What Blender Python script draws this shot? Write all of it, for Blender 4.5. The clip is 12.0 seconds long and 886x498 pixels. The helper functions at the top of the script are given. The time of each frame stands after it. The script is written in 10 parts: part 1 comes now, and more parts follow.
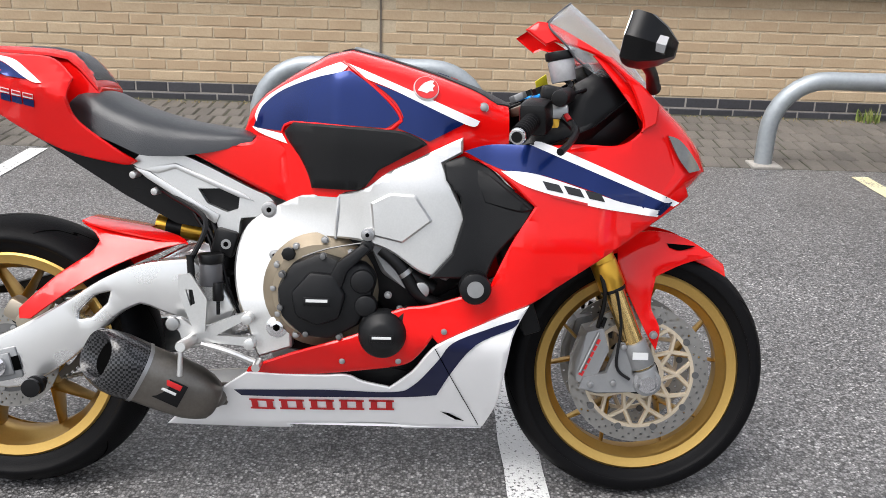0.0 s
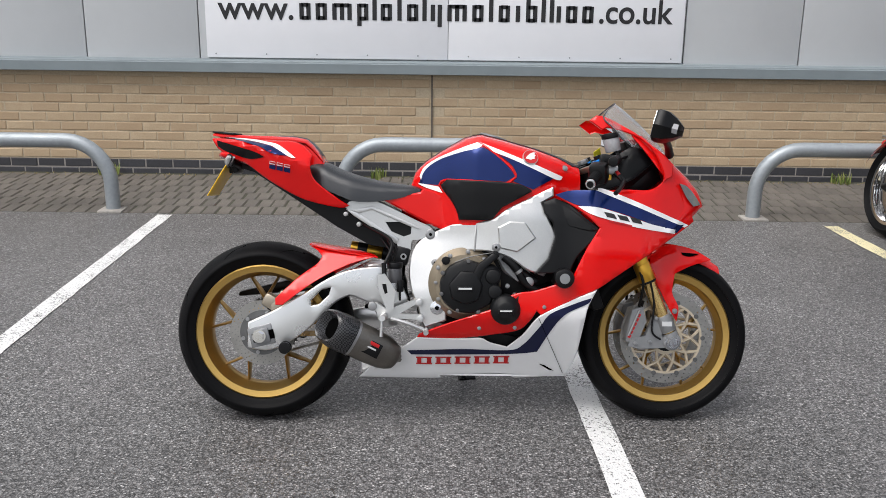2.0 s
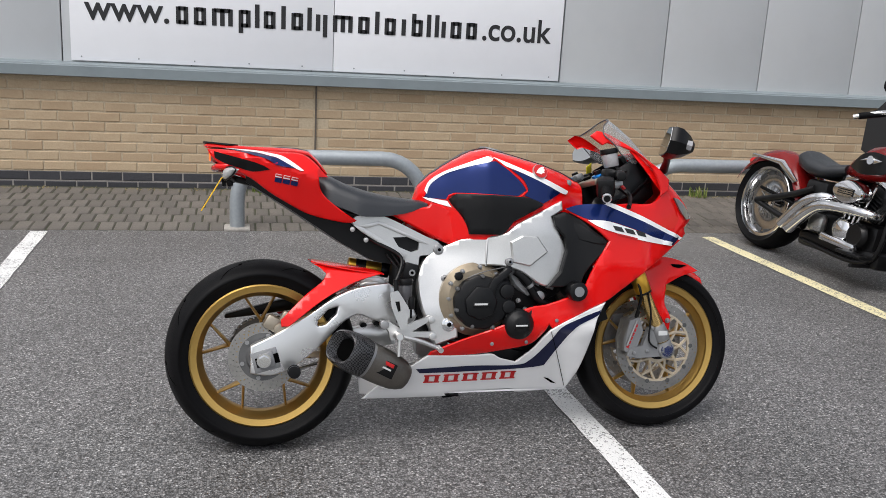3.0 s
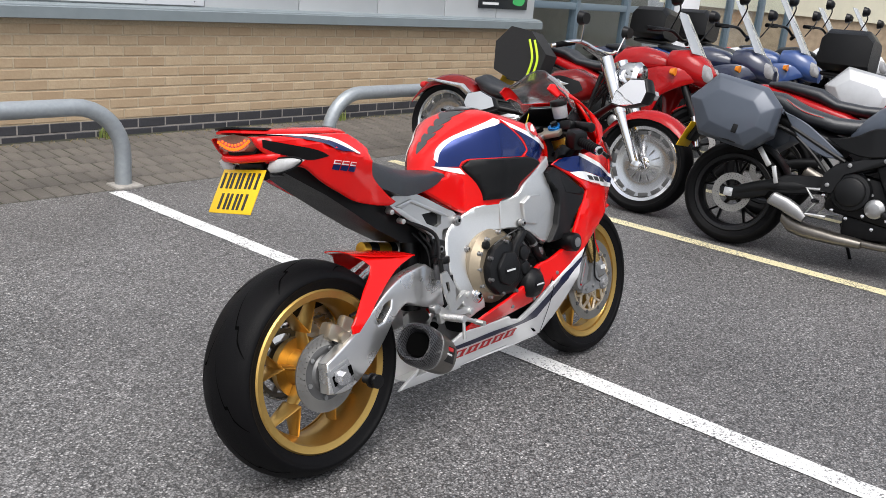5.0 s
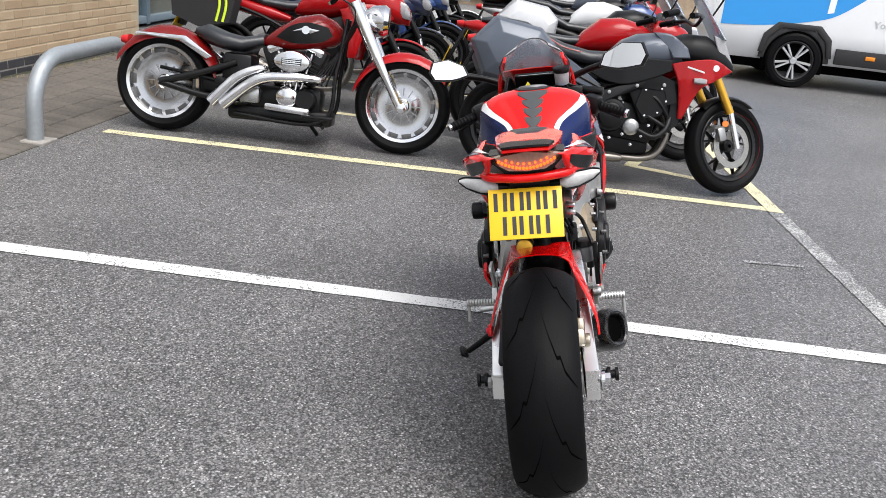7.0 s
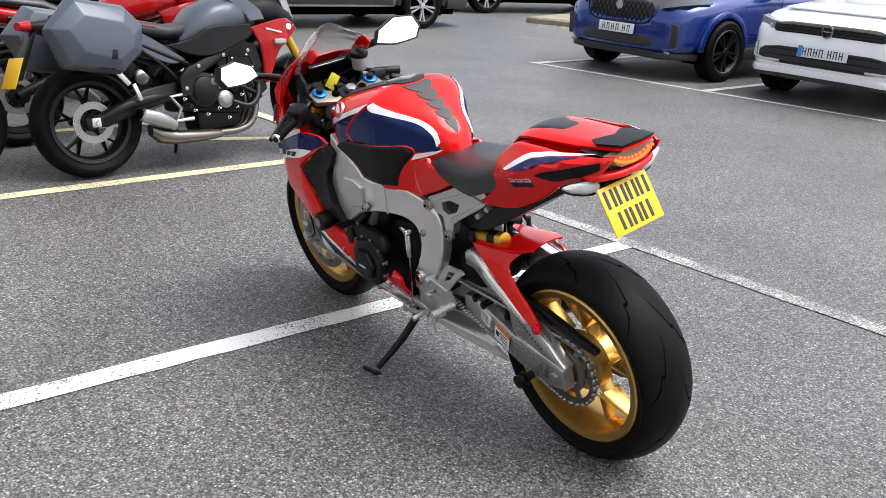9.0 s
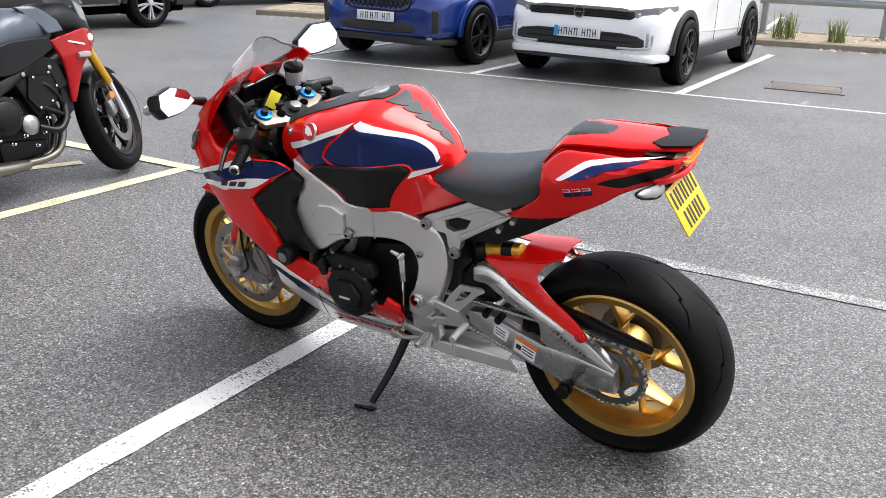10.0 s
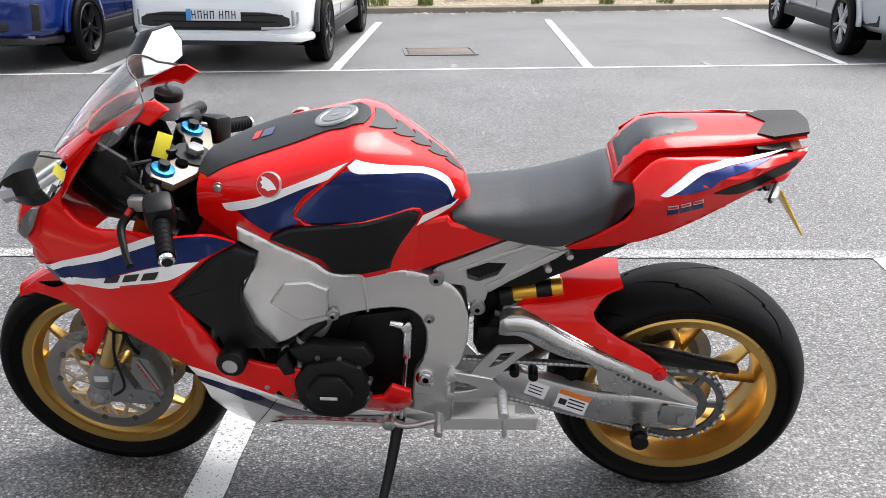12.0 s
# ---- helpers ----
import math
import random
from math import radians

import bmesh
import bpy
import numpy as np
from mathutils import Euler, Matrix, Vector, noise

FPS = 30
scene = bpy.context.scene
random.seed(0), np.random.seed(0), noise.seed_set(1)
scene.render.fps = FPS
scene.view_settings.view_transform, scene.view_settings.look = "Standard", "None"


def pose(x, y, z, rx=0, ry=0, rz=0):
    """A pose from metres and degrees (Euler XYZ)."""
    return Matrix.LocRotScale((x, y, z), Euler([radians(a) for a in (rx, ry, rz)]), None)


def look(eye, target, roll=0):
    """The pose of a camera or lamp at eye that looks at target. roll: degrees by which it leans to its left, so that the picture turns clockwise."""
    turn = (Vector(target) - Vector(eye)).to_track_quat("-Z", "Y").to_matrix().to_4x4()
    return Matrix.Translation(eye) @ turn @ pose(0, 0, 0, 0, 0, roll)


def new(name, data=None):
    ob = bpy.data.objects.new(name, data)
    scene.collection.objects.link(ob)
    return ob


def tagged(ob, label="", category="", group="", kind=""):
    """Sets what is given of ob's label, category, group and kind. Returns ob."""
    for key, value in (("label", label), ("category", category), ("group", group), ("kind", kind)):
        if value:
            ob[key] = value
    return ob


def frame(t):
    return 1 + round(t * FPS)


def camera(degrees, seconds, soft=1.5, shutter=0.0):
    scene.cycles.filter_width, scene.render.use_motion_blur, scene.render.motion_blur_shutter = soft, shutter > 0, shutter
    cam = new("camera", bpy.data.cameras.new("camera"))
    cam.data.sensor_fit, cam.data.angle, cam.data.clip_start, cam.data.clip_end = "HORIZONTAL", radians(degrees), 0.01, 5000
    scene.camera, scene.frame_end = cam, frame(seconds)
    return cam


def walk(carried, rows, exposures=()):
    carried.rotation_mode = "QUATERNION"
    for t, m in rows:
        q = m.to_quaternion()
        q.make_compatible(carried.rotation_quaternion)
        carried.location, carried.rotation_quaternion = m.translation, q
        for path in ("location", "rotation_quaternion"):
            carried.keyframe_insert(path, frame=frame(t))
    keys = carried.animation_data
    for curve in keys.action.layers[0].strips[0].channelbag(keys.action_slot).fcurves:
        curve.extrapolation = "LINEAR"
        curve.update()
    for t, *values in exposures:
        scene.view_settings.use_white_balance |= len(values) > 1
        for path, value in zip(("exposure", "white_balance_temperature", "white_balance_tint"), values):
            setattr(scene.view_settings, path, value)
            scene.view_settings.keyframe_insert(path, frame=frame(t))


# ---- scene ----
cam = camera(52.7, 12.0, soft=0.6)
PATH = [
    (0, (0.481, 0.406, 1.256), (0.484, 2.285, 0.572), 1.8),
    (0.5, (0.429, 0.061, 1.343), (0.405, 1.949, 0.683), 1.4),
    (1, (0.433, -0.291, 1.386), (0.377, 1.619, 0.795), 0.7),
    (1.5, (0.351, -0.555, 1.416), (0.296, 1.369, 0.871), 0.6),
    (2, (0.165, -0.736, 1.422), (0.155, 1.195, 0.898), 0.7),
    (2.5, (-0.141, -0.719, 1.412), (0.011, 1.213, 0.918), 1.4),
    (3, (-0.534, -0.604, 1.391), (-0.1, 1.288, 0.91), 3.2),
    (3.2, (-0.738, -0.53, 1.417), (-0.151, 1.316, 0.923), 4.3),
    (4.8, (-1.889, 0.316, 1.437), (-0.521, 1.654, 0.854), 5.0),
    (5, (-2.009, 0.468, 1.42), (-0.564, 1.719, 0.828), 5.2),
    (5.5, (-2.257, 0.904, 1.43), (-0.632, 1.887, 0.802), 5.8),
    (6, (-2.497, 1.369, 1.437), (-0.731, 2.058, 0.799), 5.6),
    (6.5, (-2.637, 1.857, 1.427), (-0.799, 2.297, 0.775), 4.8),
    (7, (-2.718, 2.38, 1.421), (-0.837, 2.562, 0.766), 6.0),
    (7.5, (-2.725, 2.869, 1.429), (-0.844, 2.673, 0.778), 6.7),
    (7.7, (-2.707, 3.057, 1.422), (-0.842, 2.749, 0.769), 5.4),
    (9.3, (-1.823, 4.23, 1.41), (-0.47, 2.911, 0.753), 3.4),
    (9.5, (-1.682, 4.332, 1.397), (-0.419, 2.926, 0.743), 3.2),
    (10, (-1.294, 4.532, 1.417), (-0.273, 2.944, 0.757), 2.2),
    (10.5, (-0.861, 4.563, 1.394), (-0.023, 2.873, 0.728), 0.7),
    (11, (-0.466, 4.579, 1.371), (0.03, 2.761, 0.699), 2.4),
    (11.5, (-0.165, 4.539, 1.384), (0.115, 2.678, 0.708), 1.6),
    (12, (-0.049, 4.305, 1.368), (0.09, 2.432, 0.68), 0.3),
]
walk(cam, [(t, look(eye, target, roll)) for t, eye, target, roll in PATH],
     exposures=[(0.0, 0.85), (0.5, 0.66), (1.0, 0.52), (1.5, 0.46), (2.5, 0.4), (3.2, 0.42), (5.5, 0.68), (7.5, 0.84), (9.5, 1.0), (12.0, 1.12)])

# ---- daylight: a bright overcast sky, brighter to the south ----
world = bpy.data.worlds.new("overcast")
scene.world = world
world.use_nodes = True
_wn = world.node_tree.nodes
_sky = _wn.new("ShaderNodeTexSky")
_sky.sky_type = "NISHITA"
_sky.sun_disc = False
_sky.sun_elevation = radians(62)
_sky.sun_rotation = radians(226)
_sky.dust_density = 4.0
_sky.air_density = 1.0
_hsv = _wn.new("ShaderNodeHueSaturation")
_hsv.inputs["Saturation"].default_value = 0.4
world.node_tree.links.new(_sky.outputs["Color"], _hsv.inputs["Color"])
world.node_tree.links.new(_hsv.outputs["Color"], _wn["Background"].inputs["Color"])
_wn["Background"].inputs["Strength"].default_value = 0.15
_sun = bpy.data.lights.new("sun", "SUN")
_sun.energy, _sun.angle, _sun.color = 1.15, radians(40), (1.0, 0.99, 0.98)
_so = new("sun", _sun)
_so.matrix_world = look((-5, -2.5, 12), (0, 2, 0))

# ---- materials ----
def _node(nt, kind, **ins):
    n = nt.nodes.new(kind)
    for k, v in ins.items():
        n.inputs[k.replace("_", " ")].default_value = v
    return n


def mat(name, base, rough=0.5, metal=0.0, grain=0.0, gscale=60.0, stain=0.0, sscale=4.0, bump=0.0, bscale=120.0,
        coat=0.0, alpha=1.0, trans=0.0, spec=0.5, tint=None, per_piece=0.0, ior=1.5, flake=0.0, rvar=0.0):
    """A surface with grain and stains at two scales, relief and uneven gloss; per_piece varies it from piece to piece."""
    m = bpy.data.materials.new(name)
    m.use_nodes = True
    nt = m.node_tree
    L = nt.links.new
    bs = nt.nodes["Principled BSDF"]
    bs.inputs["Base Color"].default_value = (*base, 1)
    bs.inputs["Roughness"].default_value = rough
    bs.inputs["Metallic"].default_value = metal
    bs.inputs["Coat Weight"].default_value = coat
    bs.inputs["Specular IOR Level"].default_value = spec
    bs.inputs["Coat Roughness"].default_value = 0.06
    bs.inputs["Alpha"].default_value = alpha
    bs.inputs["Transmission Weight"].default_value = trans
    bs.inputs["IOR"].default_value = ior
    tc = nt.nodes.new("ShaderNodeTexCoord")
    col = None
    dark = tuple(c * 0.45 for c in base) if tint is None else tint

    def mix(a, fac, b):
        x = nt.nodes.new("ShaderNodeMix")
        x.data_type = "RGBA"
        if a is None:
            x.inputs[6].default_value = (*base, 1)
        else:
            L(a, x.inputs[6])
        x.inputs[7].default_value = (*b, 1)
        L(fac, x.inputs[0])
        return x.outputs[2]

    def ramp(src, lo, hi, top):
        r = nt.nodes.new("ShaderNodeMapRange")
        r.inputs["From Min"].default_value, r.inputs["From Max"].default_value = lo, hi
        r.inputs["To Max"].default_value = top
        L(src, r.inputs["Value"])
        return r.outputs["Result"]

    if grain:
        n = _node(nt, "ShaderNodeTexNoise", Scale=gscale, Detail=3.0)
        L(tc.outputs["Object"], n.inputs["Vector"])
        col = mix(col, ramp(n.outputs["Fac"], 0.35, 0.7, grain), dark)
    if stain:
        n = _node(nt, "ShaderNodeTexNoise", Scale=sscale, Detail=5.0, Roughness=0.65)
        L(tc.outputs["Object"], n.inputs["Vector"])
        col = mix(col, ramp(n.outputs["Fac"], 0.42, 0.72, stain), dark)
    if per_piece:
        oi = nt.nodes.new("ShaderNodeObjectInfo")
        gi = nt.nodes.new("ShaderNodeNewGeometry")
        ad = nt.nodes.new("ShaderNodeMath")
        ad.operation = "ADD"
        L(oi.outputs["Random"], ad.inputs[0])
        L(gi.outputs["Random Per Island"], ad.inputs[1])
        fr = nt.nodes.new("ShaderNodeMath")
        fr.operation = "FRACT"
        L(ad.outputs[0], fr.inputs[0])
        col = mix(col, ramp(fr.outputs[0], 0.25, 1.0, per_piece), dark)
    if col is not None:
        L(col, bs.inputs["Base Color"])
    if rvar:
        n = _node(nt, "ShaderNodeTexNoise", Scale=9.0, Detail=4.0)
        L(tc.outputs["Object"], n.inputs["Vector"])
        r = nt.nodes.new("ShaderNodeMapRange")
        r.inputs["To Min"].default_value, r.inputs["To Max"].default_value = max(0.02, rough - rvar), min(1, rough + rvar)
        L(n.outputs["Fac"], r.inputs["Value"])
        L(r.outputs["Result"], bs.inputs["Roughness"])
    if bump:
        n = _node(nt, "ShaderNodeTexNoise", Scale=bscale, Detail=3.0)
        L(tc.outputs["Object"], n.inputs["Vector"])
        b = _node(nt, "ShaderNodeBump", Strength=bump, Distance=0.004)
        L(n.outputs["Fac"], b.inputs["Height"])
        L(b.outputs["Normal"], bs.inputs["Normal"])
    return m


def glow(name, base, strength):
    m = mat(name, base, 0.3)
    b = m.node_tree.nodes["Principled BSDF"]
    b.inputs["Emission Color"].default_value = (*base, 1)
    b.inputs["Emission Strength"].default_value = strength
    return m


def asphalt_mat(name, base, pebble, paint=None, wear=0.0):
    """Rolled asphalt with light and dark chippings; with paint: a line painted on it, worn to the chippings."""
    m = bpy.data.materials.new(name)
    m.use_nodes = True
    nt = m.node_tree
    L = nt.links.new
    bs = nt.nodes["Principled BSDF"]
    tc = nt.nodes.new("ShaderNodeTexCoord")
    vo = _node(nt, "ShaderNodeTexVoronoi", Scale=150.0)
    L(tc.outputs["Object"], vo.inputs["Vector"])
    sep = nt.nodes.new("ShaderNodeSeparateColor")
    L(vo.outputs["Color"], sep.inputs[0])
    cr = nt.nodes.new("ShaderNodeValToRGB")
    e = cr.color_ramp.elements
    e[0].position, e[0].color = 0.0, (*[c * 0.34 for c in base], 1)
    e[1].position, e[1].color = 1.0, (*pebble, 1)
    e.new(0.5).color = (*[c * 0.95 for c in base], 1)
    e.new(0.9).color = (*[c * 1.42 for c in base], 1)
    L(sep.outputs[0], cr.inputs[0])
    big = _node(nt, "ShaderNodeTexNoise", Scale=0.9, Detail=6.0, Roughness=0.6)
    L(tc.outputs["Object"], big.inputs["Vector"])
    rr = nt.nodes.new("ShaderNodeMapRange")
    rr.inputs["From Min"].default_value, rr.inputs["From Max"].default_value = 0.35, 0.7
    rr.inputs["To Min"].default_value, rr.inputs["To Max"].default_value = 0.82, 1.16
    L(big.outputs["Fac"], rr.inputs["Value"])
    mul = nt.nodes.new("ShaderNodeMix")
    mul.data_type, mul.blend_type = "RGBA", "MULTIPLY"
    mul.inputs[0].default_value = 1.0
    L(cr.outputs[0], mul.inputs[6])
    mid = _node(nt, "ShaderNodeTexNoise", Scale=44.0, Detail=3.0, Roughness=0.65)
    L(tc.outputs["Object"], mid.inputs["Vector"])
    mm = nt.nodes.new("ShaderNodeMapRange")
    mm.inputs["From Min"].default_value, mm.inputs["From Max"].default_value = 0.32, 0.68
    mm.inputs["To Min"].default_value, mm.inputs["To Max"].default_value = 0.78, 1.21
    L(mid.outputs["Fac"], mm.inputs["Value"])
    blot = nt.nodes.new("ShaderNodeMath")
    blot.operation = "MULTIPLY"
    L(rr.outputs["Result"], blot.inputs[0])
    L(mm.outputs["Result"], blot.inputs[1])
    L(blot.outputs[0], mul.inputs[7])
    # Shade of the crevices between chippings is put into the colour.
    pit = nt.nodes.new("ShaderNodeMapRange")
    pit.inputs["From Min"].default_value, pit.inputs["From Max"].default_value = 0.42, 0.72
    pit.inputs["To Min"].default_value, pit.inputs["To Max"].default_value = 1.06, 0.42
    L(vo.outputs["Distance"], pit.inputs["Value"])
    mu2 = nt.nodes.new("ShaderNodeMix")
    mu2.data_type, mu2.blend_type = "RGBA", "MULTIPLY"
    mu2.inputs[0].default_value = 1.0
    L(mul.outputs[2], mu2.inputs[6])
    L(pit.outputs["Result"], mu2.inputs[7])
    out = mu2.outputs[2]
    if paint:
        wn = _node(nt, "ShaderNodeTexNoise", Scale=120.0, Detail=3.0, Roughness=0.6)
        L(tc.outputs["Object"], wn.inputs["Vector"])
        w2 = _node(nt, "ShaderNodeTexNoise", Scale=5.0, Detail=4.0)
        L(tc.outputs["Object"], w2.inputs["Vector"])
        ad = nt.nodes.new("ShaderNodeMath")
        ad.operation = "MULTIPLY_ADD"
        ad.inputs[1].default_value = 0.4
        L(w2.outputs["Fac"], ad.inputs[0])
        L(wn.outputs["Fac"], ad.inputs[2])
        mr = nt.nodes.new("ShaderNodeMapRange")
        mr.inputs["From Min"].default_value, mr.inputs["From Max"].default_value = 0.97 - wear, 1.03 - wear
        L(ad.outputs[0], mr.inputs["Value"])
        px = nt.nodes.new("ShaderNodeMix")
        px.data_type = "RGBA"
        px.inputs[6].default_value = (*paint, 1)
        L(out, px.inputs[7])
        L(mr.outputs["Result"], px.inputs[0])
        out = px.outputs[2]
    L(out, bs.inputs["Base Color"])
    bs.inputs["Roughness"].default_value = 0.5
    b = _node(nt, "ShaderNodeBump", Strength=0.55 if not paint else 0.3, Distance=0.004)
    L(vo.outputs["Distance"], b.inputs["Height"])
    L(b.outputs["Normal"], bs.inputs["Normal"])
    return m


# ---- mesh tools ----
def link_mesh(name, bm, material, parent=None, label="", smooth=38.0):
    if smooth:
        lim = radians(smooth)
        for f in bm.faces:
            f.smooth = True
        for e in bm.edges:
            e.smooth = len(e.link_faces) == 2 and e.calc_face_angle(9.0) < lim
    me = bpy.data.meshes.new(name)
    bm.to_mesh(me)
    bm.free()
    me.materials.append(material)
    ob = new(name, me)
    if parent is not None:
        ob.parent = parent
    if label:
        ob["label"] = label
    return ob


def part(name, bm, material, parent, label=""):
    return link_mesh(name, bm, material, parent, label)


def thing(name, label, category, m=None, group="", kind=""):
    ob = new(name)
    ob.empty_display_size = 0.1
    if m is not None:
        ob.matrix_world = m
    return tagged(ob, label, category, group, kind)


def piece(name, me, parent, m):
    ob = new(name, me)
    ob.parent = parent
    ob.matrix_basis = m
    return ob


def join(*bms):
    out = bms[0]
    for b in bms[1:]:
        me = bpy.data.meshes.new("tmp")
        b.to_mesh(me)
        b.free()
        out.from_mesh(me)
        bpy.data.meshes.remove(me)
    return out


def bevel(bm, w, seg=2, angle=30):
    es = [e for e in bm.edges if len(e.link_faces) == 2 and e.calc_face_angle(0) > radians(angle)]
    bmesh.ops.bevel(bm, geom=es, offset=w, segments=seg, affect="EDGES", profile=0.5, clamp_overlap=True)
    return bm


def box(sx, sy, sz, c=(0, 0, 0), rot=(0, 0, 0), bev=0.0, seg=2):
    bm = bmesh.new()
    bmesh.ops.create_cube(bm, size=1)
    bmesh.ops.scale(bm, vec=(sx, sy, sz), verts=bm.verts)
    if bev:
        bevel(bm, bev, seg)
    bmesh.ops.transform(bm, matrix=pose(*c, *rot), verts=bm.verts)
    return bm


def rod(a, b, r1, r2=None, seg=16, bev=0.0):
    """A round bar from a to b, tapering from r1 to r2."""
    a, b = Vector(a), Vector(b)
    r2 = r1 if r2 is None else r2
    bm = bmesh.new()
    bmesh.ops.create_cone(bm, cap_ends=True, segments=seg, radius1=r1, radius2=r2, depth=(b - a).length)
    if bev:
        bevel(bm, bev, 2, 60)
    q = (b - a).to_track_quat("Z", "Y").to_matrix().to_4x4()
    bmesh.ops.transform(bm, matrix=Matrix.Translation((a + b) / 2) @ q, verts=bm.verts)
    return bm


def spline(pts, n=6, closed=False):
    """A smooth line through the points; a point given twice stays a corner."""
    P = [Vector(p) for p in pts]
    N = len(P)
    out = []
    for i in range(N if closed else N - 1):
        p1, p2 = P[i], P[(i + 1) % N]
        if (p1 - p2).length < 1e-7:
            continue
        p0 = P[i - 1] if closed or i > 0 else p1
        p3 = P[(i + 2) % N] if closed or i + 2 < N else p2
        for k in range(n):
            t = k / n
            out.append(0.5 * ((2 * p1) + (p2 - p0) * t + (2 * p0 - 5 * p1 + 4 * p2 - p3) * t * t
                              + (3 * p1 - p0 - 3 * p2 + p3) * t ** 3))
    if not closed:
        out.append(P[-1])
    return out


def tube(pts, r, seg=10, n=6, smooth=True, ends=True):
    """A tube along a line; r one radius or a list along the way."""
    P = spline(pts, n) if smooth else [Vector(p) for p in pts]
    bm = bmesh.new()
    rings = []
    T0 = (P[1] - P[0]).normalized()
    up = Vector((0, 0, 1)) if abs(T0.z) < 0.9 else Vector((1, 0, 0))
    N = T0.cross(up).normalized()
    for i, p in enumerate(P):
        T = (P[min(i + 1, len(P) - 1)] - P[max(i - 1, 0)]).normalized()
        N = (N - T * N.dot(T)).normalized()
        Bn = T.cross(N)
        f = i / (len(P) - 1)
        rad = r if not isinstance(r, (list, tuple)) else float(np.interp(f, np.linspace(0, 1, len(r)), r))
        rings.append([bm.verts.new(p + (N * math.cos(a) + Bn * math.sin(a)) * rad)
                      for a in (2 * math.pi * k / seg for k in range(seg))])
    for u, v in zip(rings, rings[1:]):
        for k in range(seg):
            bm.faces.new((u[k], u[(k + 1) % seg], v[(k + 1) % seg], v[k]))
    if ends:
        bm.faces.new(rings[0][::-1])
        bm.faces.new(rings[-1])
    bmesh.ops.recalc_face_normals(bm, faces=bm.faces)
    return bm


def lathe(profile, seg=64, axis="Y", closed=False):
    """Turns (radius, along) points round an axis through the origin."""
    bm = bmesh.new()
    rings = []
    for k in range(seg):
        a = 2 * math.pi * k / seg
        c, s = math.cos(a), math.sin(a)
        ring = []
        for r, y in profile:
            v = {"Y": (r * c, y, r * s), "Z": (r * c, r * s, y), "X": (y, r * c, r * s)}[axis]
            ring.append(bm.verts.new(v))
        rings.append(ring)
    n = len(profile)
    for k in range(seg):
        u, v = rings[k], rings[(k + 1) % seg]
        for i in range(n if closed else n - 1):
            j = (i + 1) % n
            bm.faces.new((u[i], u[j], v[j], v[i]))
    bmesh.ops.remove_doubles(bm, verts=bm.verts, dist=1e-6)
    bmesh.ops.recalc_face_normals(bm, faces=bm.faces)
    return bm


def prism(poly, y0, y1, bev=0.0, seg=2, smooth_n=0):
    """A side outline of (x, z) points made solid between y0 and y1."""
    pts = [(p[0], p[1]) for p in poly]
    if smooth_n:
        pts = [(v.x, v.y) for v in spline([(p[0], p[1], 0) for p in pts], smooth_n, True)]
    bm = bmesh.new()
    a = [bm.verts.new((x, y0, z)) for x, z in pts]
    f = bm.faces.new(a)
    g = bmesh.ops.extrude_face_region(bm, geom=[f])
    for v in g["geom"]:
        if isinstance(v, bmesh.types.BMVert):
            v.co.y = y1
    bmesh.ops.recalc_face_normals(bm, faces=bm.faces)
    if bev:
        bevel(bm, bev, seg, 35)
    return bm


def loft(sections, cap=True, closed=True):
    """Skins rings of equally many points."""
    bm = bmesh.new()
    rings = [[bm.verts.new(p) for p in s] for s in sections]
    n = len(rings[0])
    for u, v in zip(rings, rings[1:]):
        for k in range(n if closed else n - 1):
            bm.faces.new((u[k], u[(k + 1) % n], v[(k + 1) % n], v[k]))
    if cap and closed:
        bm.faces.new(rings[0][::-1])
        bm.faces.new(rings[-1])
    bmesh.ops.recalc_face_normals(bm, faces=bm.faces)
    return bm


def moved(bm, m):
    bmesh.ops.transform(bm, matrix=m, verts=bm.verts)
    if m.determinant() < 0:
        bmesh.ops.reverse_faces(bm, faces=bm.faces)
    return bm




def edge_dist(pts, poly):
    """Distance of each (x, z) point to the outline."""
    P = np.array(pts)
    A = np.array(poly)
    B = np.roll(A, -1, 0)
    d = np.full(len(P), 1e9)
    for a, b in zip(A, B):
        ab = b - a
        t = np.clip(((P - a) @ ab) / max(ab @ ab, 1e-12), 0, 1)
        d = np.minimum(d, np.linalg.norm(P - (a + t[:, None] * ab), axis=1))
    return d


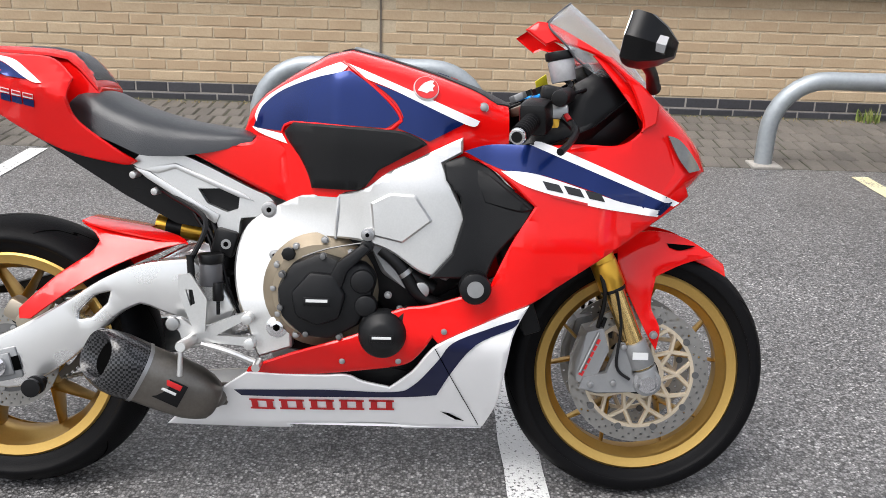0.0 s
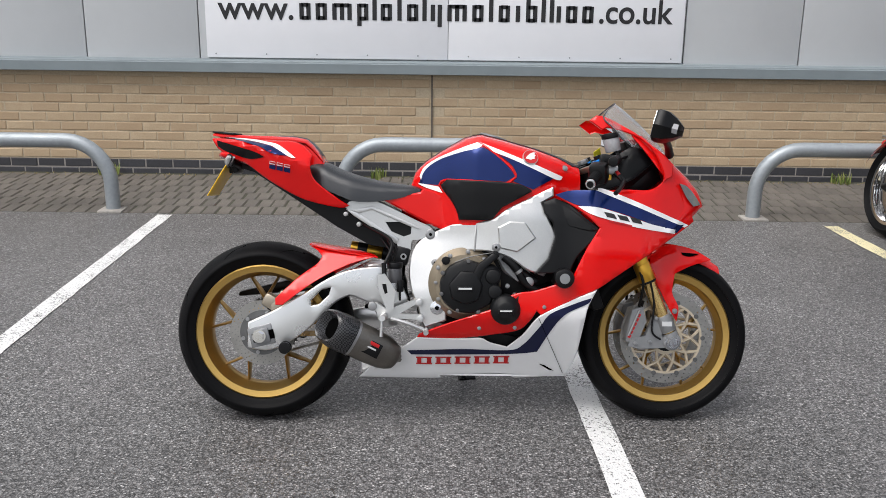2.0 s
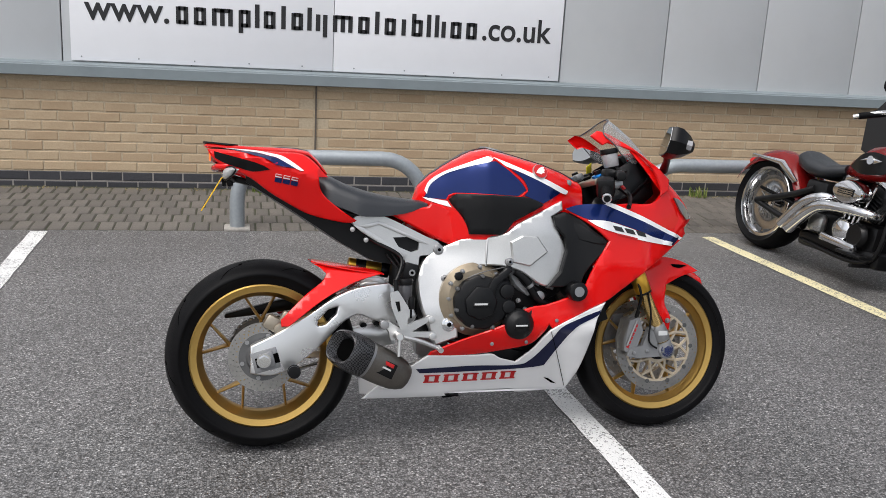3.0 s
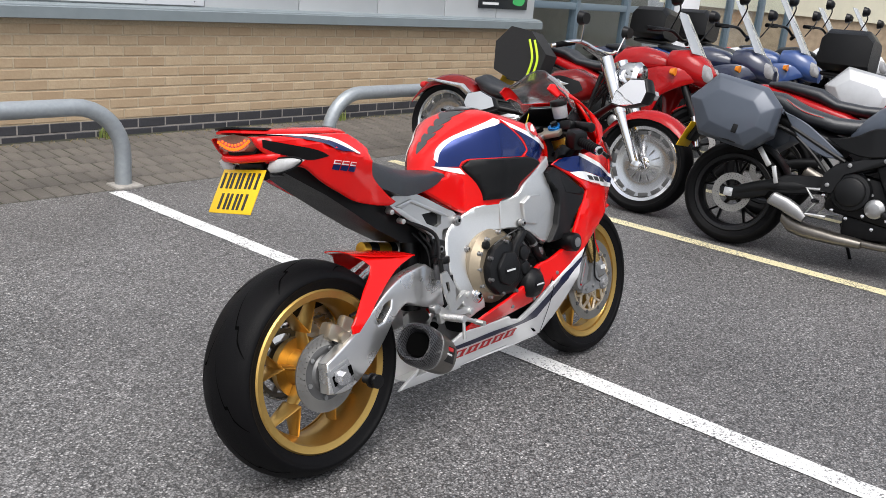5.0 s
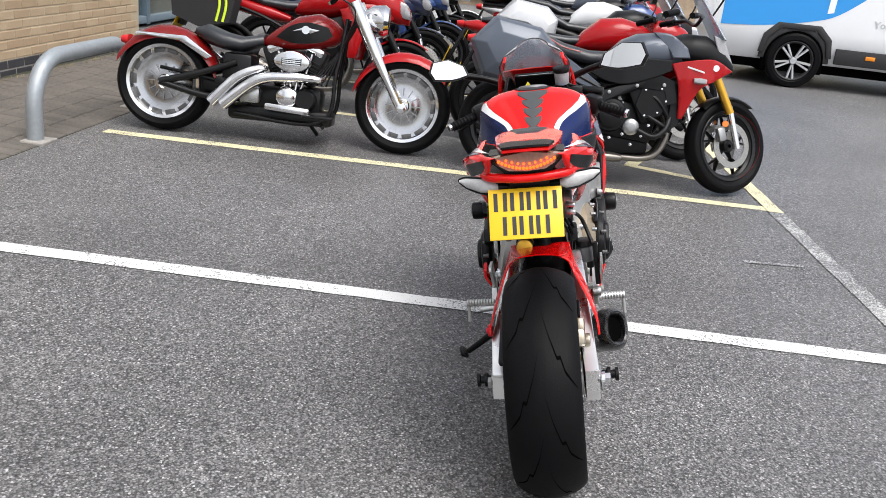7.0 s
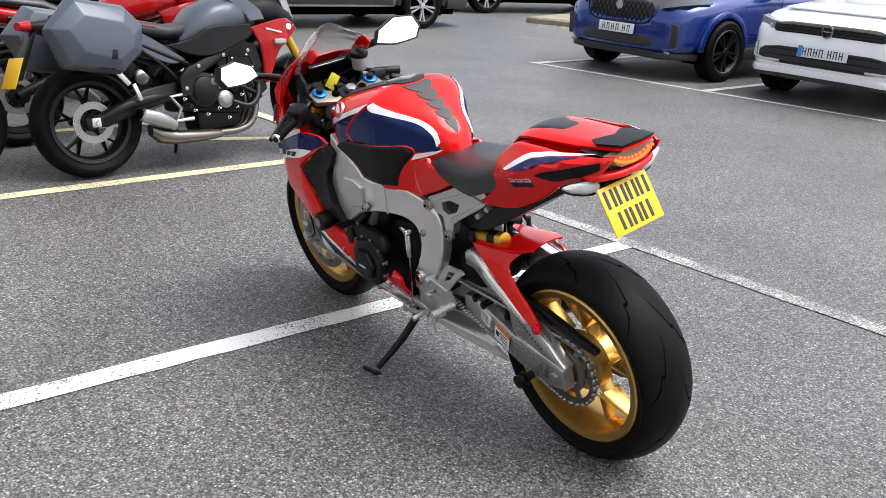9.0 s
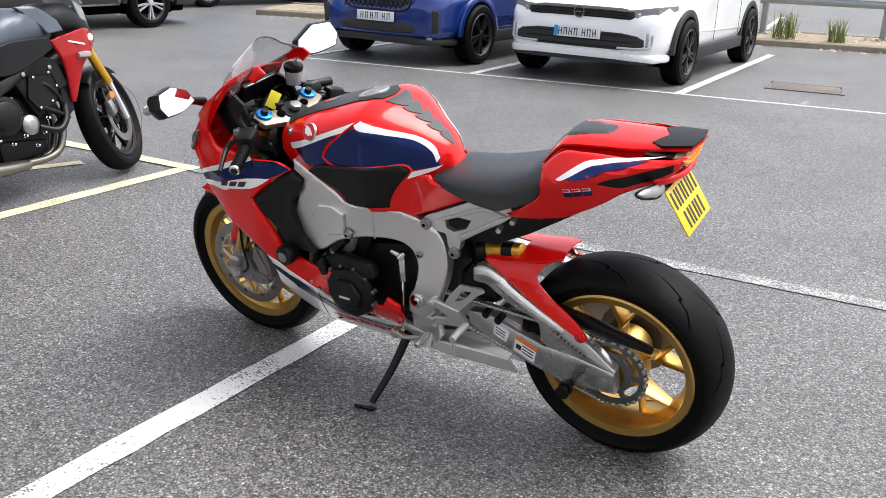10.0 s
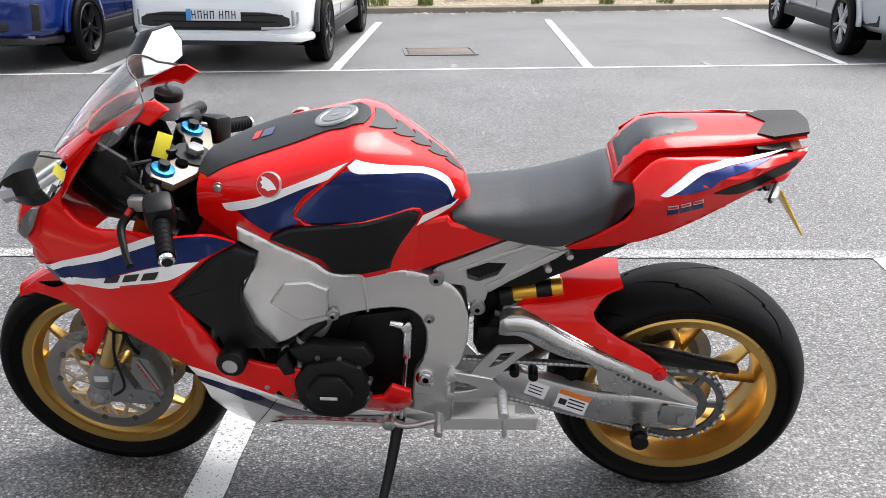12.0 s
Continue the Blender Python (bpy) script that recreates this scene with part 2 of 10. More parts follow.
def skin(outline, yfun, thick=0.004, step=0.025, pillow=0.0, pr=0.03, n=5, side=-1, lift=0.0, crisp=0.0):
    """A moulded panel: a side outline of (x, z) points laid on the half-width yfun(x, z), rounded off at its rim."""
    pts = [(v.x, v.y) for v in spline([(p[0], p[1], 0) for p in outline], n, True)]
    bm = bmesh.new()
    bm.faces.new([bm.verts.new((x, 0, z)) for x, z in pts])
    xs, zs = [p[0] for p in pts], [p[1] for p in pts]
    for lo, hi, no in ((min(xs), max(xs), (1, 0, 0)), (min(zs), max(zs), (0, 0, 1))):
        k = int((hi - lo) / step)
        for i in range(1, k + 1):
            c = lo + (hi - lo) * i / (k + 1)
            bmesh.ops.bisect_plane(bm, geom=bm.verts[:] + bm.edges[:] + bm.faces[:], dist=1e-6,
                                   plane_co=(c, 0, c), plane_no=no)
    if pillow:
        d = edge_dist([(v.co.x, v.co.z) for v in bm.verts], pts)
    for i, v in enumerate(bm.verts):
        y = yfun(v.co.x, v.co.z) + lift
        if pillow:
            q = 1 - min(d[i] / pr, 1)
            y -= pillow * q * q
        v.co.y = side * y
    bmesh.ops.triangulate(bm, faces=[f for f in bm.faces if len(f.verts) > 4])
    bmesh.ops.recalc_face_normals(bm, faces=bm.faces)
    up = sum((f.normal.y * f.calc_area() for f in bm.faces), 0.0)
    if up * side < 0:
        bmesh.ops.reverse_faces(bm, faces=bm.faces)
    if crisp:
        bmesh.ops.inset_region(bm, faces=bm.faces[:], thickness=crisp, use_boundary=True, use_even_offset=True)
        for v in bm.verts:
            if v.is_boundary:
                v.co.y -= side * crisp * 0.9
    if thick:
        front = bm.faces[:]
        g = bmesh.ops.extrude_face_region(bm, geom=front, use_keep_orig=True)
        for v in g["geom"]:
            if isinstance(v, bmesh.types.BMVert):
                v.co.y -= side * thick
        bmesh.ops.recalc_face_normals(bm, faces=bm.faces)
    return bm

M = {}
M["asphalt"] = asphalt_mat("asphalt", (0.172, 0.168, 0.167), (0.46, 0.45, 0.445))
M["white_line"] = asphalt_mat("white_line_paint", (0.2, 0.2, 0.2), (0.46, 0.45, 0.44), (0.72, 0.72, 0.71), 0.2)
M["old_line"] = asphalt_mat("old_line_paint", (0.22, 0.22, 0.22), (0.46, 0.45, 0.44), (0.55, 0.55, 0.53), 0.36)
M["yellow_line"] = asphalt_mat("yellow_line_paint", (0.2, 0.2, 0.2), (0.46, 0.45, 0.44), (0.74, 0.67, 0.42), 0.2)
M["brick"] = mat("buff_brick", (0.5, 0.39, 0.26), 0.9, grain=0.3, gscale=90, stain=0.3, sscale=5, bump=0.5, bscale=160, per_piece=0.5, tint=(0.35, 0.235, 0.14))
M["brick_dark"] = mat("blue_brick", (0.05, 0.05, 0.058), 0.6, grain=0.4, stain=0.3, bump=0.3, per_piece=0.4)
M["mortar"] = mat("mortar", (0.5, 0.41, 0.29), 0.95, grain=0.3, bump=0.5)
M["mortar_dark"] = mat("pale_mortar", (0.3, 0.28, 0.26), 0.95, grain=0.3, bump=0.5)
M["paver"] = mat("paving_block", (0.15, 0.133, 0.115), 0.92, grain=0.4, gscale=80, stain=0.5, sscale=2.5, bump=0.6, per_piece=0.55, tint=(0.085, 0.077, 0.068))
M["joint_sand"] = mat("joint_soil", (0.04, 0.037, 0.027), 0.95, grain=0.5, stain=0.4, tint=(0.05, 0.06, 0.025))
M["cladding"] = mat("cladding_silver", (0.6, 0.62, 0.635), 0.45, metal=0.1, stain=0.12, sscale=2.0, tint=(0.38, 0.4, 0.41))
M["flashing"] = mat("flashing_grey", (0.2, 0.235, 0.25), 0.45, stain=0.2, sscale=5)
M["sign_white"] = mat("sign_white", (0.86, 0.87, 0.9), 0.4, stain=0.08, tint=(0.6, 0.62, 0.65))
M["black_ink"] = mat("black_ink", (0.015, 0.015, 0.017), 0.5)
M["galv"] = mat("galvanised_steel", (0.34, 0.37, 0.39), 0.5, metal=0.45, grain=0.35, gscale=45, stain=0.35, sscale=8, bump=0.08, tint=(0.24, 0.26, 0.28), rvar=0.15)

# ---- paints and metals of the motorcycles ----
def mats(**kw):
    for k, v in kw.items():
        M[k] = mat(k, **v)


mats(
    red=dict(base=(0.7, 0.0045, 0.004), rough=0.2, spec=0.1, coat=0.62, stain=0.06, sscale=12),
    blue=dict(base=(0.006, 0.02, 0.115), rough=0.24, metal=0.6, spec=0.2, coat=0.4, stain=0.1, sscale=10),
    navy=dict(base=(0.005, 0.008, 0.04), rough=0.28, spec=0.2, coat=0.4, stain=0.1, sscale=10),
    white=dict(base=(0.85, 0.85, 0.85), rough=0.3, coat=0.9, stain=0.05, sscale=9),
    tyre=dict(base=(0.0033, 0.0033, 0.004), rough=0.52, spec=0.09, grain=0.3, gscale=300, stain=0.5, sscale=7, tint=(0.006, 0.0058, 0.0058), bump=0.15, bscale=300, rvar=0.12),
    gold=dict(base=(0.58, 0.37, 0.11), rough=0.32, metal=0.9, grain=0.15, gscale=200, stain=0.25, sscale=9, tint=(0.42, 0.26, 0.07), rvar=0.1),
    fork_gold=dict(base=(0.72, 0.4, 0.05), rough=0.28, metal=0.85, stain=0.2),
    champagne=dict(base=(0.33, 0.29, 0.23), rough=0.38, metal=0.75, stain=0.25),
    carrier_gold=dict(base=(0.62, 0.53, 0.4), rough=0.4, metal=0.6, stain=0.2, sscale=30),
    stanchion=dict(base=(0.62, 0.43, 0.17), rough=0.22, metal=0.9, stain=0.15),
    silver=dict(base=(0.64, 0.64, 0.63), rough=0.36, metal=0.9, grain=0.16, gscale=240, stain=0.15, sscale=6, tint=(0.45, 0.45, 0.44), bump=0.05, bscale=400, rvar=0.1),
    brushed=dict(base=(0.55, 0.55, 0.54), rough=0.3, metal=0.95, grain=0.25, gscale=180, stain=0.3, sscale=7, rvar=0.12),
    swing_alu=dict(base=(0.76, 0.76, 0.755), rough=0.28, metal=0.92, stain=0.1, sscale=4, tint=(0.55, 0.55, 0.54), rvar=0.05),
    dark_steel=dict(base=(0.14, 0.14, 0.14), rough=0.45, metal=0.7, stain=0.4, sscale=20),
    disc_steel=dict(base=(0.34, 0.33, 0.31), rough=0.34, metal=0.85, stain=0.3, sscale=14, rvar=0.1),
    cast_grey=dict(base=(0.25, 0.255, 0.26), rough=0.45, metal=0.5, stain=0.25, sscale=14),
    steel=dict(base=(0.36, 0.36, 0.36), rough=0.38, metal=0.9, stain=0.3, sscale=12, rvar=0.1),
    chrome=dict(base=(0.75, 0.75, 0.76), rough=0.1, metal=1.0, stain=0.1),
    titanium=dict(base=(0.2, 0.185, 0.165), rough=0.38, metal=0.9, stain=0.35, sscale=8, grain=0.2, gscale=160),
    black=dict(base=(0.0035, 0.0035, 0.004), rough=0.36, spec=0.25, grain=0.15, bump=0.12, bscale=500, rvar=0.08),
    satin=dict(base=(0.005, 0.0053, 0.006), rough=0.42, spec=0.25, stain=0.3, sscale=8, bump=0.15, bscale=700),
    seat=dict(base=(0.011, 0.013, 0.017), rough=0.37, spec=0.75, grain=0.3, gscale=350, bump=0.25, bscale=600),
    bronze=dict(base=(0.3, 0.25, 0.18), rough=0.42, metal=0.6, stain=0.35, sscale=15),
    engine=dict(base=(0.004, 0.004, 0.0045), rough=0.5, spec=0.22, stain=0.4, sscale=20, bump=0.2, bscale=200),
    smoke=dict(base=(0.06, 0.06, 0.065), rough=0.35, stain=0.2),
    pad_grey=dict(base=(0.07, 0.075, 0.077), rough=0.5, spec=0.3, stain=0.2, grain=0.3, gscale=500),
    weave=dict(base=(0.02, 0.021, 0.023), rough=0.45, spec=0.3, grain=0.4, gscale=400, bump=0.2, bscale=500),
    plate_yellow=dict(base=(0.8, 0.5, 0.012), rough=0.4, stain=0.05, tint=(0.7, 0.42, 0.01)),
    red_ink=dict(base=(0.5, 0.01, 0.012), rough=0.4),
    amber=dict(base=(0.8, 0.25, 0.02), rough=0.25),
    lens=dict(base=(0.3, 0.3, 0.31), rough=0.12, coat=0.6, stain=0.3, sscale=60),
    head_lens=dict(base=(0.13, 0.13, 0.125), rough=0.1, coat=1.0, stain=0.5, sscale=25),
    clear_lens=dict(base=(0.5, 0.5, 0.5), rough=0.12, coat=0.6, stain=0.3, sscale=90),
    mirror=dict(base=(0.9, 0.9, 0.9), rough=0.02, metal=1.0),
    # Clear lens: its orange tint is the LEDs' glow put into the colour.
    tail_lens=dict(base=(0.3, 0.17, 0.12), rough=0.15, coat=0.4, stain=0.4, sscale=90),
    # Dash screen: the sky it mirrors is put into this pale grey.
    dash_sky_grey=dict(base=(0.42, 0.46, 0.48), rough=0.12, coat=0.5),
    label_grey=dict(base=(0.55, 0.56, 0.56), rough=0.5),
    orange=dict(base=(0.75, 0.2, 0.03), rough=0.5),
    anod_blue=dict(base=(0.02, 0.22, 0.6), rough=0.25, metal=0.8),
    tag=dict(base=(0.75, 0.65, 0.03), rough=0.5),
    purple_red=dict(base=(0.6, 0.05, 0.1), rough=0.3, metal=0.8),
)
M["clear"] = mat("clear_screen", (0.93, 0.94, 0.95), 0.08, trans=0.92, ior=1.25, coat=0.3)
M["glass"] = mat("window_glass", (0.8, 0.85, 0.85), 0.02, trans=1.0, ior=1.15)
M["led"] = glow("lit_led", (1.0, 0.06, 0.004), 3.0)


def carbon_mat():
    m = mat("carbon_weave", (0.02, 0.02, 0.022), 0.3, spec=0.1, coat=0.6)
    nt = m.node_tree
    tc = nt.nodes.new("ShaderNodeTexCoord")
    ck = nt.nodes.new("ShaderNodeTexChecker")
    ck.inputs["Scale"].default_value = 190
    ck.inputs["Color1"].default_value = (0.004, 0.004, 0.0045, 1)
    ck.inputs["Color2"].default_value = (0.045, 0.045, 0.048, 1)
    nt.links.new(tc.outputs["Object"], ck.inputs["Vector"])
    nt.links.new(ck.outputs["Color"], nt.nodes["Principled BSDF"].inputs["Base Color"])
    return m


M["carbon"] = carbon_mat()


def ip(x, *p):
    return float(np.interp(x, p[0::2], p[1::2]))


def cornered(outline, lim=36):
    """Doubles the points at which an outline turns sharply, so that they stay corners."""
    out = []
    n = len(outline)
    for i, p in enumerate(outline):
        a, b = Vector(p) - Vector(outline[i - 1]), Vector(outline[(i + 1) % n]) - Vector(p)
        out.append(p)
        if a.length > 0 and b.length > 0 and a.angle(b) > radians(lim):
            out.append(p)
    return out


def top_skin(outline, zfun, thick=0.003, step=0.02, lift=0.0, n=4, pillow=0.0, pr=0.02):
    """A panel laid on a top surface: a plan outline of (x, y) points on the height zfun(x, y)."""
    pts = [(v.x, v.y) for v in spline([(p[0], p[1], 0) for p in cornered(outline)], n, True)]
    bm = bmesh.new()
    bm.faces.new([bm.verts.new((x, y, 0)) for x, y in pts])
    for k, no in ((0, (1, 0, 0)), (1, (0, 1, 0))):
        lo, hi = min(p[k] for p in pts), max(p[k] for p in pts)
        m = int((hi - lo) / step)
        for i in range(1, m + 1):
            c = lo + (hi - lo) * i / (m + 1)
            bmesh.ops.bisect_plane(bm, geom=bm.verts[:] + bm.edges[:] + bm.faces[:], dist=1e-6, plane_co=(c, c, 0), plane_no=no)
    d = edge_dist([(v.co.x, v.co.y) for v in bm.verts], pts) if pillow else None
    for i, v in enumerate(bm.verts):
        v.co.z = zfun(v.co.x, v.co.y) + lift - (pillow * (1 - min(d[i] / pr, 1)) ** 2 if pillow else 0)
    bmesh.ops.triangulate(bm, faces=[f for f in bm.faces if len(f.verts) > 4])
    bmesh.ops.recalc_face_normals(bm, faces=bm.faces)
    if sum((f.normal.z for f in bm.faces), 0.0) < 0:
        bmesh.ops.reverse_faces(bm, faces=bm.faces)
    if thick:
        g = bmesh.ops.extrude_face_region(bm, geom=bm.faces[:], use_keep_orig=True)
        for v in g["geom"]:
            if isinstance(v, bmesh.types.BMVert):
                v.co.z -= thick
        bmesh.ops.recalc_face_normals(bm, faces=bm.faces)
    return bm


def bolt(a, b, r, seg=14):
    """A cap screw with a socket and a flange."""
    a, b = Vector(a), Vector(b)
    d = (b - a).normalized()
    bm = rod(a, b, r, seg=seg, bev=r * 0.12)
    return join(bm, rod(a, a + d * (b - a).length * 0.35, r * 1.35, seg=seg), )


# ---- wheels ----
def wheel(parent, name, c, R, tw, rim_r, rim_w, rim_mat, spokes=5, y_split=0.3, hub_r=0.05, hub_w=0.1, grooves=0, spoke_w=0.02, label="", solid=False, tyre_label="black road tyre"):
    """A wheel at c: a rim part with hub and Y spokes, and its tyre."""
    hw = rim_w / 2
    prof = [(rim_r + 0.006, -hw), (rim_r + 0.011, -hw + 0.004), (rim_r + 0.009, -hw + 0.011), (rim_r - 0.004, -hw + 0.016), (rim_r - 0.014, -hw * 0.62), (rim_r - 0.024, -hw * 0.3),
            (rim_r - 0.024, hw * 0.3), (rim_r - 0.014, hw * 0.62), (rim_r - 0.004, hw - 0.016), (rim_r + 0.009, hw - 0.011), (rim_r + 0.011, hw - 0.004), (rim_r + 0.006, hw),
            (rim_r - 0.004, hw - 0.003), (rim_r - 0.014, hw - 0.005), (rim_r - 0.016, hw - 0.012), (rim_r - 0.013, hw - 0.015), (rim_r - 0.016, hw * 0.62), (rim_r - 0.03, hw * 0.34), (rim_r - 0.031, -hw * 0.34), (rim_r - 0.016, -hw * 0.62), (rim_r - 0.013, -hw + 0.015), (rim_r - 0.016, -hw + 0.012), (rim_r - 0.014, -hw + 0.005), (rim_r - 0.004, -hw + 0.003)]
    rim = part(name, moved(lathe(prof, 72, closed=True), pose(*c)), rim_mat, parent, label)
    hub = lathe([(0.012, -hub_w / 2), (hub_r * 0.8, -hub_w / 2), (hub_r, -hub_w / 2 + 0.008), (hub_r * 0.9, 0), (hub_r, hub_w / 2 - 0.008), (hub_r * 0.8, hub_w / 2), (0.012, hub_w / 2)], 32)
    part("hub", moved(hub, pose(*c)), rim_mat, rim)
    rr = rim_r - 0.026
    for k in range(spokes):
        a0 = 2 * math.pi * k / spokes + 0.35
        ch = hub_r + (rr - hub_r) * 0.42
        bms = []
        segs = [((hub_r * 0.8, a0), (ch, a0), spoke_w * 1.5, spoke_w * 1.15)]
        if y_split:
            segs += [((ch * 0.92, a0), (rr + 0.006, a0 + y_split), spoke_w * 1.0, spoke_w * 0.8), ((ch * 0.92, a0), (rr + 0.006, a0 - y_split), spoke_w * 1.0, spoke_w * 0.8)]
        else:
            segs += [((ch * 0.9, a0), (rr + 0.006, a0), spoke_w * 1.1, spoke_w)]
        for (r1, t1), (r2, t2), w1, w2 in segs:
            p, q = Vector((r1 * math.cos(t1), 0, r1 * math.sin(t1))), Vector((r2 * math.cos(t2), 0, r2 * math.sin(t2)))
            d = (q - p).normalized()
            s = Vector((-d.z, 0, d.x))
            h1, h2 = hub_w * 0.28, max(0.01, rim_w * 0.12)
            sec = []
            for o, w, h in ((p, w1, h1), (q, w2, h2)):
                sec.append([o + s * (w / 2) * math.cos(t) * (1.0) + Vector((0, h * math.sin(t), 0)) for t in (2 * math.pi * i / 12 for i in range(12))])
            bms.append(loft(sec))
        part("spoke", moved(join(*bms), pose(*c)), rim_mat, rim)
    cw = tw / 2
    bead = rim_r + 0.004
    tp = [(bead, -hw + 0.012), (bead + 0.012, -hw + 0.002), (bead + 0.03, -cw * 0.93), (bead + (R - bead) * 0.45, -cw), (R - 0.36 * cw, -cw * 0.95), (R - 0.2 * cw, -cw * 0.76), (R - 0.075 * cw, -cw * 0.45), (R - 0.012 * cw, -cw * 0.18), (R, 0)]
    tp = tp + [(r, -y) for r, y in tp[-2::-1]]
    tp = [(v.x, v.y) for v in spline([(r, y, 0) for r, y in tp], 3)]
    tyre = part("tyre", moved(lathe(tp, 96), pose(*c)), M["tyre"], rim, tyre_label)
    if grooves:
        _half = [p_ for p_ in tp if p_[1] >= 0 and p_[0] > R - 0.4 * cw]
        _half.sort(key=lambda p_: p_[1])

        def crown(y):
            return float(np.interp(abs(y), [p_[1] for p_ in _half], [p_[0] for p_ in _half]))
        # Dark strips laid on the tread stand for the shade in its grooves.
        V, F = [], []
        for k in range(grooves):
            for sd in (-1, 1):
                t0 = 2 * math.pi * (k + (0.5 if sd > 0 else 0.0)) / grooves
                path = [(0.05 * cw, 0.0, 0.0008), (0.2 * cw, 0.2, 0.0022), (0.42 * cw, 0.42, 0.0026), (0.5 * cw, 0.4, 0.0028), (0.6 * cw, 0.52, 0.0024), (0.9 * cw, 0.66, 0.0012)]
                base = len(V)
                for y, da, w in [(path[0][0] + (path[-1][0] - path[0][0]) * i / 24,) + (ip(path[0][0] + (path[-1][0] - path[0][0]) * i / 24, *[u for p_ in path for u in (p_[0], p_[1])]), 0.0034 * math.sin(math.pi * (i + 0.8) / 25.6) + 0.0004) for i in range(25)]:
                    r = crown(y) + 0.0009
                    for e in (-1, 1):
                        t = t0 + da + e * w / r * 1.3
                        V.append(Vector(c) + Vector((r * math.cos(t), sd * y, r * math.sin(t))))
                for i in range(24):
                    F.append((base + 2 * i, base + 2 * i + 1, base + 2 * i + 3, base + 2 * i + 2))
        me = bpy.data.meshes.new("tread_groove")
        me.from_pydata(V, [], F)
        me.materials.append(M["groove"])
        g = new("tread_groove", me)
        g.parent = rim
    return rim


# Near-black for grooves, holes, gaps and undersides: their shade put into the colour.
M["groove"] = mat("recess_shade_black", (0.0015, 0.0015, 0.0015), 0.9, spec=0.02)


def drilled_disc(r0, r1, t, rows=3, seg=160, every=5):
    """A brake disc ring with drilled holes through it."""
    bm = bmesh.new()
    n = rows * 2 + 1
    rad = []
    for i in range(n + 1):
        rad.append(r0 + (r1 - r0) * i / n)
    for y in (-t / 2, t / 2):
        grid = [[bm.verts.new((r * math.cos(a), y, r * math.sin(a))) for r in rad] for a in (2 * math.pi * k / seg for k in range(seg))]
        for k in range(seg):
            u, v = grid[k], grid[(k + 1) % seg]
            for i in range(n):
                if i % 2 == 1 and (k + i) % every == 0:
                    continue
                f = (u[i], u[i + 1], v[i + 1], v[i])
                bm.faces.new(f if y > 0 else f[::-1])
    for r, in ((r0,), (r1,)):
        a = [[bm.verts.new((r * math.cos(t_), y, r * math.sin(t_))) for y in (-t / 2, t / 2)] for t_ in (2 * math.pi * k / seg for k in range(seg))]
        for k in range(seg):
            u, v = a[k], a[(k + 1) % seg]
            bm.faces.new((u[0], u[1], v[1], v[0]))
    bmesh.ops.recalc_face_normals(bm, faces=bm.faces)
    return bm


def disc(parent, c, r0, r1, carrier=None, arms=10, label="drilled steel brake disc"):
    d = part("brake_disc", moved(drilled_disc(r0, r1, 0.005), pose(*c)), M["disc_steel"], parent, label)
    if carrier:
        ca = part("carrier", moved(lathe([(0.045, -0.004), (0.058, -0.004), (0.058, 0.004), (0.045, 0.004)], 32, closed=True), pose(*c)), carrier, d, "pale gold disc carrier")
        part("carrier_rim", moved(lathe([(r0 - 0.007, -0.004), (r0 + 0.001, -0.004), (r0 + 0.001, 0.004), (r0 - 0.007, 0.004)], 48, closed=True), pose(*c)), carrier, d)
        part("sensor_ring", moved(lathe([(0.03, -0.007), (0.046, -0.007), (0.046, 0.007), (0.03, 0.007)], 40, closed=True), pose(*c)), M["black"], d)
        for k in range(arms):
            a = 2 * math.pi * k / arms
            h = math.pi / arms
            q = [Vector((r * math.cos(b), 0, r * math.sin(b))) for r, b in ((0.052, a - h), (0.052, a + h), (0.088, a), (r0 - 0.004, a - h * 0.75), (r0 - 0.004, a + h * 0.75))]
            part("carrier_arm", moved(join(*[rod(q[i], q[2], 0.0055, 0.0058, 6) for i in (0, 1, 3, 4)]), pose(*c)), carrier, d)
            part("rivet", moved(rod(((r0 + 0.004) * math.cos(a), -0.006, (r0 + 0.004) * math.sin(a)), ((r0 + 0.004) * math.cos(a), 0.006, (r0 + 0.004) * math.sin(a)), 0.008, seg=12), pose(*c)), M["dark_steel"], d)
    return d

# ---- ground ----
_bm = bmesh.new()
_ys = [-220, -60, -20, -8, 0, 3, 5.35]
_rows = [[_bm.verts.new((x, y, 0)) for x in (-220, -40, -10, -4, 0, 4, 10, 40, 220)] for y in _ys]
for _u, _v in zip(_rows, _rows[1:]):
    for _k in range(len(_u) - 1):
        _bm.faces.new((_u[_k], _u[_k + 1], _v[_k + 1], _v[_k]))
_far = [[_bm.verts.new((x, y, z)) for x in (-220, -40, -10, -4, 0, 4, 10, 40, 220)] for y, z in ((5.35, -0.03), (220, -0.03))]
for _k in range(8):
    _bm.faces.new((_rows[-1][_k], _rows[-1][_k + 1], _far[0][_k + 1], _far[0][_k]))
    _bm.faces.new((_far[0][_k], _far[0][_k + 1], _far[1][_k + 1], _far[1][_k]))
bmesh.ops.recalc_face_normals(_bm, faces=_bm.faces)
ground = tagged(link_mesh("ground", _bm, M["asphalt"], smooth=0), "grey rolled asphalt of the car park", "ground", kind="structure")


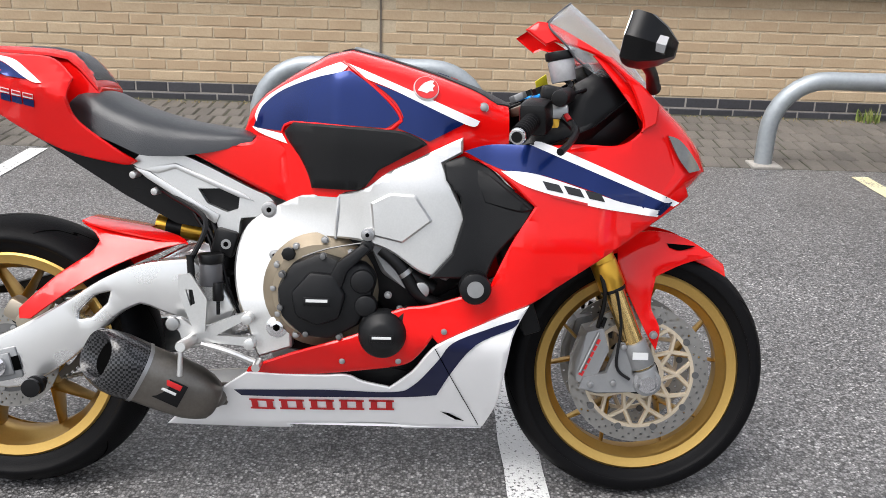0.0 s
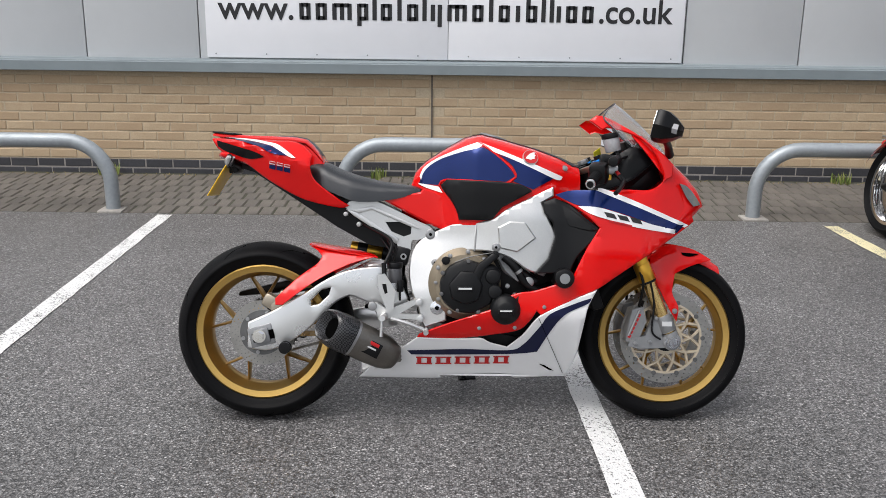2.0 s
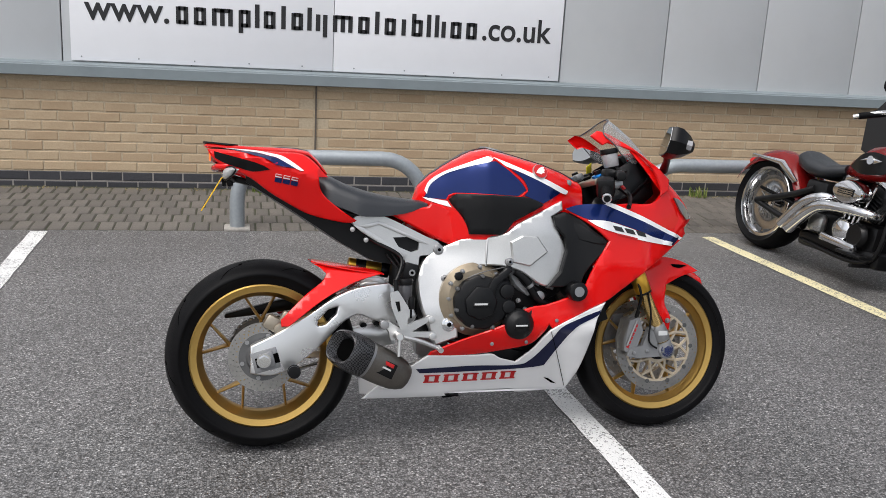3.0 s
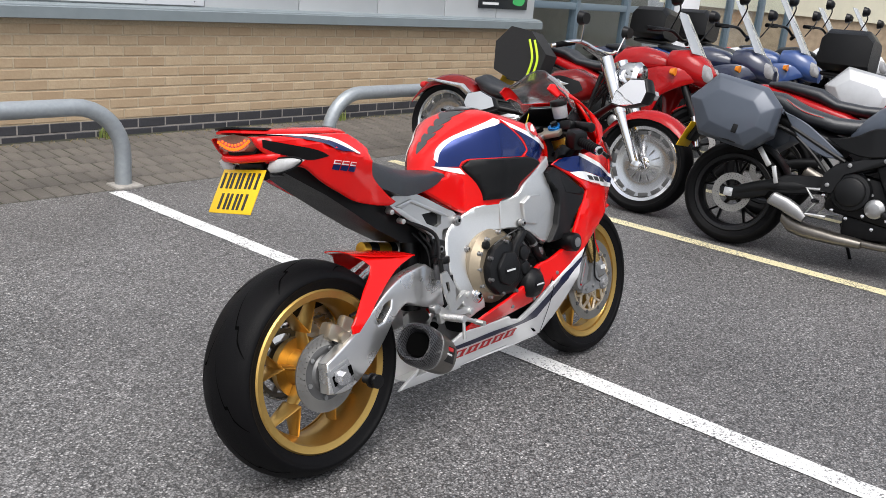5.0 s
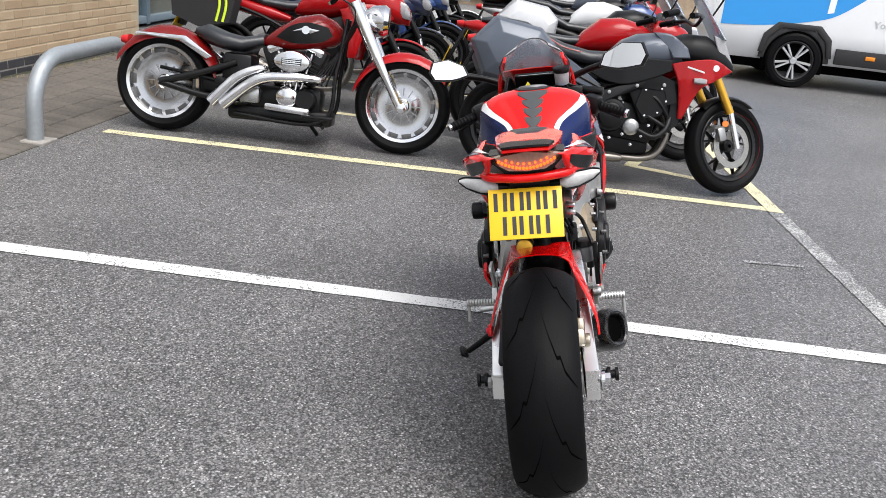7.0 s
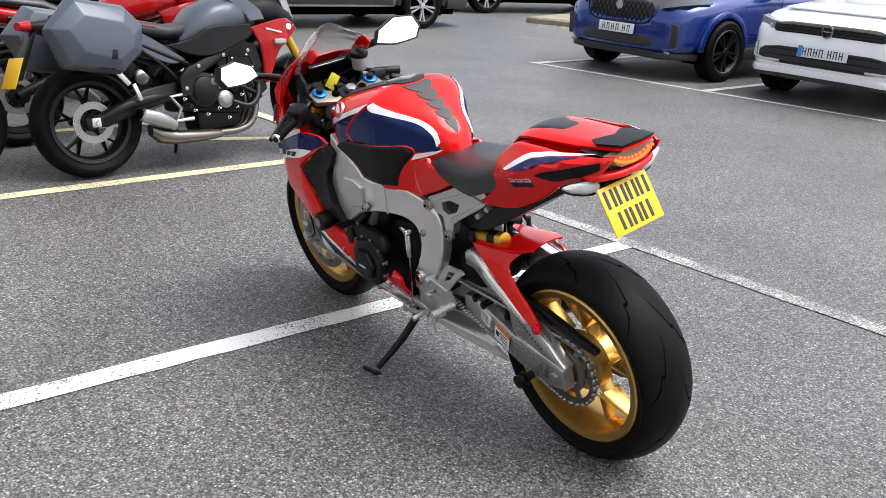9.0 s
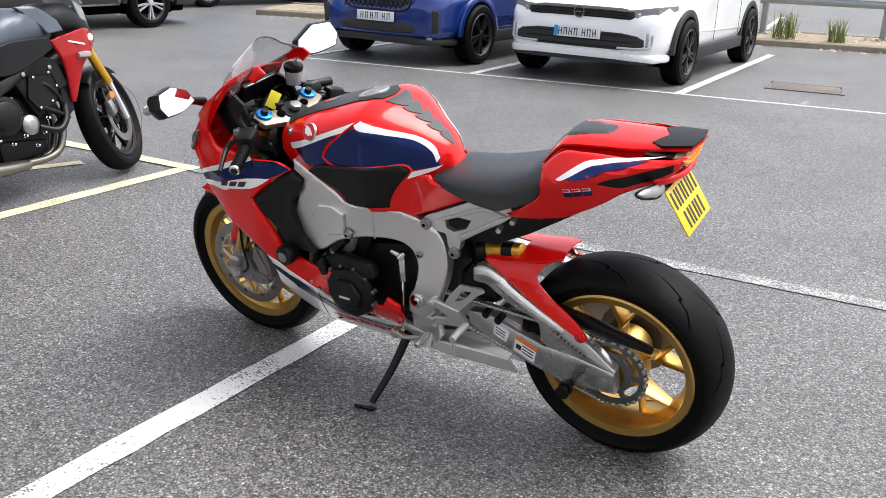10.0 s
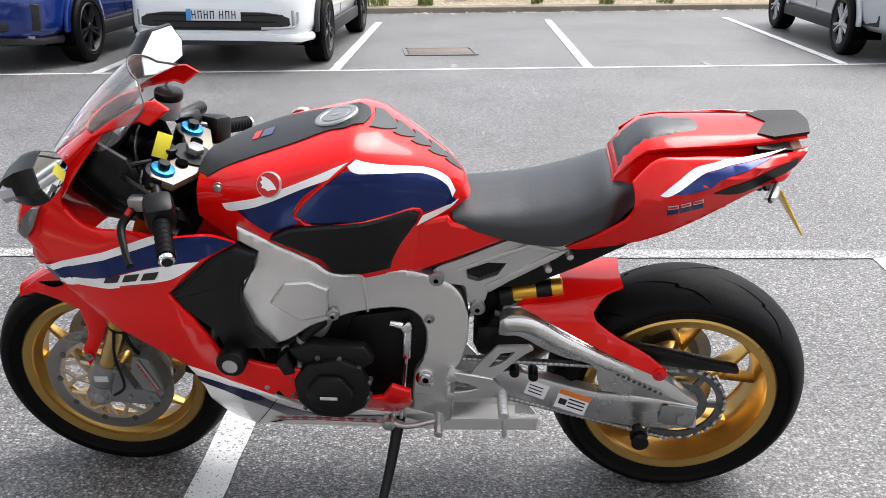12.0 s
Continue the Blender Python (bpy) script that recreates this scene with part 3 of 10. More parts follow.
def road_line(name, a, b, w, material, label, z=0.004):
    """A painted line from a to b, w wide, with slightly wavering edges."""
    a, b = Vector((*a, 0)), Vector((*b, 0))
    d = (b - a).normalized()
    s = Vector((-d.y, d.x, 0)) * w / 2
    n = max(2, int((b - a).length / 0.12))
    rnd = random.Random(int(abs(a.x * 31 + b.y * 17) * 10))
    bm = bmesh.new()
    L = [bm.verts.new(a + (b - a) * i / n + s * (1 + rnd.uniform(-0.07, 0.07)) + Vector((0, 0, z))) for i in range(n + 1)]
    R = [bm.verts.new(a + (b - a) * i / n - s * (1 + rnd.uniform(-0.07, 0.07)) + Vector((0, 0, z))) for i in range(n + 1)]
    for i in range(n):
        bm.faces.new((R[i], R[i + 1], L[i + 1], L[i]))
    return tagged(link_mesh(name, bm, material, smooth=0), label, "road marking", kind="structure")


WL = "worn white parking bay line painted on asphalt"
YL = "worn yellow line beside the parked motorcycles"
road_line("bay_line", (0.585, 5.31), (0.755, 0.72), 0.1, M["white_line"], WL)
road_line("bay_line", (-1.8, 5.3), (-1.69, 0.5), 0.1, M["white_line"], WL)
road_line("bay_line_yellow", (2.78, 5.22), (2.97, 0.9), 0.1, M["yellow_line"], YL)
road_line("aisle_line", (-6.5, 0.1), (2.9, 0.86), 0.1, M["old_line"], "worn white line along the parking bays", z=0.0045)
road_line("aisle_line_yellow", (2.9, 0.86), (9.0, 1.35), 0.1, M["yellow_line"], YL, z=0.007)
road_line("hatch_line_yellow", (3.75, 1.75), (3.55, 1.2), 0.09, M["yellow_line"], YL)
road_line("hatch_line_yellow", (3.7, 1.72), (4.1, 1.6), 0.09, M["yellow_line"], YL, z=0.007)
road_line("hatch_line_yellow", (4.3, 5.0), (4.35, 1.1), 0.09, M["yellow_line"], YL)
road_line("hatch_line_yellow", (5.9, 5.0), (5.95, 1.2), 0.09, M["yellow_line"], YL)
road_line("bay_edge_line", (6.15, -3.5), (-8.0, -6.15), 0.065, M["white_line"], WL)
for _a, _b in (((6.05, -3.52), (6.3, -7.6)), ((3.86, -3.93), (4.1, -8.2)), ((1.66, -4.36), (1.86, -8.75)), ((-0.82, -4.82), (-0.57, -9.4)), ((-3.48, -5.33), (-3.3, -10.1))):
    road_line("bay_line", _a, _b, 0.1, M["white_line"], WL, z=0.007)
road_line("bay_tick", (0.515, -4.6), (0.53, -4.85), 0.06, M["old_line"], WL, z=0.007)
road_line("bay_tick", (-2.07, -5.1), (-2.05, -5.35), 0.06, M["old_line"], WL, z=0.007)
road_line("old_mark", (1.8, 1.26), (1.85, 0.95), 0.03, M["old_line"], "faded scrap of an old white line", z=0.005)

# ---- building: brick wall with cladding above ----
WY, WX0, WX1 = 6.605, -9.0, 6.26
BT = 0.888
wall = tagged(link_mesh("wall_north", box(WX1 - WX0 - 0.02, 0.26, BT + 0.1, ((WX0 + WX1) / 2, WY + 0.142, (BT - 0.1) / 2)), M["mortar"], smooth=0),
              "buff brick wall with a dark brick plinth", "wall", kind="structure")
tagged(link_mesh("trim_plinth", box(WX1 - WX0 - 0.024, 0.01, 0.2, ((WX0 + WX1) / 2, WY + 0.0165, 0.067)), M["mortar_dark"], smooth=0),
       "pale mortar bed of the dark plinth", "wall", kind="structure")
tagged(link_mesh("trim_joint", box(0.014, 0.004, 0.7, (0.022, WY + 0.001, 0.535)), mat("sealant", (0.12, 0.1, 0.08), 0.8), smooth=0),
       "dark sealant of the movement joint in the brickwork", "joint", kind="structure")
# cladding sheets, joints open a few millimetres
_cl = [-9.0, -8.2, -7.3, -6.4, -5.5, -4.59, -3.68, -2.763, -1.85, -0.93, -0.02, 0.9, 2.035, 2.96, 3.875, 4.79, 5.6, 6.26]
# Unseen upper part, carried to 7.55 m to block sky above the bays.
cladding = tagged(link_mesh("wall_cladding", box(WX1 - WX0, 0.16, 6.6, ((WX0 + WX1) / 2, WY + 0.12, 4.25)), mat("cladding_back", (0.1, 0.105, 0.11), 0.8), smooth=0),
                  "backing behind pale grey cladding sheets", "wall", kind="structure")
for _a, _b in zip(_cl, _cl[1:]):
    part("cladding_panel", box(_b - _a - 0.009, 0.03, 6.58, ((_a + _b) / 2, WY + 0.026, 4.26), bev=0.004), M["cladding"], cladding)
_fl = [(WY + 0.06, 1.0), (WY - 0.03, 0.992), (WY - 0.07, 0.979), (WY - 0.072, 0.972), (WY - 0.085, 0.967), (WY - 0.087, 0.894), (WY - 0.07, 0.888), (WY + 0.06, 0.888)]
_bm = bmesh.new()
_f = _bm.faces.new([_bm.verts.new((WX0, y, z)) for y, z in _fl])
_g = bmesh.ops.extrude_face_region(_bm, geom=[_f])
for _v in _g["geom"]:
    if isinstance(_v, bmesh.types.BMVert):
        _v.co.x = WX1 + 0.06
bmesh.ops.recalc_face_normals(_bm, faces=_bm.faces)
tagged(link_mesh("trim_flashing", _bm, M["flashing"], smooth=0), "grey metal flashing sill above the brickwork", "sill", kind="structure")

# the long white sign
sign = thing("shop_sign", "long white sign board with black lettering on grey cladding", "sign", pose(0.117, WY - 0.002, 1.655))
for _x, _w in ((-0.937, 1.93), (0.967, 1.868)):
    part("sign_panel", box(_w, 0.022, 1.3, (_x, 0, 0), bev=0.003), M["sign_white"], sign)
for _i in range(10):
    part("screw", rod((-1.83 + _i * 0.405, -0.012, -0.62), (-1.83 + _i * 0.405, -0.016, -0.62), 0.006, seg=8), M["galv"], sign)


def lettering(body, size, material, parent, at, name="lettering", width=None, rot=(90, 0, 0), bold=0.0):
    cu = bpy.data.curves.new(name, "FONT")
    cu.body, cu.size, cu.offset = body, size, bold
    tmp = bpy.data.objects.new("tmp", cu)
    scene.collection.objects.link(tmp)
    bpy.context.view_layer.update()
    me = bpy.data.meshes.new_from_object(tmp.evaluated_get(bpy.context.evaluated_depsgraph_get()))
    bpy.data.objects.remove(tmp)
    xs = [v.co.x for v in me.vertices]
    k = width / (max(xs) - min(xs)) if width else 1.0
    for v in me.vertices:
        v.co.x = (v.co.x - min(xs)) * k
    me.materials.append(material)
    ob = new(name, me)
    ob.parent = parent
    ob.matrix_basis = pose(*at, *rot)
    return ob


def letter_bars(word, x0, x1, z, xh, material, parent, y, name="lettering_bar"):
    """Plain bars that stand for the letters of a name, as high and wide as those."""
    wide = {"m": 1.55, "i": 0.45, "l": 0.45, "t": 0.62, "r": 0.68}
    total = sum(wide.get(c, 1.0) for c in word)
    x = x0
    for c in word:
        w = (x1 - x0) * wide.get(c, 1.0) / total
        top = xh * (1.38 if c in "ltbki" else 1.0)
        low = -xh * 0.36 if c in "py" else 0.0
        n = {"m": 3, "i": 1, "l": 1, "t": 1, "r": 1}.get(c, 2)
        bm = None
        s = w / (n + 0.35)
        for i in range(n):
            hi = top if i == 0 or c not in "bk" else xh
            lo = low if i == (0 if c == "p" else n - 1) else 0.0
            b = box(0.034 if xh > 0.1 else s * 0.55, 0.003, hi - lo, (x + s * (i + 0.65), y, z + (hi + lo) / 2))
            bm = b if bm is None else join(bm, b)
        if n > 1 and c not in "kvy":
            bm = join(bm, box(s * (n - 1), 0.003, xh * 0.24, (x + s * (n / 2 + 0.15), y, z + xh * 0.9)))
            if c != "m":
                bm = join(bm, box(s * (n - 1), 0.003, xh * 0.24, (x + s * (n / 2 + 0.15), y, z + xh * 0.1)))
        part(name, bm, material, parent)
        x += w


_tz = 1.308 - 1.655
lettering("www.", 0.26, M["black_ink"], sign, (-1.8, -0.014, _tz), width=0.60, bold=0.004)
letter_bars("completelymotorbikes", -1.17, 1.2, _tz, 0.125, M["black_ink"], sign, -0.0135)
lettering(".co.uk", 0.26, M["black_ink"], sign, (1.225, -0.014, _tz), width=0.585, bold=0.004)

# small dark sign near the corner
dsign = thing("address_sign", "small black sign board with white and green writing", "sign", pose(5.69, WY - 0.004, 1.59))
part("board", box(0.8, 0.024, 1.0, bev=0.003), mat("sign_black", (0.02, 0.024, 0.028), 0.4), dsign)
_gr = mat("green_ink", (0.05, 0.42, 0.12), 0.5)
_wi = mat("white_ink", (0.75, 0.76, 0.76), 0.5)
part("mark", prism([(-0.36, 0.26), (-0.24, 0.36), (-0.12, 0.33), (-0.05, 0.25), (-0.16, 0.21)], -0.0165, -0.0135, smooth_n=3), _gr, dsign)
part("text_bar", box(0.5, 0.003, 0.03, (-0.1, -0.0145, 0.08)), _gr, dsign)
for _i, _w in enumerate((0.52, 0.6, 0.4, 0.48, 0.44, 0.3)):
    part("text_bar", box(_w * 0.62, 0.003, 0.026, (-0.36 + _w * 0.31, -0.0145, 0.0 - _i * 0.06)), _wi, dsign)
for _i, _w in enumerate((0.34, 0.42)):
    part("text_bar", box(_w * 0.62, 0.003, 0.026, (-0.36 + _w * 0.31, -0.0145, -0.4 - _i * 0.05)), _wi, dsign)
part("mark", prism([(0.14, -0.44), (0.2, -0.36), (0.34, -0.38), (0.3, -0.46)], -0.0165, -0.0135, smooth_n=3), _gr, dsign)

# galvanised hoops
def hoop(x0, x1, label):
    h, r = 0.495, 0.3
    t = thing("hoop_barrier", label, "barrier", pose(x0, 5.425, 0.0), group="galvanised hoops before the wall")
    w = x1 - x0
    P = [(0, 0, -0.05), (0, 0, h - r)]
    P += [(r - r * math.cos(a), 0, h - r + r * math.sin(a)) for a in (math.pi / 2 * k / 8 for k in range(1, 9))]
    P += [(w - r + r * math.sin(a), 0, h - r + r * math.cos(a)) for a in (math.pi / 2 * k / 8 for k in range(0, 9))]
    P += [(w, 0, -0.05)]
    part("tube", tube(P, 0.05, 18, smooth=False), M["galv"], t)
    for x in (0, w):
        part("collar", box(0.17, 0.15, 0.02, (x, -0.02, 0.008), bev=0.006), M["hoop_pad"], t, "pale concrete collar")
    return t


M["hoop_pad"] = mat("pale_concrete", (0.36, 0.34, 0.31), 0.95, grain=0.4, stain=0.4, bump=0.6)
for _a, _b in ((-3.49, -2.2), (-0.58, 0.69), (2.31, 3.6)):
    hoop(_a, _b, "galvanised steel tube hoop barrier before the brick wall")

# ---- far side: kerb, gravel strip, rail and second car park ----
M["kerb"] = mat("kerb_concrete", (0.31, 0.27, 0.21), 0.95, grain=0.4, gscale=60, stain=0.5, sscale=3, bump=0.6)
M["gravel"] = mat("gravel_bed", (0.46, 0.38, 0.26), 0.95, grain=0.7, gscale=45, stain=0.4, sscale=3, bump=1.0, bscale=60, tint=(0.16, 0.13, 0.09))
M["grass"] = mat("grass_blades", (0.13, 0.19, 0.035), 0.7, per_piece=0.6, tint=(0.3, 0.26, 0.09))
M["dry"] = mat("dry_weeds", (0.24, 0.19, 0.09), 0.9, per_piece=0.6, tint=(0.12, 0.1, 0.045))
KL = [(10.3, -7.15), (6.0, -8.55), (2.2, -10.02), (-3.5, -11.45), (-12.0, -13.5)]


def strip(name, line, depth0, depth1, z0, z1, material, label):
    bm = bmesh.new()
    rows = []
    for i, p in enumerate(line):
        a = Vector(line[max(i - 1, 0)])
        b = Vector(line[min(i + 1, len(line) - 1)])
        n = Vector(((b - a).y, -(b - a).x)).normalized() * -1
        if n.y > 0:
            n = -n
        p0, p1 = Vector(p) + n * depth0, Vector(p) + n * depth1
        rows.append([bm.verts.new((*p0, z0)), bm.verts.new((*p0, z1)), bm.verts.new((*p1, z1)), bm.verts.new((*p1, z0))])
    for u, v in zip(rows, rows[1:]):
        for k in range(3):
            bm.faces.new((u[k], v[k], v[k + 1], u[k + 1]))
    bm.faces.new(rows[0])
    bm.faces.new(rows[-1][::-1])
    bmesh.ops.recalc_face_normals(bm, faces=bm.faces)
    return tagged(link_mesh(name, bevel(bm, 0.012, 1, 50), material), label, "kerb", kind="structure")


strip("kerb", KL, 0.0, 0.13, -0.05, 0.09, M["kerb"], "mossy concrete kerb along the planting strip")
strip("ground_gravel", KL, 0.13, 1.5, -0.05, 0.1, M["gravel"], "gravel strip behind the kerb")
strip("kerb_back", KL, 1.5, 1.62, -0.05, 0.12, M["kerb"], "concrete edging behind the gravel")


def tuft(name, at, r, h, n, seed, material, label, group):
    rnd = random.Random(seed)
    bm = bmesh.new()
    for _ in range(n):
        a, d = rnd.uniform(0, 6.28), r * math.sqrt(rnd.random()) * 0.5
        x, y = d * math.cos(a), d * math.sin(a)
        b = rnd.uniform(0, 6.28)
        l = h * rnd.uniform(0.5, 1)
        ox, oy = math.cos(b) * l * rnd.uniform(0.1, 0.6), math.sin(b) * l * rnd.uniform(0.1, 0.6)
        w = rnd.uniform(0.003, 0.006) * (1 + h)
        sx, sy = -math.sin(b) * w, math.cos(b) * w
        v = [bm.verts.new(p) for p in ((x - sx, y - sy, 0), (x + sx, y + sy, 0), (x + ox * 0.4 + sx * 0.8, y + oy * 0.4 + sy * 0.8, l * 0.6), (x + ox * 0.4 - sx * 0.8, y + oy * 0.4 - sy * 0.8, l * 0.6), (x + ox, y + oy, l))]
        bm.faces.new(v[:4])
        bm.faces.new((v[3], v[2], v[4]))
    ob = link_mesh(name, bm, material, smooth=0)
    ob.location = at
    return tagged(ob, label, "weed", group, "stuff")


for _i, (_x, _y, _r, _h) in enumerate(((2.1, -10.35, 0.35, 0.5), (1.35, -10.5, 0.25, 0.4), (-0.45, -11.0, 0.2, 0.42), (-1.6, -11.2, 0.25, 0.3), (3.2, -9.9, 0.4, 0.35), (-2.6, -11.5, 0.3, 0.3), (4.6, -9.4, 0.4, 0.3))):
    tuft("grass_tuft", (_x, _y, 0.1), _r, _h, 90, 40 + _i, M["grass"], "tuft of green grass on the gravel strip", "grass tufts")
for _i, (_x, _y) in enumerate(((-2.62, 6.5), (-0.42, 6.52), (0.1, 6.5), (1.2, 6.53), (3.4, 6.55))):
    tuft("weed_tuft", (_x, _y, 0.045), 0.16, 0.11, 50, 70 + _i, M["grass"], "small green weed at the foot of the wall", "weeds at the wall")
_rnd = random.Random(3)
_bm = bmesh.new()
for _i in range(900):
    _x, _y = _rnd.uniform(-4, 6.2), 6.53 - abs(_rnd.gauss(0, 0.045))
    _l, _a, _h = _rnd.uniform(0.01, 0.035), _rnd.uniform(0, 6.28), _rnd.uniform(0.0, 0.02)
    _z = 0.05 + _rnd.uniform(0, 0.008)
    _d = Vector((math.cos(_a) * _l, math.sin(_a) * _l * 0.5, _h))
    _s = Vector((-math.sin(_a), math.cos(_a), 0.3)) * 0.003
    _p = Vector((_x, min(_y, 6.57), _z))
    _bm.faces.new([_bm.verts.new(q) for q in (_p - _s, _p + _s, _p + _d + _s * 0.4, _p + _d - _s * 0.4)])
tagged(link_mesh("dry_litter", _bm, M["dry"], smooth=0), "dry moss and leaf litter along the plinth", "litter", kind="stuff")
# loose stones on the gravel
_bm = bmesh.new()
for _i in range(1500):
    _f = _rnd.random()
    _x = 10.0 - 16.0 * _f
    _y0 = float(np.interp(_x, [-12.0, -3.5, 2.2, 6.0, 10.3], [-13.5, -11.45, -10.02, -8.55, -7.15]))
    _y = _y0 - _rnd.uniform(0.16, 1.4) if _i % 5 else _y0 + abs(_rnd.gauss(0, 0.12))
    _z = 0.11 if _i % 5 else 0.0
    _s = _rnd.uniform(0.012, 0.035)
    _v = [_bm.verts.new((_x + _s * math.cos(a) * _rnd.uniform(0.7, 1.2), _y + _s * math.sin(a) * _rnd.uniform(0.7, 1.2), _z)) for a in (0, 1.57, 3.14, 4.71)]
    _t = _bm.verts.new((_x, _y, _z + _s * 0.8))
    for _k in range(4):
        _bm.faces.new((_v[_k], _v[(_k + 1) % 4], _t))
tagged(link_mesh("gravel_stones", _bm, mat("pale_stones", (0.45, 0.4, 0.32), 0.9, per_piece=0.6, tint=(0.2, 0.17, 0.13))), "loose pale stones on and before the kerb", "gravel", kind="stuff")
# rail posts
for _i in range(8):
    _x = 9.6 - _i * 1.75
    _y = float(np.interp(_x, [-12.0, -3.5, 2.2, 6.0, 10.3], [-13.5, -11.45, -10.02, -8.55, -7.15])) - 1.15
    _p = thing("rail_post", "galvanised steel rail post on the gravel strip", "post", pose(_x, _y, 0.1), group="rail posts")
    part("post", box(0.09, 0.12, 0.85, (0, 0, 0.42), bev=0.01), M["galv"], _p)
    part("base_plate", box(0.2, 0.2, 0.012, (0, 0, 0.012), bev=0.003), M["galv"], _p)
_rl = thing("guard_rail", "galvanised crash rail on posts behind the kerb", "rail", pose(0, 0, 0))
for _a, _b in zip(KL, KL[1:]):
    _p0, _p1 = Vector((_a[0], _a[1] - 1.07, 0.72)), Vector((_b[0], _b[1] - 1.07, 0.72))
    for _dz in (-0.08, 0.08):
        part("rail_beam", rod(_p0 + Vector((0, 0, _dz)), _p1 + Vector((0, 0, _dz)), 0.06, seg=10), M["galv"], _rl)
for _a, _b in (((3.0, -12.6), (3.6, -16.5)), ((0.3, -13.3), (0.8, -17.5)), ((-2.3, -14.0), (-1.8, -18.2)), ((6.0, -11.8), (6.5, -16.0))):
    road_line("bay_line", _a, _b, 0.1, M["white_line"], WL)
# drain cover
_dc = thing("drain_cover", "flat rusty iron drain cover set in the asphalt", "drain cover", pose(0.75, -5.78, 0.004, 0, 0, 10))
part("lid", box(0.7, 0.5, 0.012, bev=0.004), mat("rusty_iron", (0.2, 0.165, 0.14), 0.8, metal=0.2, grain=0.6, stain=0.6), _dc)
part("ring", join(box(0.8, 0.03, 0.014, (0, 0.275, 0)), box(0.8, 0.03, 0.014, (0, -0.275, 0)), box(0.03, 0.52, 0.014, (0.385, 0, 0)), box(0.03, 0.52, 0.014, (-0.385, 0, 0))), M["asphalt"], _dc)

# ---- glazed shop front past the corner ----
M["alu_blue"] = mat("blue_grey_frame", (0.17, 0.23, 0.28), 0.4, metal=0.3, stain=0.15)
GY = 7.6
tagged(link_mesh("wall_return", box(0.26, 1.4, 4.2, (6.13, 7.42, 2.1)), M["cladding"], smooth=0), "end of the clad wall at the corner", "wall", kind="structure")
shop = thing("shop_front", "glazed shop front with blue-grey metal frames", "shop front", pose(0, GY, 0), kind="structure")
_gx = [6.3, 7.2, 8.5, 9.8, 11.1]
for _i, _x in enumerate(_gx):
    part("mullion", box(0.09, 0.12, 3.0, (_x, 0, 1.5), bev=0.006), M["alu_blue"], shop)
for _z in (0.06, 1.12, 2.2, 3.0):
    part("transom", box(4.8, 0.1, 0.09, (8.7, 0, _z), bev=0.006), M["alu_blue"], shop)
for _a, _b in zip(_gx, _gx[1:]):
    for _z0, _z1 in ((0.1, 1.08), (1.16, 2.16), (2.24, 2.96)):
        _p = part("pane", box(_b - _a - 0.09, 0.008, _z1 - _z0, ((_a + _b) / 2, 0.01, (_z0 + _z1) / 2)), M["glass"], shop)
        _p.visible_shadow = False
part("pier", box(0.6, 0.3, 3.2, (11.5, 0, 1.6), bev=0.01), M["sign_white"], shop)
for _x in (11.85, 13.2, 14.5, 15.8):
    part("mullion", box(0.09, 0.12, 3.0, (_x, 0, 1.5), bev=0.006), M["alu_blue"], shop)
for _a, _b in ((11.85, 13.2), (13.2, 14.5), (14.5, 15.8)):
    _p = part("pane", box(_b - _a - 0.09, 0.008, 2.9, ((_a + _b) / 2, 0.01, 1.5)), M["glass"], shop)
    _p.visible_shadow = False
part("fascia", box(10.4, 0.3, 1.2, (11.0, 0, 3.65), bev=0.02), M["cladding"], shop)
tagged(link_mesh("wall_shop_back", box(10.5, 0.1, 3.2, (11.0, GY + 3.4, 1.6)), mat("shop_wall", (0.3, 0.29, 0.27), 0.8, stain=0.3), smooth=0), "inner wall of the shop", "wall", kind="structure")
tagged(link_mesh("floor_shop", box(10.5, 3.4, 0.02, (11.0, GY + 1.75, 0.0)), mat("shop_floor", (0.12, 0.12, 0.12), 0.5), smooth=0), "dark shop floor", "floor", kind="structure")
tagged(link_mesh("ceiling_shop", box(10.5, 3.6, 0.06, (11.0, GY + 1.75, 3.1)), mat("shop_ceiling", (0.5, 0.5, 0.5), 0.8), smooth=0), "ceiling of the shop", "ceiling", kind="structure")
for _x, _z, _w, _h, _mt in ((6.75, 1.75, 0.6, 0.5, "orange"), (7.8, 1.65, 0.7, 0.6, "label_grey"), (9.1, 1.75, 0.8, 0.55, "orange"), (12.4, 1.5, 0.6, 0.6, "red_ink"), (13.6, 1.8, 0.8, 0.5, "orange")):
    _po = thing("poster", "plain poster behind the shop glass", "poster", pose(_x, GY + 0.35, _z), group="posters in the shop")
    part("sheet", box(_w, 0.01, _h, bev=0.002), M[_mt], _po)
    part("hanger", rod((0, 0, _h / 2), (0, 0, 3.07 - _z), 0.004, seg=6), M["steel"], _po)

# ---- brick building at the end of the yard ----
EX = 19.0
tagged(link_mesh("wall_east", box(0.3, 16.0, 1.15, (EX, 4.0, 0.575)), mat("far_brick", (0.46, 0.35, 0.24), 0.9, grain=0.4, gscale=8, stain=0.3, bump=0.3), smooth=0), "brick wall of the building at the end", "wall", kind="structure")
tagged(link_mesh("wall_east_cladding", box(0.4, 16.2, 4.85, (EX, 4.0, 3.575)), mat("cream_cladding", (0.74, 0.7, 0.55), 0.6, stain=0.15), smooth=0), "cream cladding of the building at the end", "wall", kind="structure")
_bn = thing("banner", "white banner with grey writing on the far brick wall", "banner", pose(EX - 0.22, 3.1, 0.68))
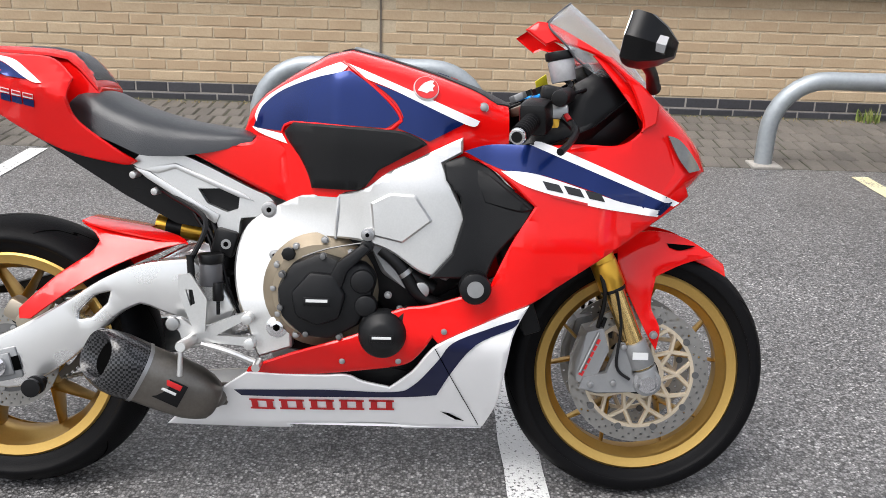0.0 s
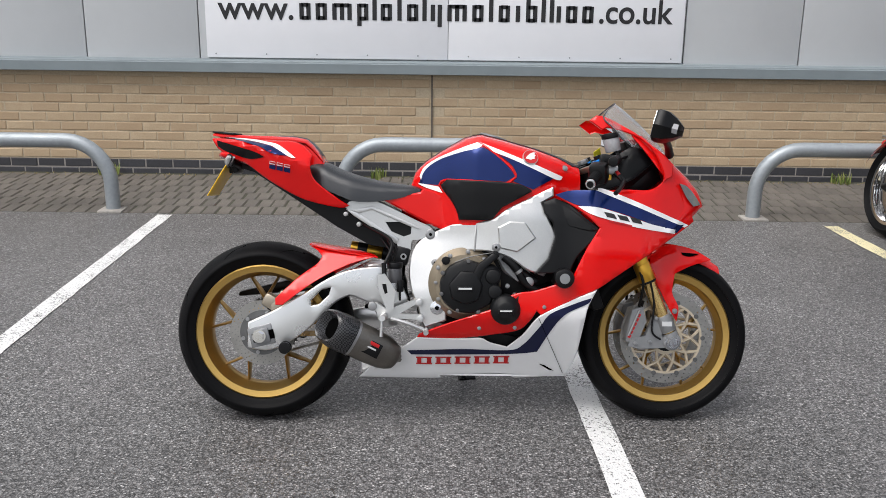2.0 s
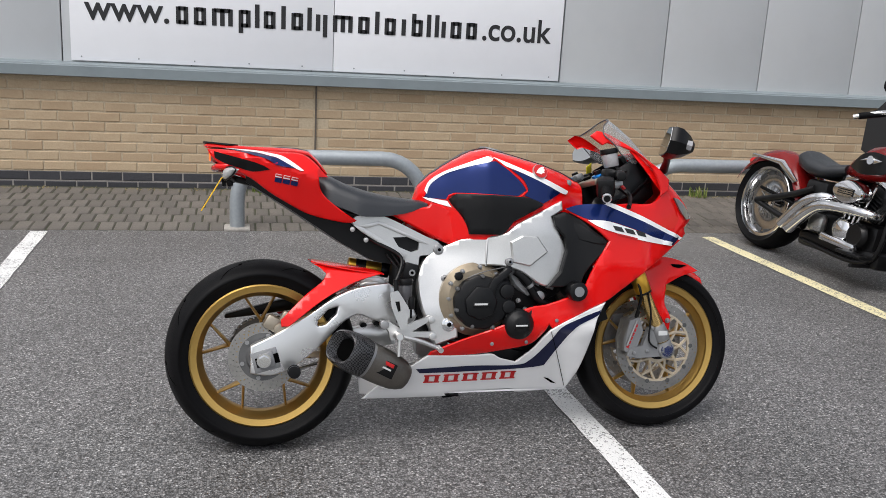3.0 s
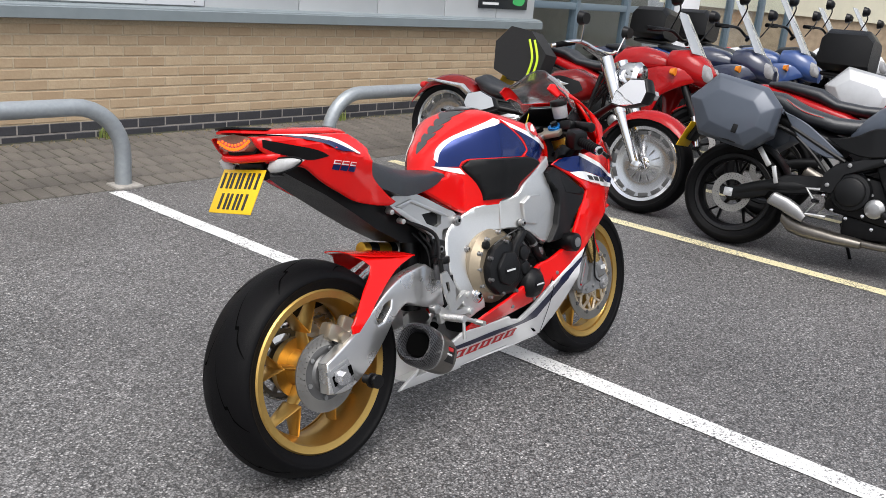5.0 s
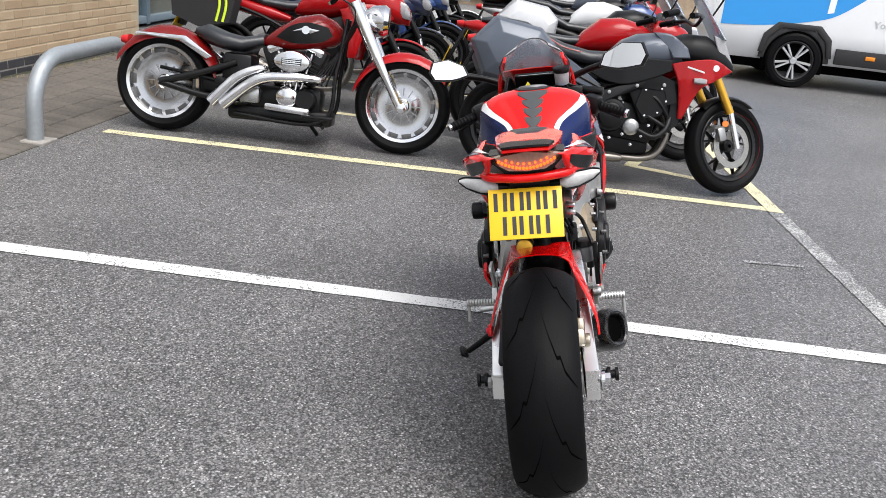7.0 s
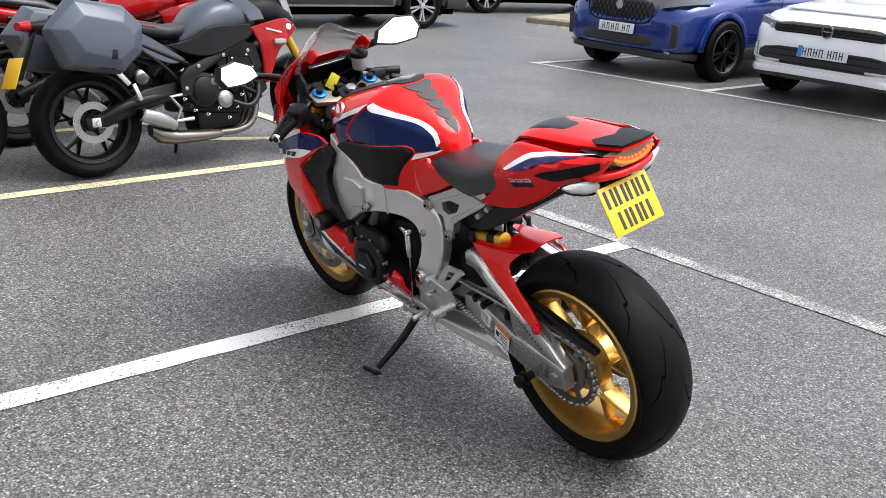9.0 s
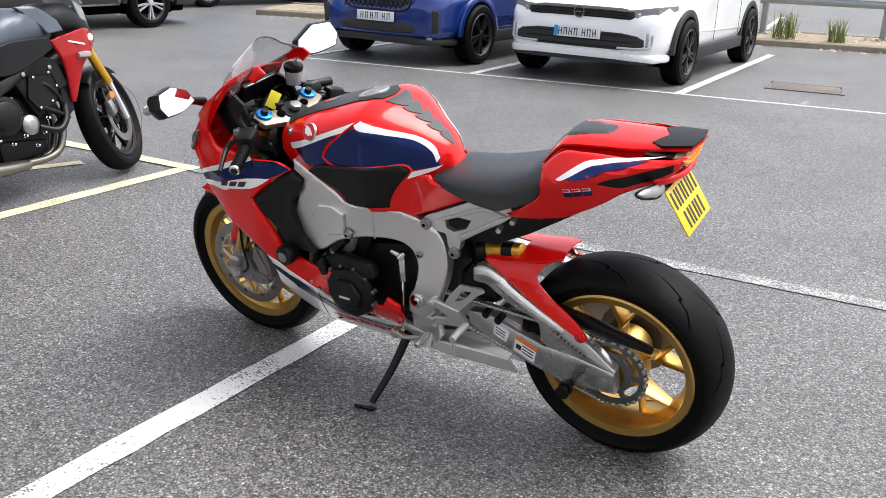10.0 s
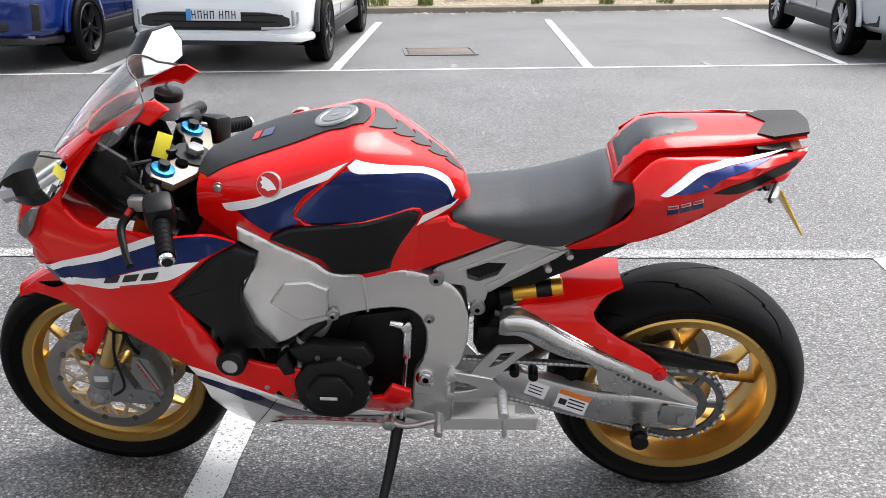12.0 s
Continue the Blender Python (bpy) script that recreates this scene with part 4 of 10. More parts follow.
part("sheet", box(0.015, 5.0, 1.05, bev=0.003), mat("banner_white", (0.82, 0.82, 0.84), 0.6, stain=0.15), _bn)
part("mark", box(0.004, 0.35, 0.32, (-0.01, 2.2, 0.3), (30, 0, 0), bev=0.0), M["orange"], _bn)
for _y, _z, _w, _h in ((0.6, 0.36, 2.4, 0.16), (0.4, 0.1, 2.6, 0.12), (0.2, -0.14, 2.2, 0.12), (-0.2, -0.36, 1.6, 0.12)):
    for _k in range(int(_w / 0.28)):
        part("text_bar", box(0.004, 0.2, _h, (-0.01, _y + _w / 2 - _k * 0.28, _z)), M["smoke"] if _z < 0 else M["label_grey"], _bn)
# distant trees and buildings beyond the second car park
M["far_leaf"] = mat("far_foliage", (0.07, 0.1, 0.03), 0.8, per_piece=0.6, tint=(0.03, 0.045, 0.015))

# ---- side outlines of the sports motorcycle: ahead of the rear axle, above the road ----
O_TANK_BLUE = [(0.53, 0.83), (0.552, 0.878), (0.598, 0.911), (0.672, 0.936), (0.73, 0.949), (0.749, 0.952), (0.829, 0.898), (0.857, 0.864), (0.852, 0.855), (0.825, 0.837), (0.725, 0.842), (0.624, 0.847), (0.598, 0.825)]
O_TANK_WHITE_LOW = [(0.525, 0.833), (0.6, 0.819), (0.613, 0.798), (0.569, 0.811), (0.539, 0.823)]
O_TANK_BLUE2 = [(0.799, 0.927), (0.841, 0.913), (0.962, 0.865), (0.986, 0.849), (0.915, 0.812), (0.849, 0.838), (0.861, 0.86), (0.842, 0.893)]
O_TANK_WHITE = [(0.532, 0.855), (0.549, 0.888), (0.595, 0.919), (0.671, 0.95), (0.728, 0.97), (0.744, 0.961), (0.73, 0.949), (0.672, 0.936), (0.598, 0.911), (0.552, 0.877), (0.538, 0.843)]
O_TANK_WHITE2 = [(0.748, 0.964), (0.77, 0.957), (1.02, 0.856), (1.015, 0.847), (0.986, 0.85), (0.841, 0.914), (0.78, 0.938)]
O_TANK_BLACK = [(0.606, 0.825), (0.627, 0.844), (0.725, 0.84), (0.831, 0.834), (0.867, 0.829), (0.9, 0.815), (0.911, 0.806), (0.845, 0.769), (0.812, 0.751), (0.784, 0.715), (0.769, 0.707), (0.668, 0.708), (0.662, 0.733), (0.643, 0.77), (0.612, 0.81)]
O_SIDE_RED = [(0.403, 0.775), (0.536, 0.8), (0.547, 0.814), (0.607, 0.794), (0.642, 0.746), (0.664, 0.722), (0.662, 0.692), (0.631, 0.676), (0.601, 0.676), (0.517, 0.716)]
O_SUBFRAME = [(0.292, 0.765), (0.376, 0.77), (0.531, 0.699), (0.565, 0.685), (0.585, 0.668), (0.573, 0.648), (0.549, 0.639), (0.507, 0.634), (0.503, 0.595), (0.492, 0.575), (0.476, 0.575), (0.464, 0.594), (0.456, 0.627), (0.41, 0.656), (0.318, 0.718), (0.274, 0.747)]
O_SUBHOLE = [(0.417, 0.696), (0.483, 0.698), (0.507, 0.681), (0.504, 0.654), (0.48, 0.646), (0.437, 0.664)]
O_FRAME = [(0.985, 0.822), (0.95, 0.806), (0.869, 0.766), (0.823, 0.741), (0.783, 0.711), (0.731, 0.701), (0.666, 0.696), (0.591, 0.665), (0.532, 0.628), (0.506, 0.58), (0.499, 0.52), (0.51, 0.46), (0.529, 0.412), (0.543, 0.363), (0.555, 0.336), (0.629, 0.363), (0.624, 0.414), (0.603, 0.456), (0.595, 0.504), (0.599, 0.541), (0.62, 0.577), (0.661, 0.598), (0.732, 0.604), (0.785, 0.599), (0.838, 0.582), (0.898, 0.542), (0.934, 0.531), (0.963, 0.556), (0.991, 0.616), (0.991, 0.663), (0.964, 0.722), (0.945, 0.768), (0.985, 0.79)]
O_CAP = [(0.797, 0.684), (0.837, 0.705), (0.889, 0.702), (0.925, 0.65), (0.864, 0.602), (0.804, 0.615)]
O_DUCT = [(0.945, 0.769), (0.987, 0.784), (1.043, 0.76), (1.085, 0.721), (1.132, 0.687), (1.11, 0.646), (1.06, 0.586), (1.039, 0.535), (0.922, 0.532), (0.967, 0.584), (0.988, 0.655), (0.981, 0.701), (0.951, 0.735)]
O_RED = [(0.987, 0.792), (1.042, 0.808), (1.147, 0.81), (1.218, 0.815), (1.31, 0.815), (1.36, 0.845), (1.38, 0.878), (1.418, 0.837), (1.449, 0.778), (1.476, 0.708), (1.439, 0.684), (1.36, 0.633), (1.263, 0.572), (1.188, 0.521), (1.131, 0.482), (1.055, 0.448), (0.944, 0.392), (0.931, 0.406), (0.902, 0.361), (0.869, 0.333), (0.781, 0.316), (0.659, 0.302), (0.529, 0.304), (0.536, 0.317), (0.636, 0.36), (0.781, 0.41), (0.781, 0.431), (0.867, 0.465), (0.923, 0.474), (1.017, 0.505), (1.049, 0.522), (1.088, 0.611), (1.132, 0.687), (1.084, 0.732), (1.043, 0.76)]
O_BELLY = [(0.323, 0.143), (0.385, 0.208), (0.383, 0.18), (0.433, 0.182), (0.457, 0.217), (0.468, 0.257), (0.529, 0.304), (0.683, 0.302), (0.747, 0.304), (0.781, 0.287), (0.84, 0.271), (0.891, 0.32), (0.944, 0.392), (1.055, 0.448), (1.131, 0.48), (1.099, 0.41), (1.089, 0.326), (1.079, 0.233), (1.053, 0.159), (0.88, 0.146), (0.841, 0.162), (0.623, 0.154), (0.596, 0.142)]
O_NAVY = [(0.495, 0.253), (0.681, 0.261), (0.842, 0.258), (0.891, 0.278), (0.945, 0.351), (0.974, 0.396), (1.056, 0.433), (1.112, 0.452), (1.098, 0.432), (1.022, 0.394), (0.976, 0.324), (0.944, 0.254), (0.842, 0.243), (0.51, 0.237)]
O_RED_LEFT = [(0.987, 0.792), (1.042, 0.808), (1.147, 0.81), (1.218, 0.815), (1.31, 0.815), (1.36, 0.845), (1.38, 0.878), (1.418, 0.837), (1.449, 0.778), (1.476, 0.708), (1.439, 0.684), (1.36, 0.633), (1.263, 0.572), (1.188, 0.521), (1.131, 0.482), (1.055, 0.448), (0.944, 0.392), (0.931, 0.406), (0.902, 0.361), (0.869, 0.333), (0.781, 0.316), (0.715, 0.3), (0.675, 0.297), (0.652, 0.315), (0.63, 0.35), (0.628, 0.412), (0.67, 0.428), (0.692, 0.392), (0.74, 0.382), (0.781, 0.41), (0.781, 0.431), (0.867, 0.465), (0.923, 0.474), (1.017, 0.505), (1.049, 0.522), (1.088, 0.611), (1.132, 0.687), (1.084, 0.732), (1.043, 0.76)]
O_BELLY_LEFT = [(0.323, 0.148), (0.325, 0.236), (0.45, 0.24), (0.6, 0.243), (0.66, 0.268), (0.7, 0.296), (0.747, 0.304), (0.781, 0.287), (0.84, 0.271), (0.891, 0.32), (0.944, 0.392), (1.055, 0.448), (1.131, 0.48), (1.099, 0.41), (1.089, 0.326), (1.079, 0.233), (1.053, 0.159), (0.88, 0.146), (0.841, 0.162), (0.623, 0.154), (0.596, 0.142)]
O_NAVY_LEFT = [(0.7, 0.262), (0.842, 0.258), (0.891, 0.278), (0.945, 0.351), (0.974, 0.396), (1.056, 0.433), (1.112, 0.452), (1.098, 0.432), (1.022, 0.394), (0.976, 0.324), (0.944, 0.254), (0.842, 0.243), (0.7, 0.238)]
O_FBLUE = [(0.987, 0.795), (1.042, 0.81), (1.13, 0.81), (1.147, 0.802), (1.424, 0.706), (1.436, 0.696), (1.406, 0.67), (1.318, 0.693), (1.274, 0.713), (1.148, 0.751), (1.066, 0.76)]
O_FWLOW = [(1.061, 0.758), (1.136, 0.753), (1.268, 0.713), (1.318, 0.698), (1.405, 0.68), (1.399, 0.667), (1.257, 0.689), (1.161, 0.714), (1.102, 0.733)]
O_FWUP = [(1.126, 0.811), (1.165, 0.811), (1.45, 0.696), (1.436, 0.688), (1.147, 0.801)]
O_HEAD = [(1.418, 0.837), (1.448, 0.826), (1.486, 0.784), (1.497, 0.765), (1.467, 0.76), (1.442, 0.79)]
O_FENDER = [(1.341, 0.585), (1.365, 0.614), (1.427, 0.623), (1.497, 0.608), (1.557, 0.572), (1.488, 0.553), (1.427, 0.524), (1.418, 0.459), (1.44, 0.408), (1.434, 0.358), (1.409, 0.4), (1.366, 0.484), (1.344, 0.534)]

# ---- the sports motorcycle, leaning on its side stand ----
BIKE = pose(-0.466, 2.212, 0.0, 0, 0, 1.0) @ pose(0, 0, 0, -11.8, 0, 0)
bike = thing("motorcycle", "red, blue and white sports motorcycle leaning on its stand", "motorcycle", BIKE)
SIDES = (-1, 1)


def yF(x, z):
    w = ip(z, .12, .036, .15, .052, .2, .088, .25, .126, .3, .163, .34, .19, .386, .22, .45, .222, .6, .222, .72, .218, .8, .2, .9, .165, 1.0, .13, 1.1, .09)
    return w * ip(x, .35, .8, .6, .95, .8, .95, .87, .95, .94, .985, 1.04, 1.02, 1.12, ip(z, .45, 1.0, .6, 1.11), 1.27, ip(z, .45, .94, .6, 1.02), 1.36, .85, 1.45, .68, 1.52, .42, 1.58, .15)


def ZT(x):
    return ip(x, .47, .74, .5, .82, .518, .872, .553, .908, .616, .95, .692, .993, .744, 1.005, .831, .984, .933, .956, 1.023, .927, 1.09, .895)


def wT(x):
    return ip(x, .46, .03, .5, .04, .518, .048, .54, .072, .57, .09, .6, .107, .66, .15, .72, .18, .8, .185, .9, .186, .94, .18, 1.0, .152, 1.04, .131, 1.09, .112)


def yT(x, z):
    u = min(max((z - .62) / (ZT(x) - .62), 0), 1)
    return wT(x) * ip(u, 0, .82, .18, .9, .5, 1) * (1 - u ** 14) ** 0.5 if u < 1 else 0.0


def zT(x, y):
    q = min(abs(y) / wT(x), 0.999)
    return .62 + (ZT(x) - .62) * (1 - q * q) ** (1 / 14)


def yS(x, z):
    """The tail: a ridge at its widest, sloping in to the deck above and tucked in below."""
    zw = ip(x, -.15, .975, -.1, .968, 0, .942, .1, .908, .15, .89, .3, .83)
    w = ip(x, -.2, .08, -.15, .112, -.05, .162, .08, .18, .2, .165, .3, .148, .5, .12)
    if z > zw:
        return w * ip((z - zw) / max(.988 - zw, .008), 0, 1, 1, .58)
    return w * ip((zw - z) / .12, 0, 1, .25, .93, 1, .7, 2, .6)


def nose_span(z):
    xf = ip(z, .64, 1.40, .7, 1.475, .76, 1.535, .81, 1.517, .86, 1.475, .91, 1.42, .95, 1.375, 1.0, 1.315)
    return xf, xf - ip(z, .64, .08, .76, .12, .86, .11, 1.0, .06)


def yN(x, z):
    """The half-width of the nose cowl, or of the fairing behind it, whichever is wider."""
    xf, xb = nose_span(z)
    q = min(max((x - xb) / (xf - xb), 0), 1) ** 1.25
    return max(yF(x, z), yF(xb, z) * math.sqrt(max(1 - q * q, 0)) if x > xb else 0)


def panel(name, outline, yfun, material, parent=bike, label="", sides=SIDES, lim=36, **kw):
    out = []
    for sd in sides:
        out.append(part(name, skin(cornered(outline, lim), yfun, side=sd, **kw), material, parent if not isinstance(parent, list) else parent[SIDES.index(sd)], label))
    return out


def decal(name, outline, yfun, material, parents, label="", lift=0.0015, sides=SIDES, **kw):
    for sd, p in zip(sides, parents):
        part(name, skin(cornered(outline), yfun, thick=0.0012, step=0.014, side=sd, lift=lift + 0.0008, **kw), material, p, label)


# wheels
RC, FC = (-0.008, 0, 0.308), (1.404, 0, 0.296)
rw = wheel(bike, "rear_wheel", RC, 0.313, 0.192, 0.224, 0.165, M["gold"], 5, 0.27, 0.062, 0.15, grooves=9, spoke_w=0.0105, label="gold forged rear wheel", tyre_label="wide black rear tyre with worn tread")
fw = wheel(bike, "front_wheel", FC, 0.301, 0.122, 0.224, 0.1, M["gold"], 5, 0.27, 0.042, 0.1, grooves=9, spoke_w=0.0095, label="gold forged front wheel", tyre_label="black front tyre")
for sd in SIDES:
    disc(fw, (FC[0], sd * 0.066, FC[2]), 0.126, 0.16, M["carrier_gold"])
disc(rw, (RC[0], -0.092, RC[2]), 0.078, 0.112)
part("disc_carrier", moved(lathe([(0.02, -0.012), (0.05, -0.012), (0.056, -0.004), (0.081, -0.004), (0.081, 0.004), (0.02, 0.004)], 40), pose(RC[0], -0.09, RC[2])), M["dark_steel"], rw, "dark steel disc carrier")
for _k in range(6):
    _a = math.pi * _k / 3 + 0.3
    part("rivet", rod((RC[0] + 0.07 * math.cos(_a), -0.09, RC[2] + 0.07 * math.sin(_a)), (RC[0] + 0.07 * math.cos(_a), -0.099, RC[2] + 0.07 * math.sin(_a)), 0.007, seg=10), M["steel"], rw)
# sprocket and chain
_sp = [lathe([(0.088, -0.003), (0.104, -0.003), (0.104, 0.003), (0.088, 0.003)], 86, closed=True), lathe([(0.045, -0.005), (0.066, -0.005), (0.066, 0.005), (0.045, 0.005)], 32, closed=True)]
for _k in range(43):
    _a = 2 * math.pi * _k / 43
    _sp.append(moved(box(0.01, 0.005, 0.006, (0.105, 0, 0)), Matrix.Rotation(_a, 4, "Y")))
for _k in range(6):
    _sp.append(moved(box(0.034, 0.006, 0.016, (0.077, 0, 0)), Matrix.Rotation(math.pi * _k / 3, 4, "Y")))
part("sprocket", moved(join(*_sp), pose(RC[0], 0.1, RC[2])), M["dark_steel"], rw, "steel rear sprocket")
part("cush_hub", moved(lathe([(0.0, 0.06), (0.045, 0.06), (0.06, 0.05), (0.085, 0.03), (0.09, 0.0), (0.0, 0.0)], 40), pose(RC[0], 0.02, RC[2])), M["gold"], rw)
_lk = box(0.016, 0.02, 0.009, bev=0.003, seg=1)
_chain = []
for _i in range(44):
    _x = RC[0] + 0.02 + _i * 0.0128
    _chain.append(moved(_lk.copy(), pose(_x, 0.1, RC[2] + 0.104 + 0.018 * _i / 44)))
    _chain.append(moved(_lk.copy(), pose(_x, 0.1, RC[2] - 0.108 + 0.16 * _i / 44)))
for _i in range(14):
    _a = math.pi / 2 + math.pi * (_i + 0.5) / 14
    _chain.append(moved(_lk.copy(), pose(RC[0] + 0.106 * math.cos(_a), 0.1, RC[2] + 0.106 * math.sin(_a), 0, -math.degrees(_a) - 90, 0)))
_lk.free()
part("chain", join(*_chain), M["steel"], bike, "oily steel drive chain")

# swingarm: right side with a window, left side as two beams
def ring_plate(outer, hole, y0, y1, bev=0.004):
    """A plate with a hole through it."""
    bm = bmesh.new()
    no, ni = 64, 64

    def resample(o, n):
        P = [Vector((p[0], p[1])) for p in o]
        P.append(P[0])
        L = [0]
        for a, b in zip(P, P[1:]):
            L.append(L[-1] + (b - a).length)
        return [(float(np.interp(L[-1] * i / n, L, [p.x for p in P])), float(np.interp(L[-1] * i / n, L, [p.y for p in P]))) for i in range(n)]
    A = resample([(v.x, v.y) for v in spline([(p[0], p[1], 0) for p in cornered(outer)], 5, True)], no)
    H = resample([(v.x, v.y) for v in spline([(p[0], p[1], 0) for p in cornered(hole, 30)], 5, True)], ni)
    cx, cz = np.mean([p[0] for p in H]), np.mean([p[1] for p in H])
    for y in (y0, y1):
        va = [bm.verts.new((x, y, z)) for x, z in A]
        vh = [bm.verts.new((x, y, z)) for x, z in H]
        ea = [bm.edges.new((va[i], va[(i + 1) % no])) for i in range(no)]
        eh = [bm.edges.new((vh[i], vh[(i + 1) % ni])) for i in range(ni)]
        bmesh.ops.triangle_fill(bm, edges=ea + eh, use_beauty=True)
        if y == y0:
            a0, h0 = va, vh
    for u, v in ((a0, va), (h0, vh)):
        for i in range(len(u)):
            bm.faces.new((u[i], u[(i + 1) % len(u)], v[(i + 1) % len(u)], v[i]))
    bmesh.ops.recalc_face_normals(bm, faces=bm.faces)
    return bm


_sw = [(-0.05, 0.35), (0.04, 0.392), (0.14, 0.45), (0.22, 0.5), (0.3, 0.532), (0.4, 0.545), (0.46, 0.5), (0.5, 0.43), (0.47, 0.39), (0.36, 0.42), (0.3, 0.445), (0.25, 0.42), (0.19, 0.36), (0.12, 0.3), (0.03, 0.255), (-0.05, 0.262)]
_wh = [(0.165, 0.425), (0.2, 0.462), (0.232, 0.47), (0.225, 0.445), (0.19, 0.412), (0.165, 0.408)]
_bm = ring_plate(_sw, _wh, -0.142, -0.104)
bmesh.ops.bevel(_bm, geom=[e for e in _bm.edges if len(e.link_faces) == 2 and e.calc_face_angle(0) > 1.2 and all(v.co.y < -0.14 for v in e.verts)], offset=0.018, segments=4, profile=0.5, affect="EDGES", clamp_overlap=True)
for _v in _bm.verts:
    _v.co.y += 0.058 * (_v.co.x - 0.02)
swing = part("swingarm", _bm, M["swing_alu"], bike, "brushed aluminium swingarm")
# Black here: dark reflections round the pivot are put into the colour.
part("crossmember", box(0.14, 0.17, 0.1, (0.42, 0, 0.46), bev=0.03), M["black"], swing)
part("adjuster_plate", join(box(0.05, 0.01, 0.05, (0.0, -0.147, 0.305), (0, -14, 0), bev=0.004), box(0.085, 0.008, 0.07, (-0.003, -0.142, 0.304), (0, -14, 0), bev=0.006)), M["cast_grey"], swing)
part("slot", box(0.075, 0.004, 0.032, (0.004, -0.1455, 0.304), (0, -14, 0), bev=0.003), M["groove"], swing)
part("axle_nut", join(rod((-0.008, -0.15, 0.305), (-0.008, -0.175, 0.305), 0.017, seg=6), rod((-0.008, -0.15, 0.305), (-0.008, -0.16, 0.305), 0.023)), M["chrome"], swing)
_lu = [(0.43, 0.49), (0.428, 0.532), (0.405, 0.55), (0.36, 0.551), (0.282, 0.51), (0.202, 0.475), (0.121, 0.443), (0.04, 0.412), (-0.011, 0.37), (-0.042, 0.347), (-0.04, 0.335), (0.05, 0.352), (0.182, 0.36), (0.192, 0.375), (0.2, 0.42), (0.222, 0.437), (0.277, 0.446), (0.33, 0.467), (0.38, 0.492), (0.41, 0.49)]
def splayed(bm):
    """Draws the left beams in towards the pivot."""
    for v in bm.verts:
        v.co.y -= 0.14 * max(v.co.x - 0.05, 0)
    return bm


part("upper_beam", splayed(prism(cornered(_lu), 0.106, 0.144, bev=0.012, smooth_n=3)), M["swing_alu"], swing)
part("beam_tube", splayed(tube([(0.415, 0.128, 0.52), (0.36, 0.128, 0.525), (0.282, 0.128, 0.485), (0.2, 0.13, 0.452), (0.12, 0.13, 0.422)], [0.024, 0.026, 0.026, 0.024, 0.018], 16)), M["swing_alu"], swing)
_ll = [(0.455, 0.372), (0.4, 0.388), (0.37, 0.388), (0.339, 0.38), (0.272, 0.366), (0.185, 0.353), (0.052, 0.358), (-0.038, 0.338), (-0.044, 0.275), (0.021, 0.264), (0.103, 0.263), (0.185, 0.268), (0.267, 0.278), (0.335, 0.294), (0.402, 0.306), (0.455, 0.315)]
part("lower_beam", splayed(prism(cornered(_ll), 0.11, 0.146, bev=0.006)), M["swing_alu"], swing)
part("chain_slider", prism(cornered([(0.46, 0.5), (0.44, 0.535), (0.3, 0.475), (0.25, 0.44), (0.3, 0.44), (0.42, 0.47)]), 0.05, 0.075, bev=0.005), M["black"], swing, "black rubber chain slider")
for _x, _z in ((0.39, 0.385), (0.345, 0.38)):
    part("rubber_stop", splayed(rod((_x, 0.11, _z), (_x, 0.152, _z), 0.012, bev=0.003)), M["black"], swing)
part("axle_recess", box(0.085, 0.003, 0.05, (0.003, 0.1462, 0.31), (0, -6, 0), bev=0.004), M["cast_grey"], swing)
part("axle_slot", join(box(0.07, 0.006, 0.06, (0.0, 0.146, 0.31), (0, -8, 0), bev=0.004), rod((-0.008, 0.14, 0.308), (-0.008, 0.16, 0.308), 0.016, seg=6)), M["steel"], swing)
part("warning_label", splayed(box(0.075, 0.001, 0.052, (0.25, 0.1466, 0.314), (0, -15, 0))), M["sign_white"], swing, "small white and orange label")
for _k in range(3):
    part("text_bar", splayed(box(0.04, 0.0006, 0.004, (0.238 + 0.002 * _k, 0.1473, 0.321 - 0.011 * _k), (0, -15, 0))), M["black_ink"], swing)
    part("text_bar", splayed(box(0.034, 0.0006, 0.003, (0.335 + 0.002 * _k, 0.1473, 0.352 - 0.01 * _k), (0, -17, 0))), M["black_ink"], swing)
part("pictogram", splayed(box(0.018, 0.0006, 0.018, (0.272, 0.1473, 0.316), (0, -15, 0))), M["black_ink"], swing)
for _k in range(9):
    part("stamped_bar", splayed(box(0.008, 0.0006, 0.008, (0.15 - 0.0125 * _k, 0.1446, 0.416 - 0.0052 * _k), (0, -24, 0))), M["dark_steel"], swing)
part("warning_label", splayed(box(0.075, 0.0012, 0.014, (0.2435, 0.1468, 0.338), (0, -15, 0))), M["orange"], swing)
part("warning_label", splayed(box(0.05, 0.001, 0.045, (0.335, 0.1466, 0.342), (0, -17, 0))), M["sign_white"], swing)
for _sx, _c in ((-1, (0.085, -0.145, 0.272)), (1, (0.093, 0.145, 0.268))):
    part("bobbin", moved(lathe([(0.0, 0.0), (0.013, 0.0), (0.013, 0.022), (0.021, 0.026), (0.021, 0.034), (0.012, 0.036), (0.012, 0.046), (0.02, 0.048), (0.02, 0.056), (0.0, 0.058)], 20), pose(*_c, 0, 0, 0) @ Matrix.Diagonal((1, _sx, 1, 1))), M["black"], swing, "black paddock stand bobbin")
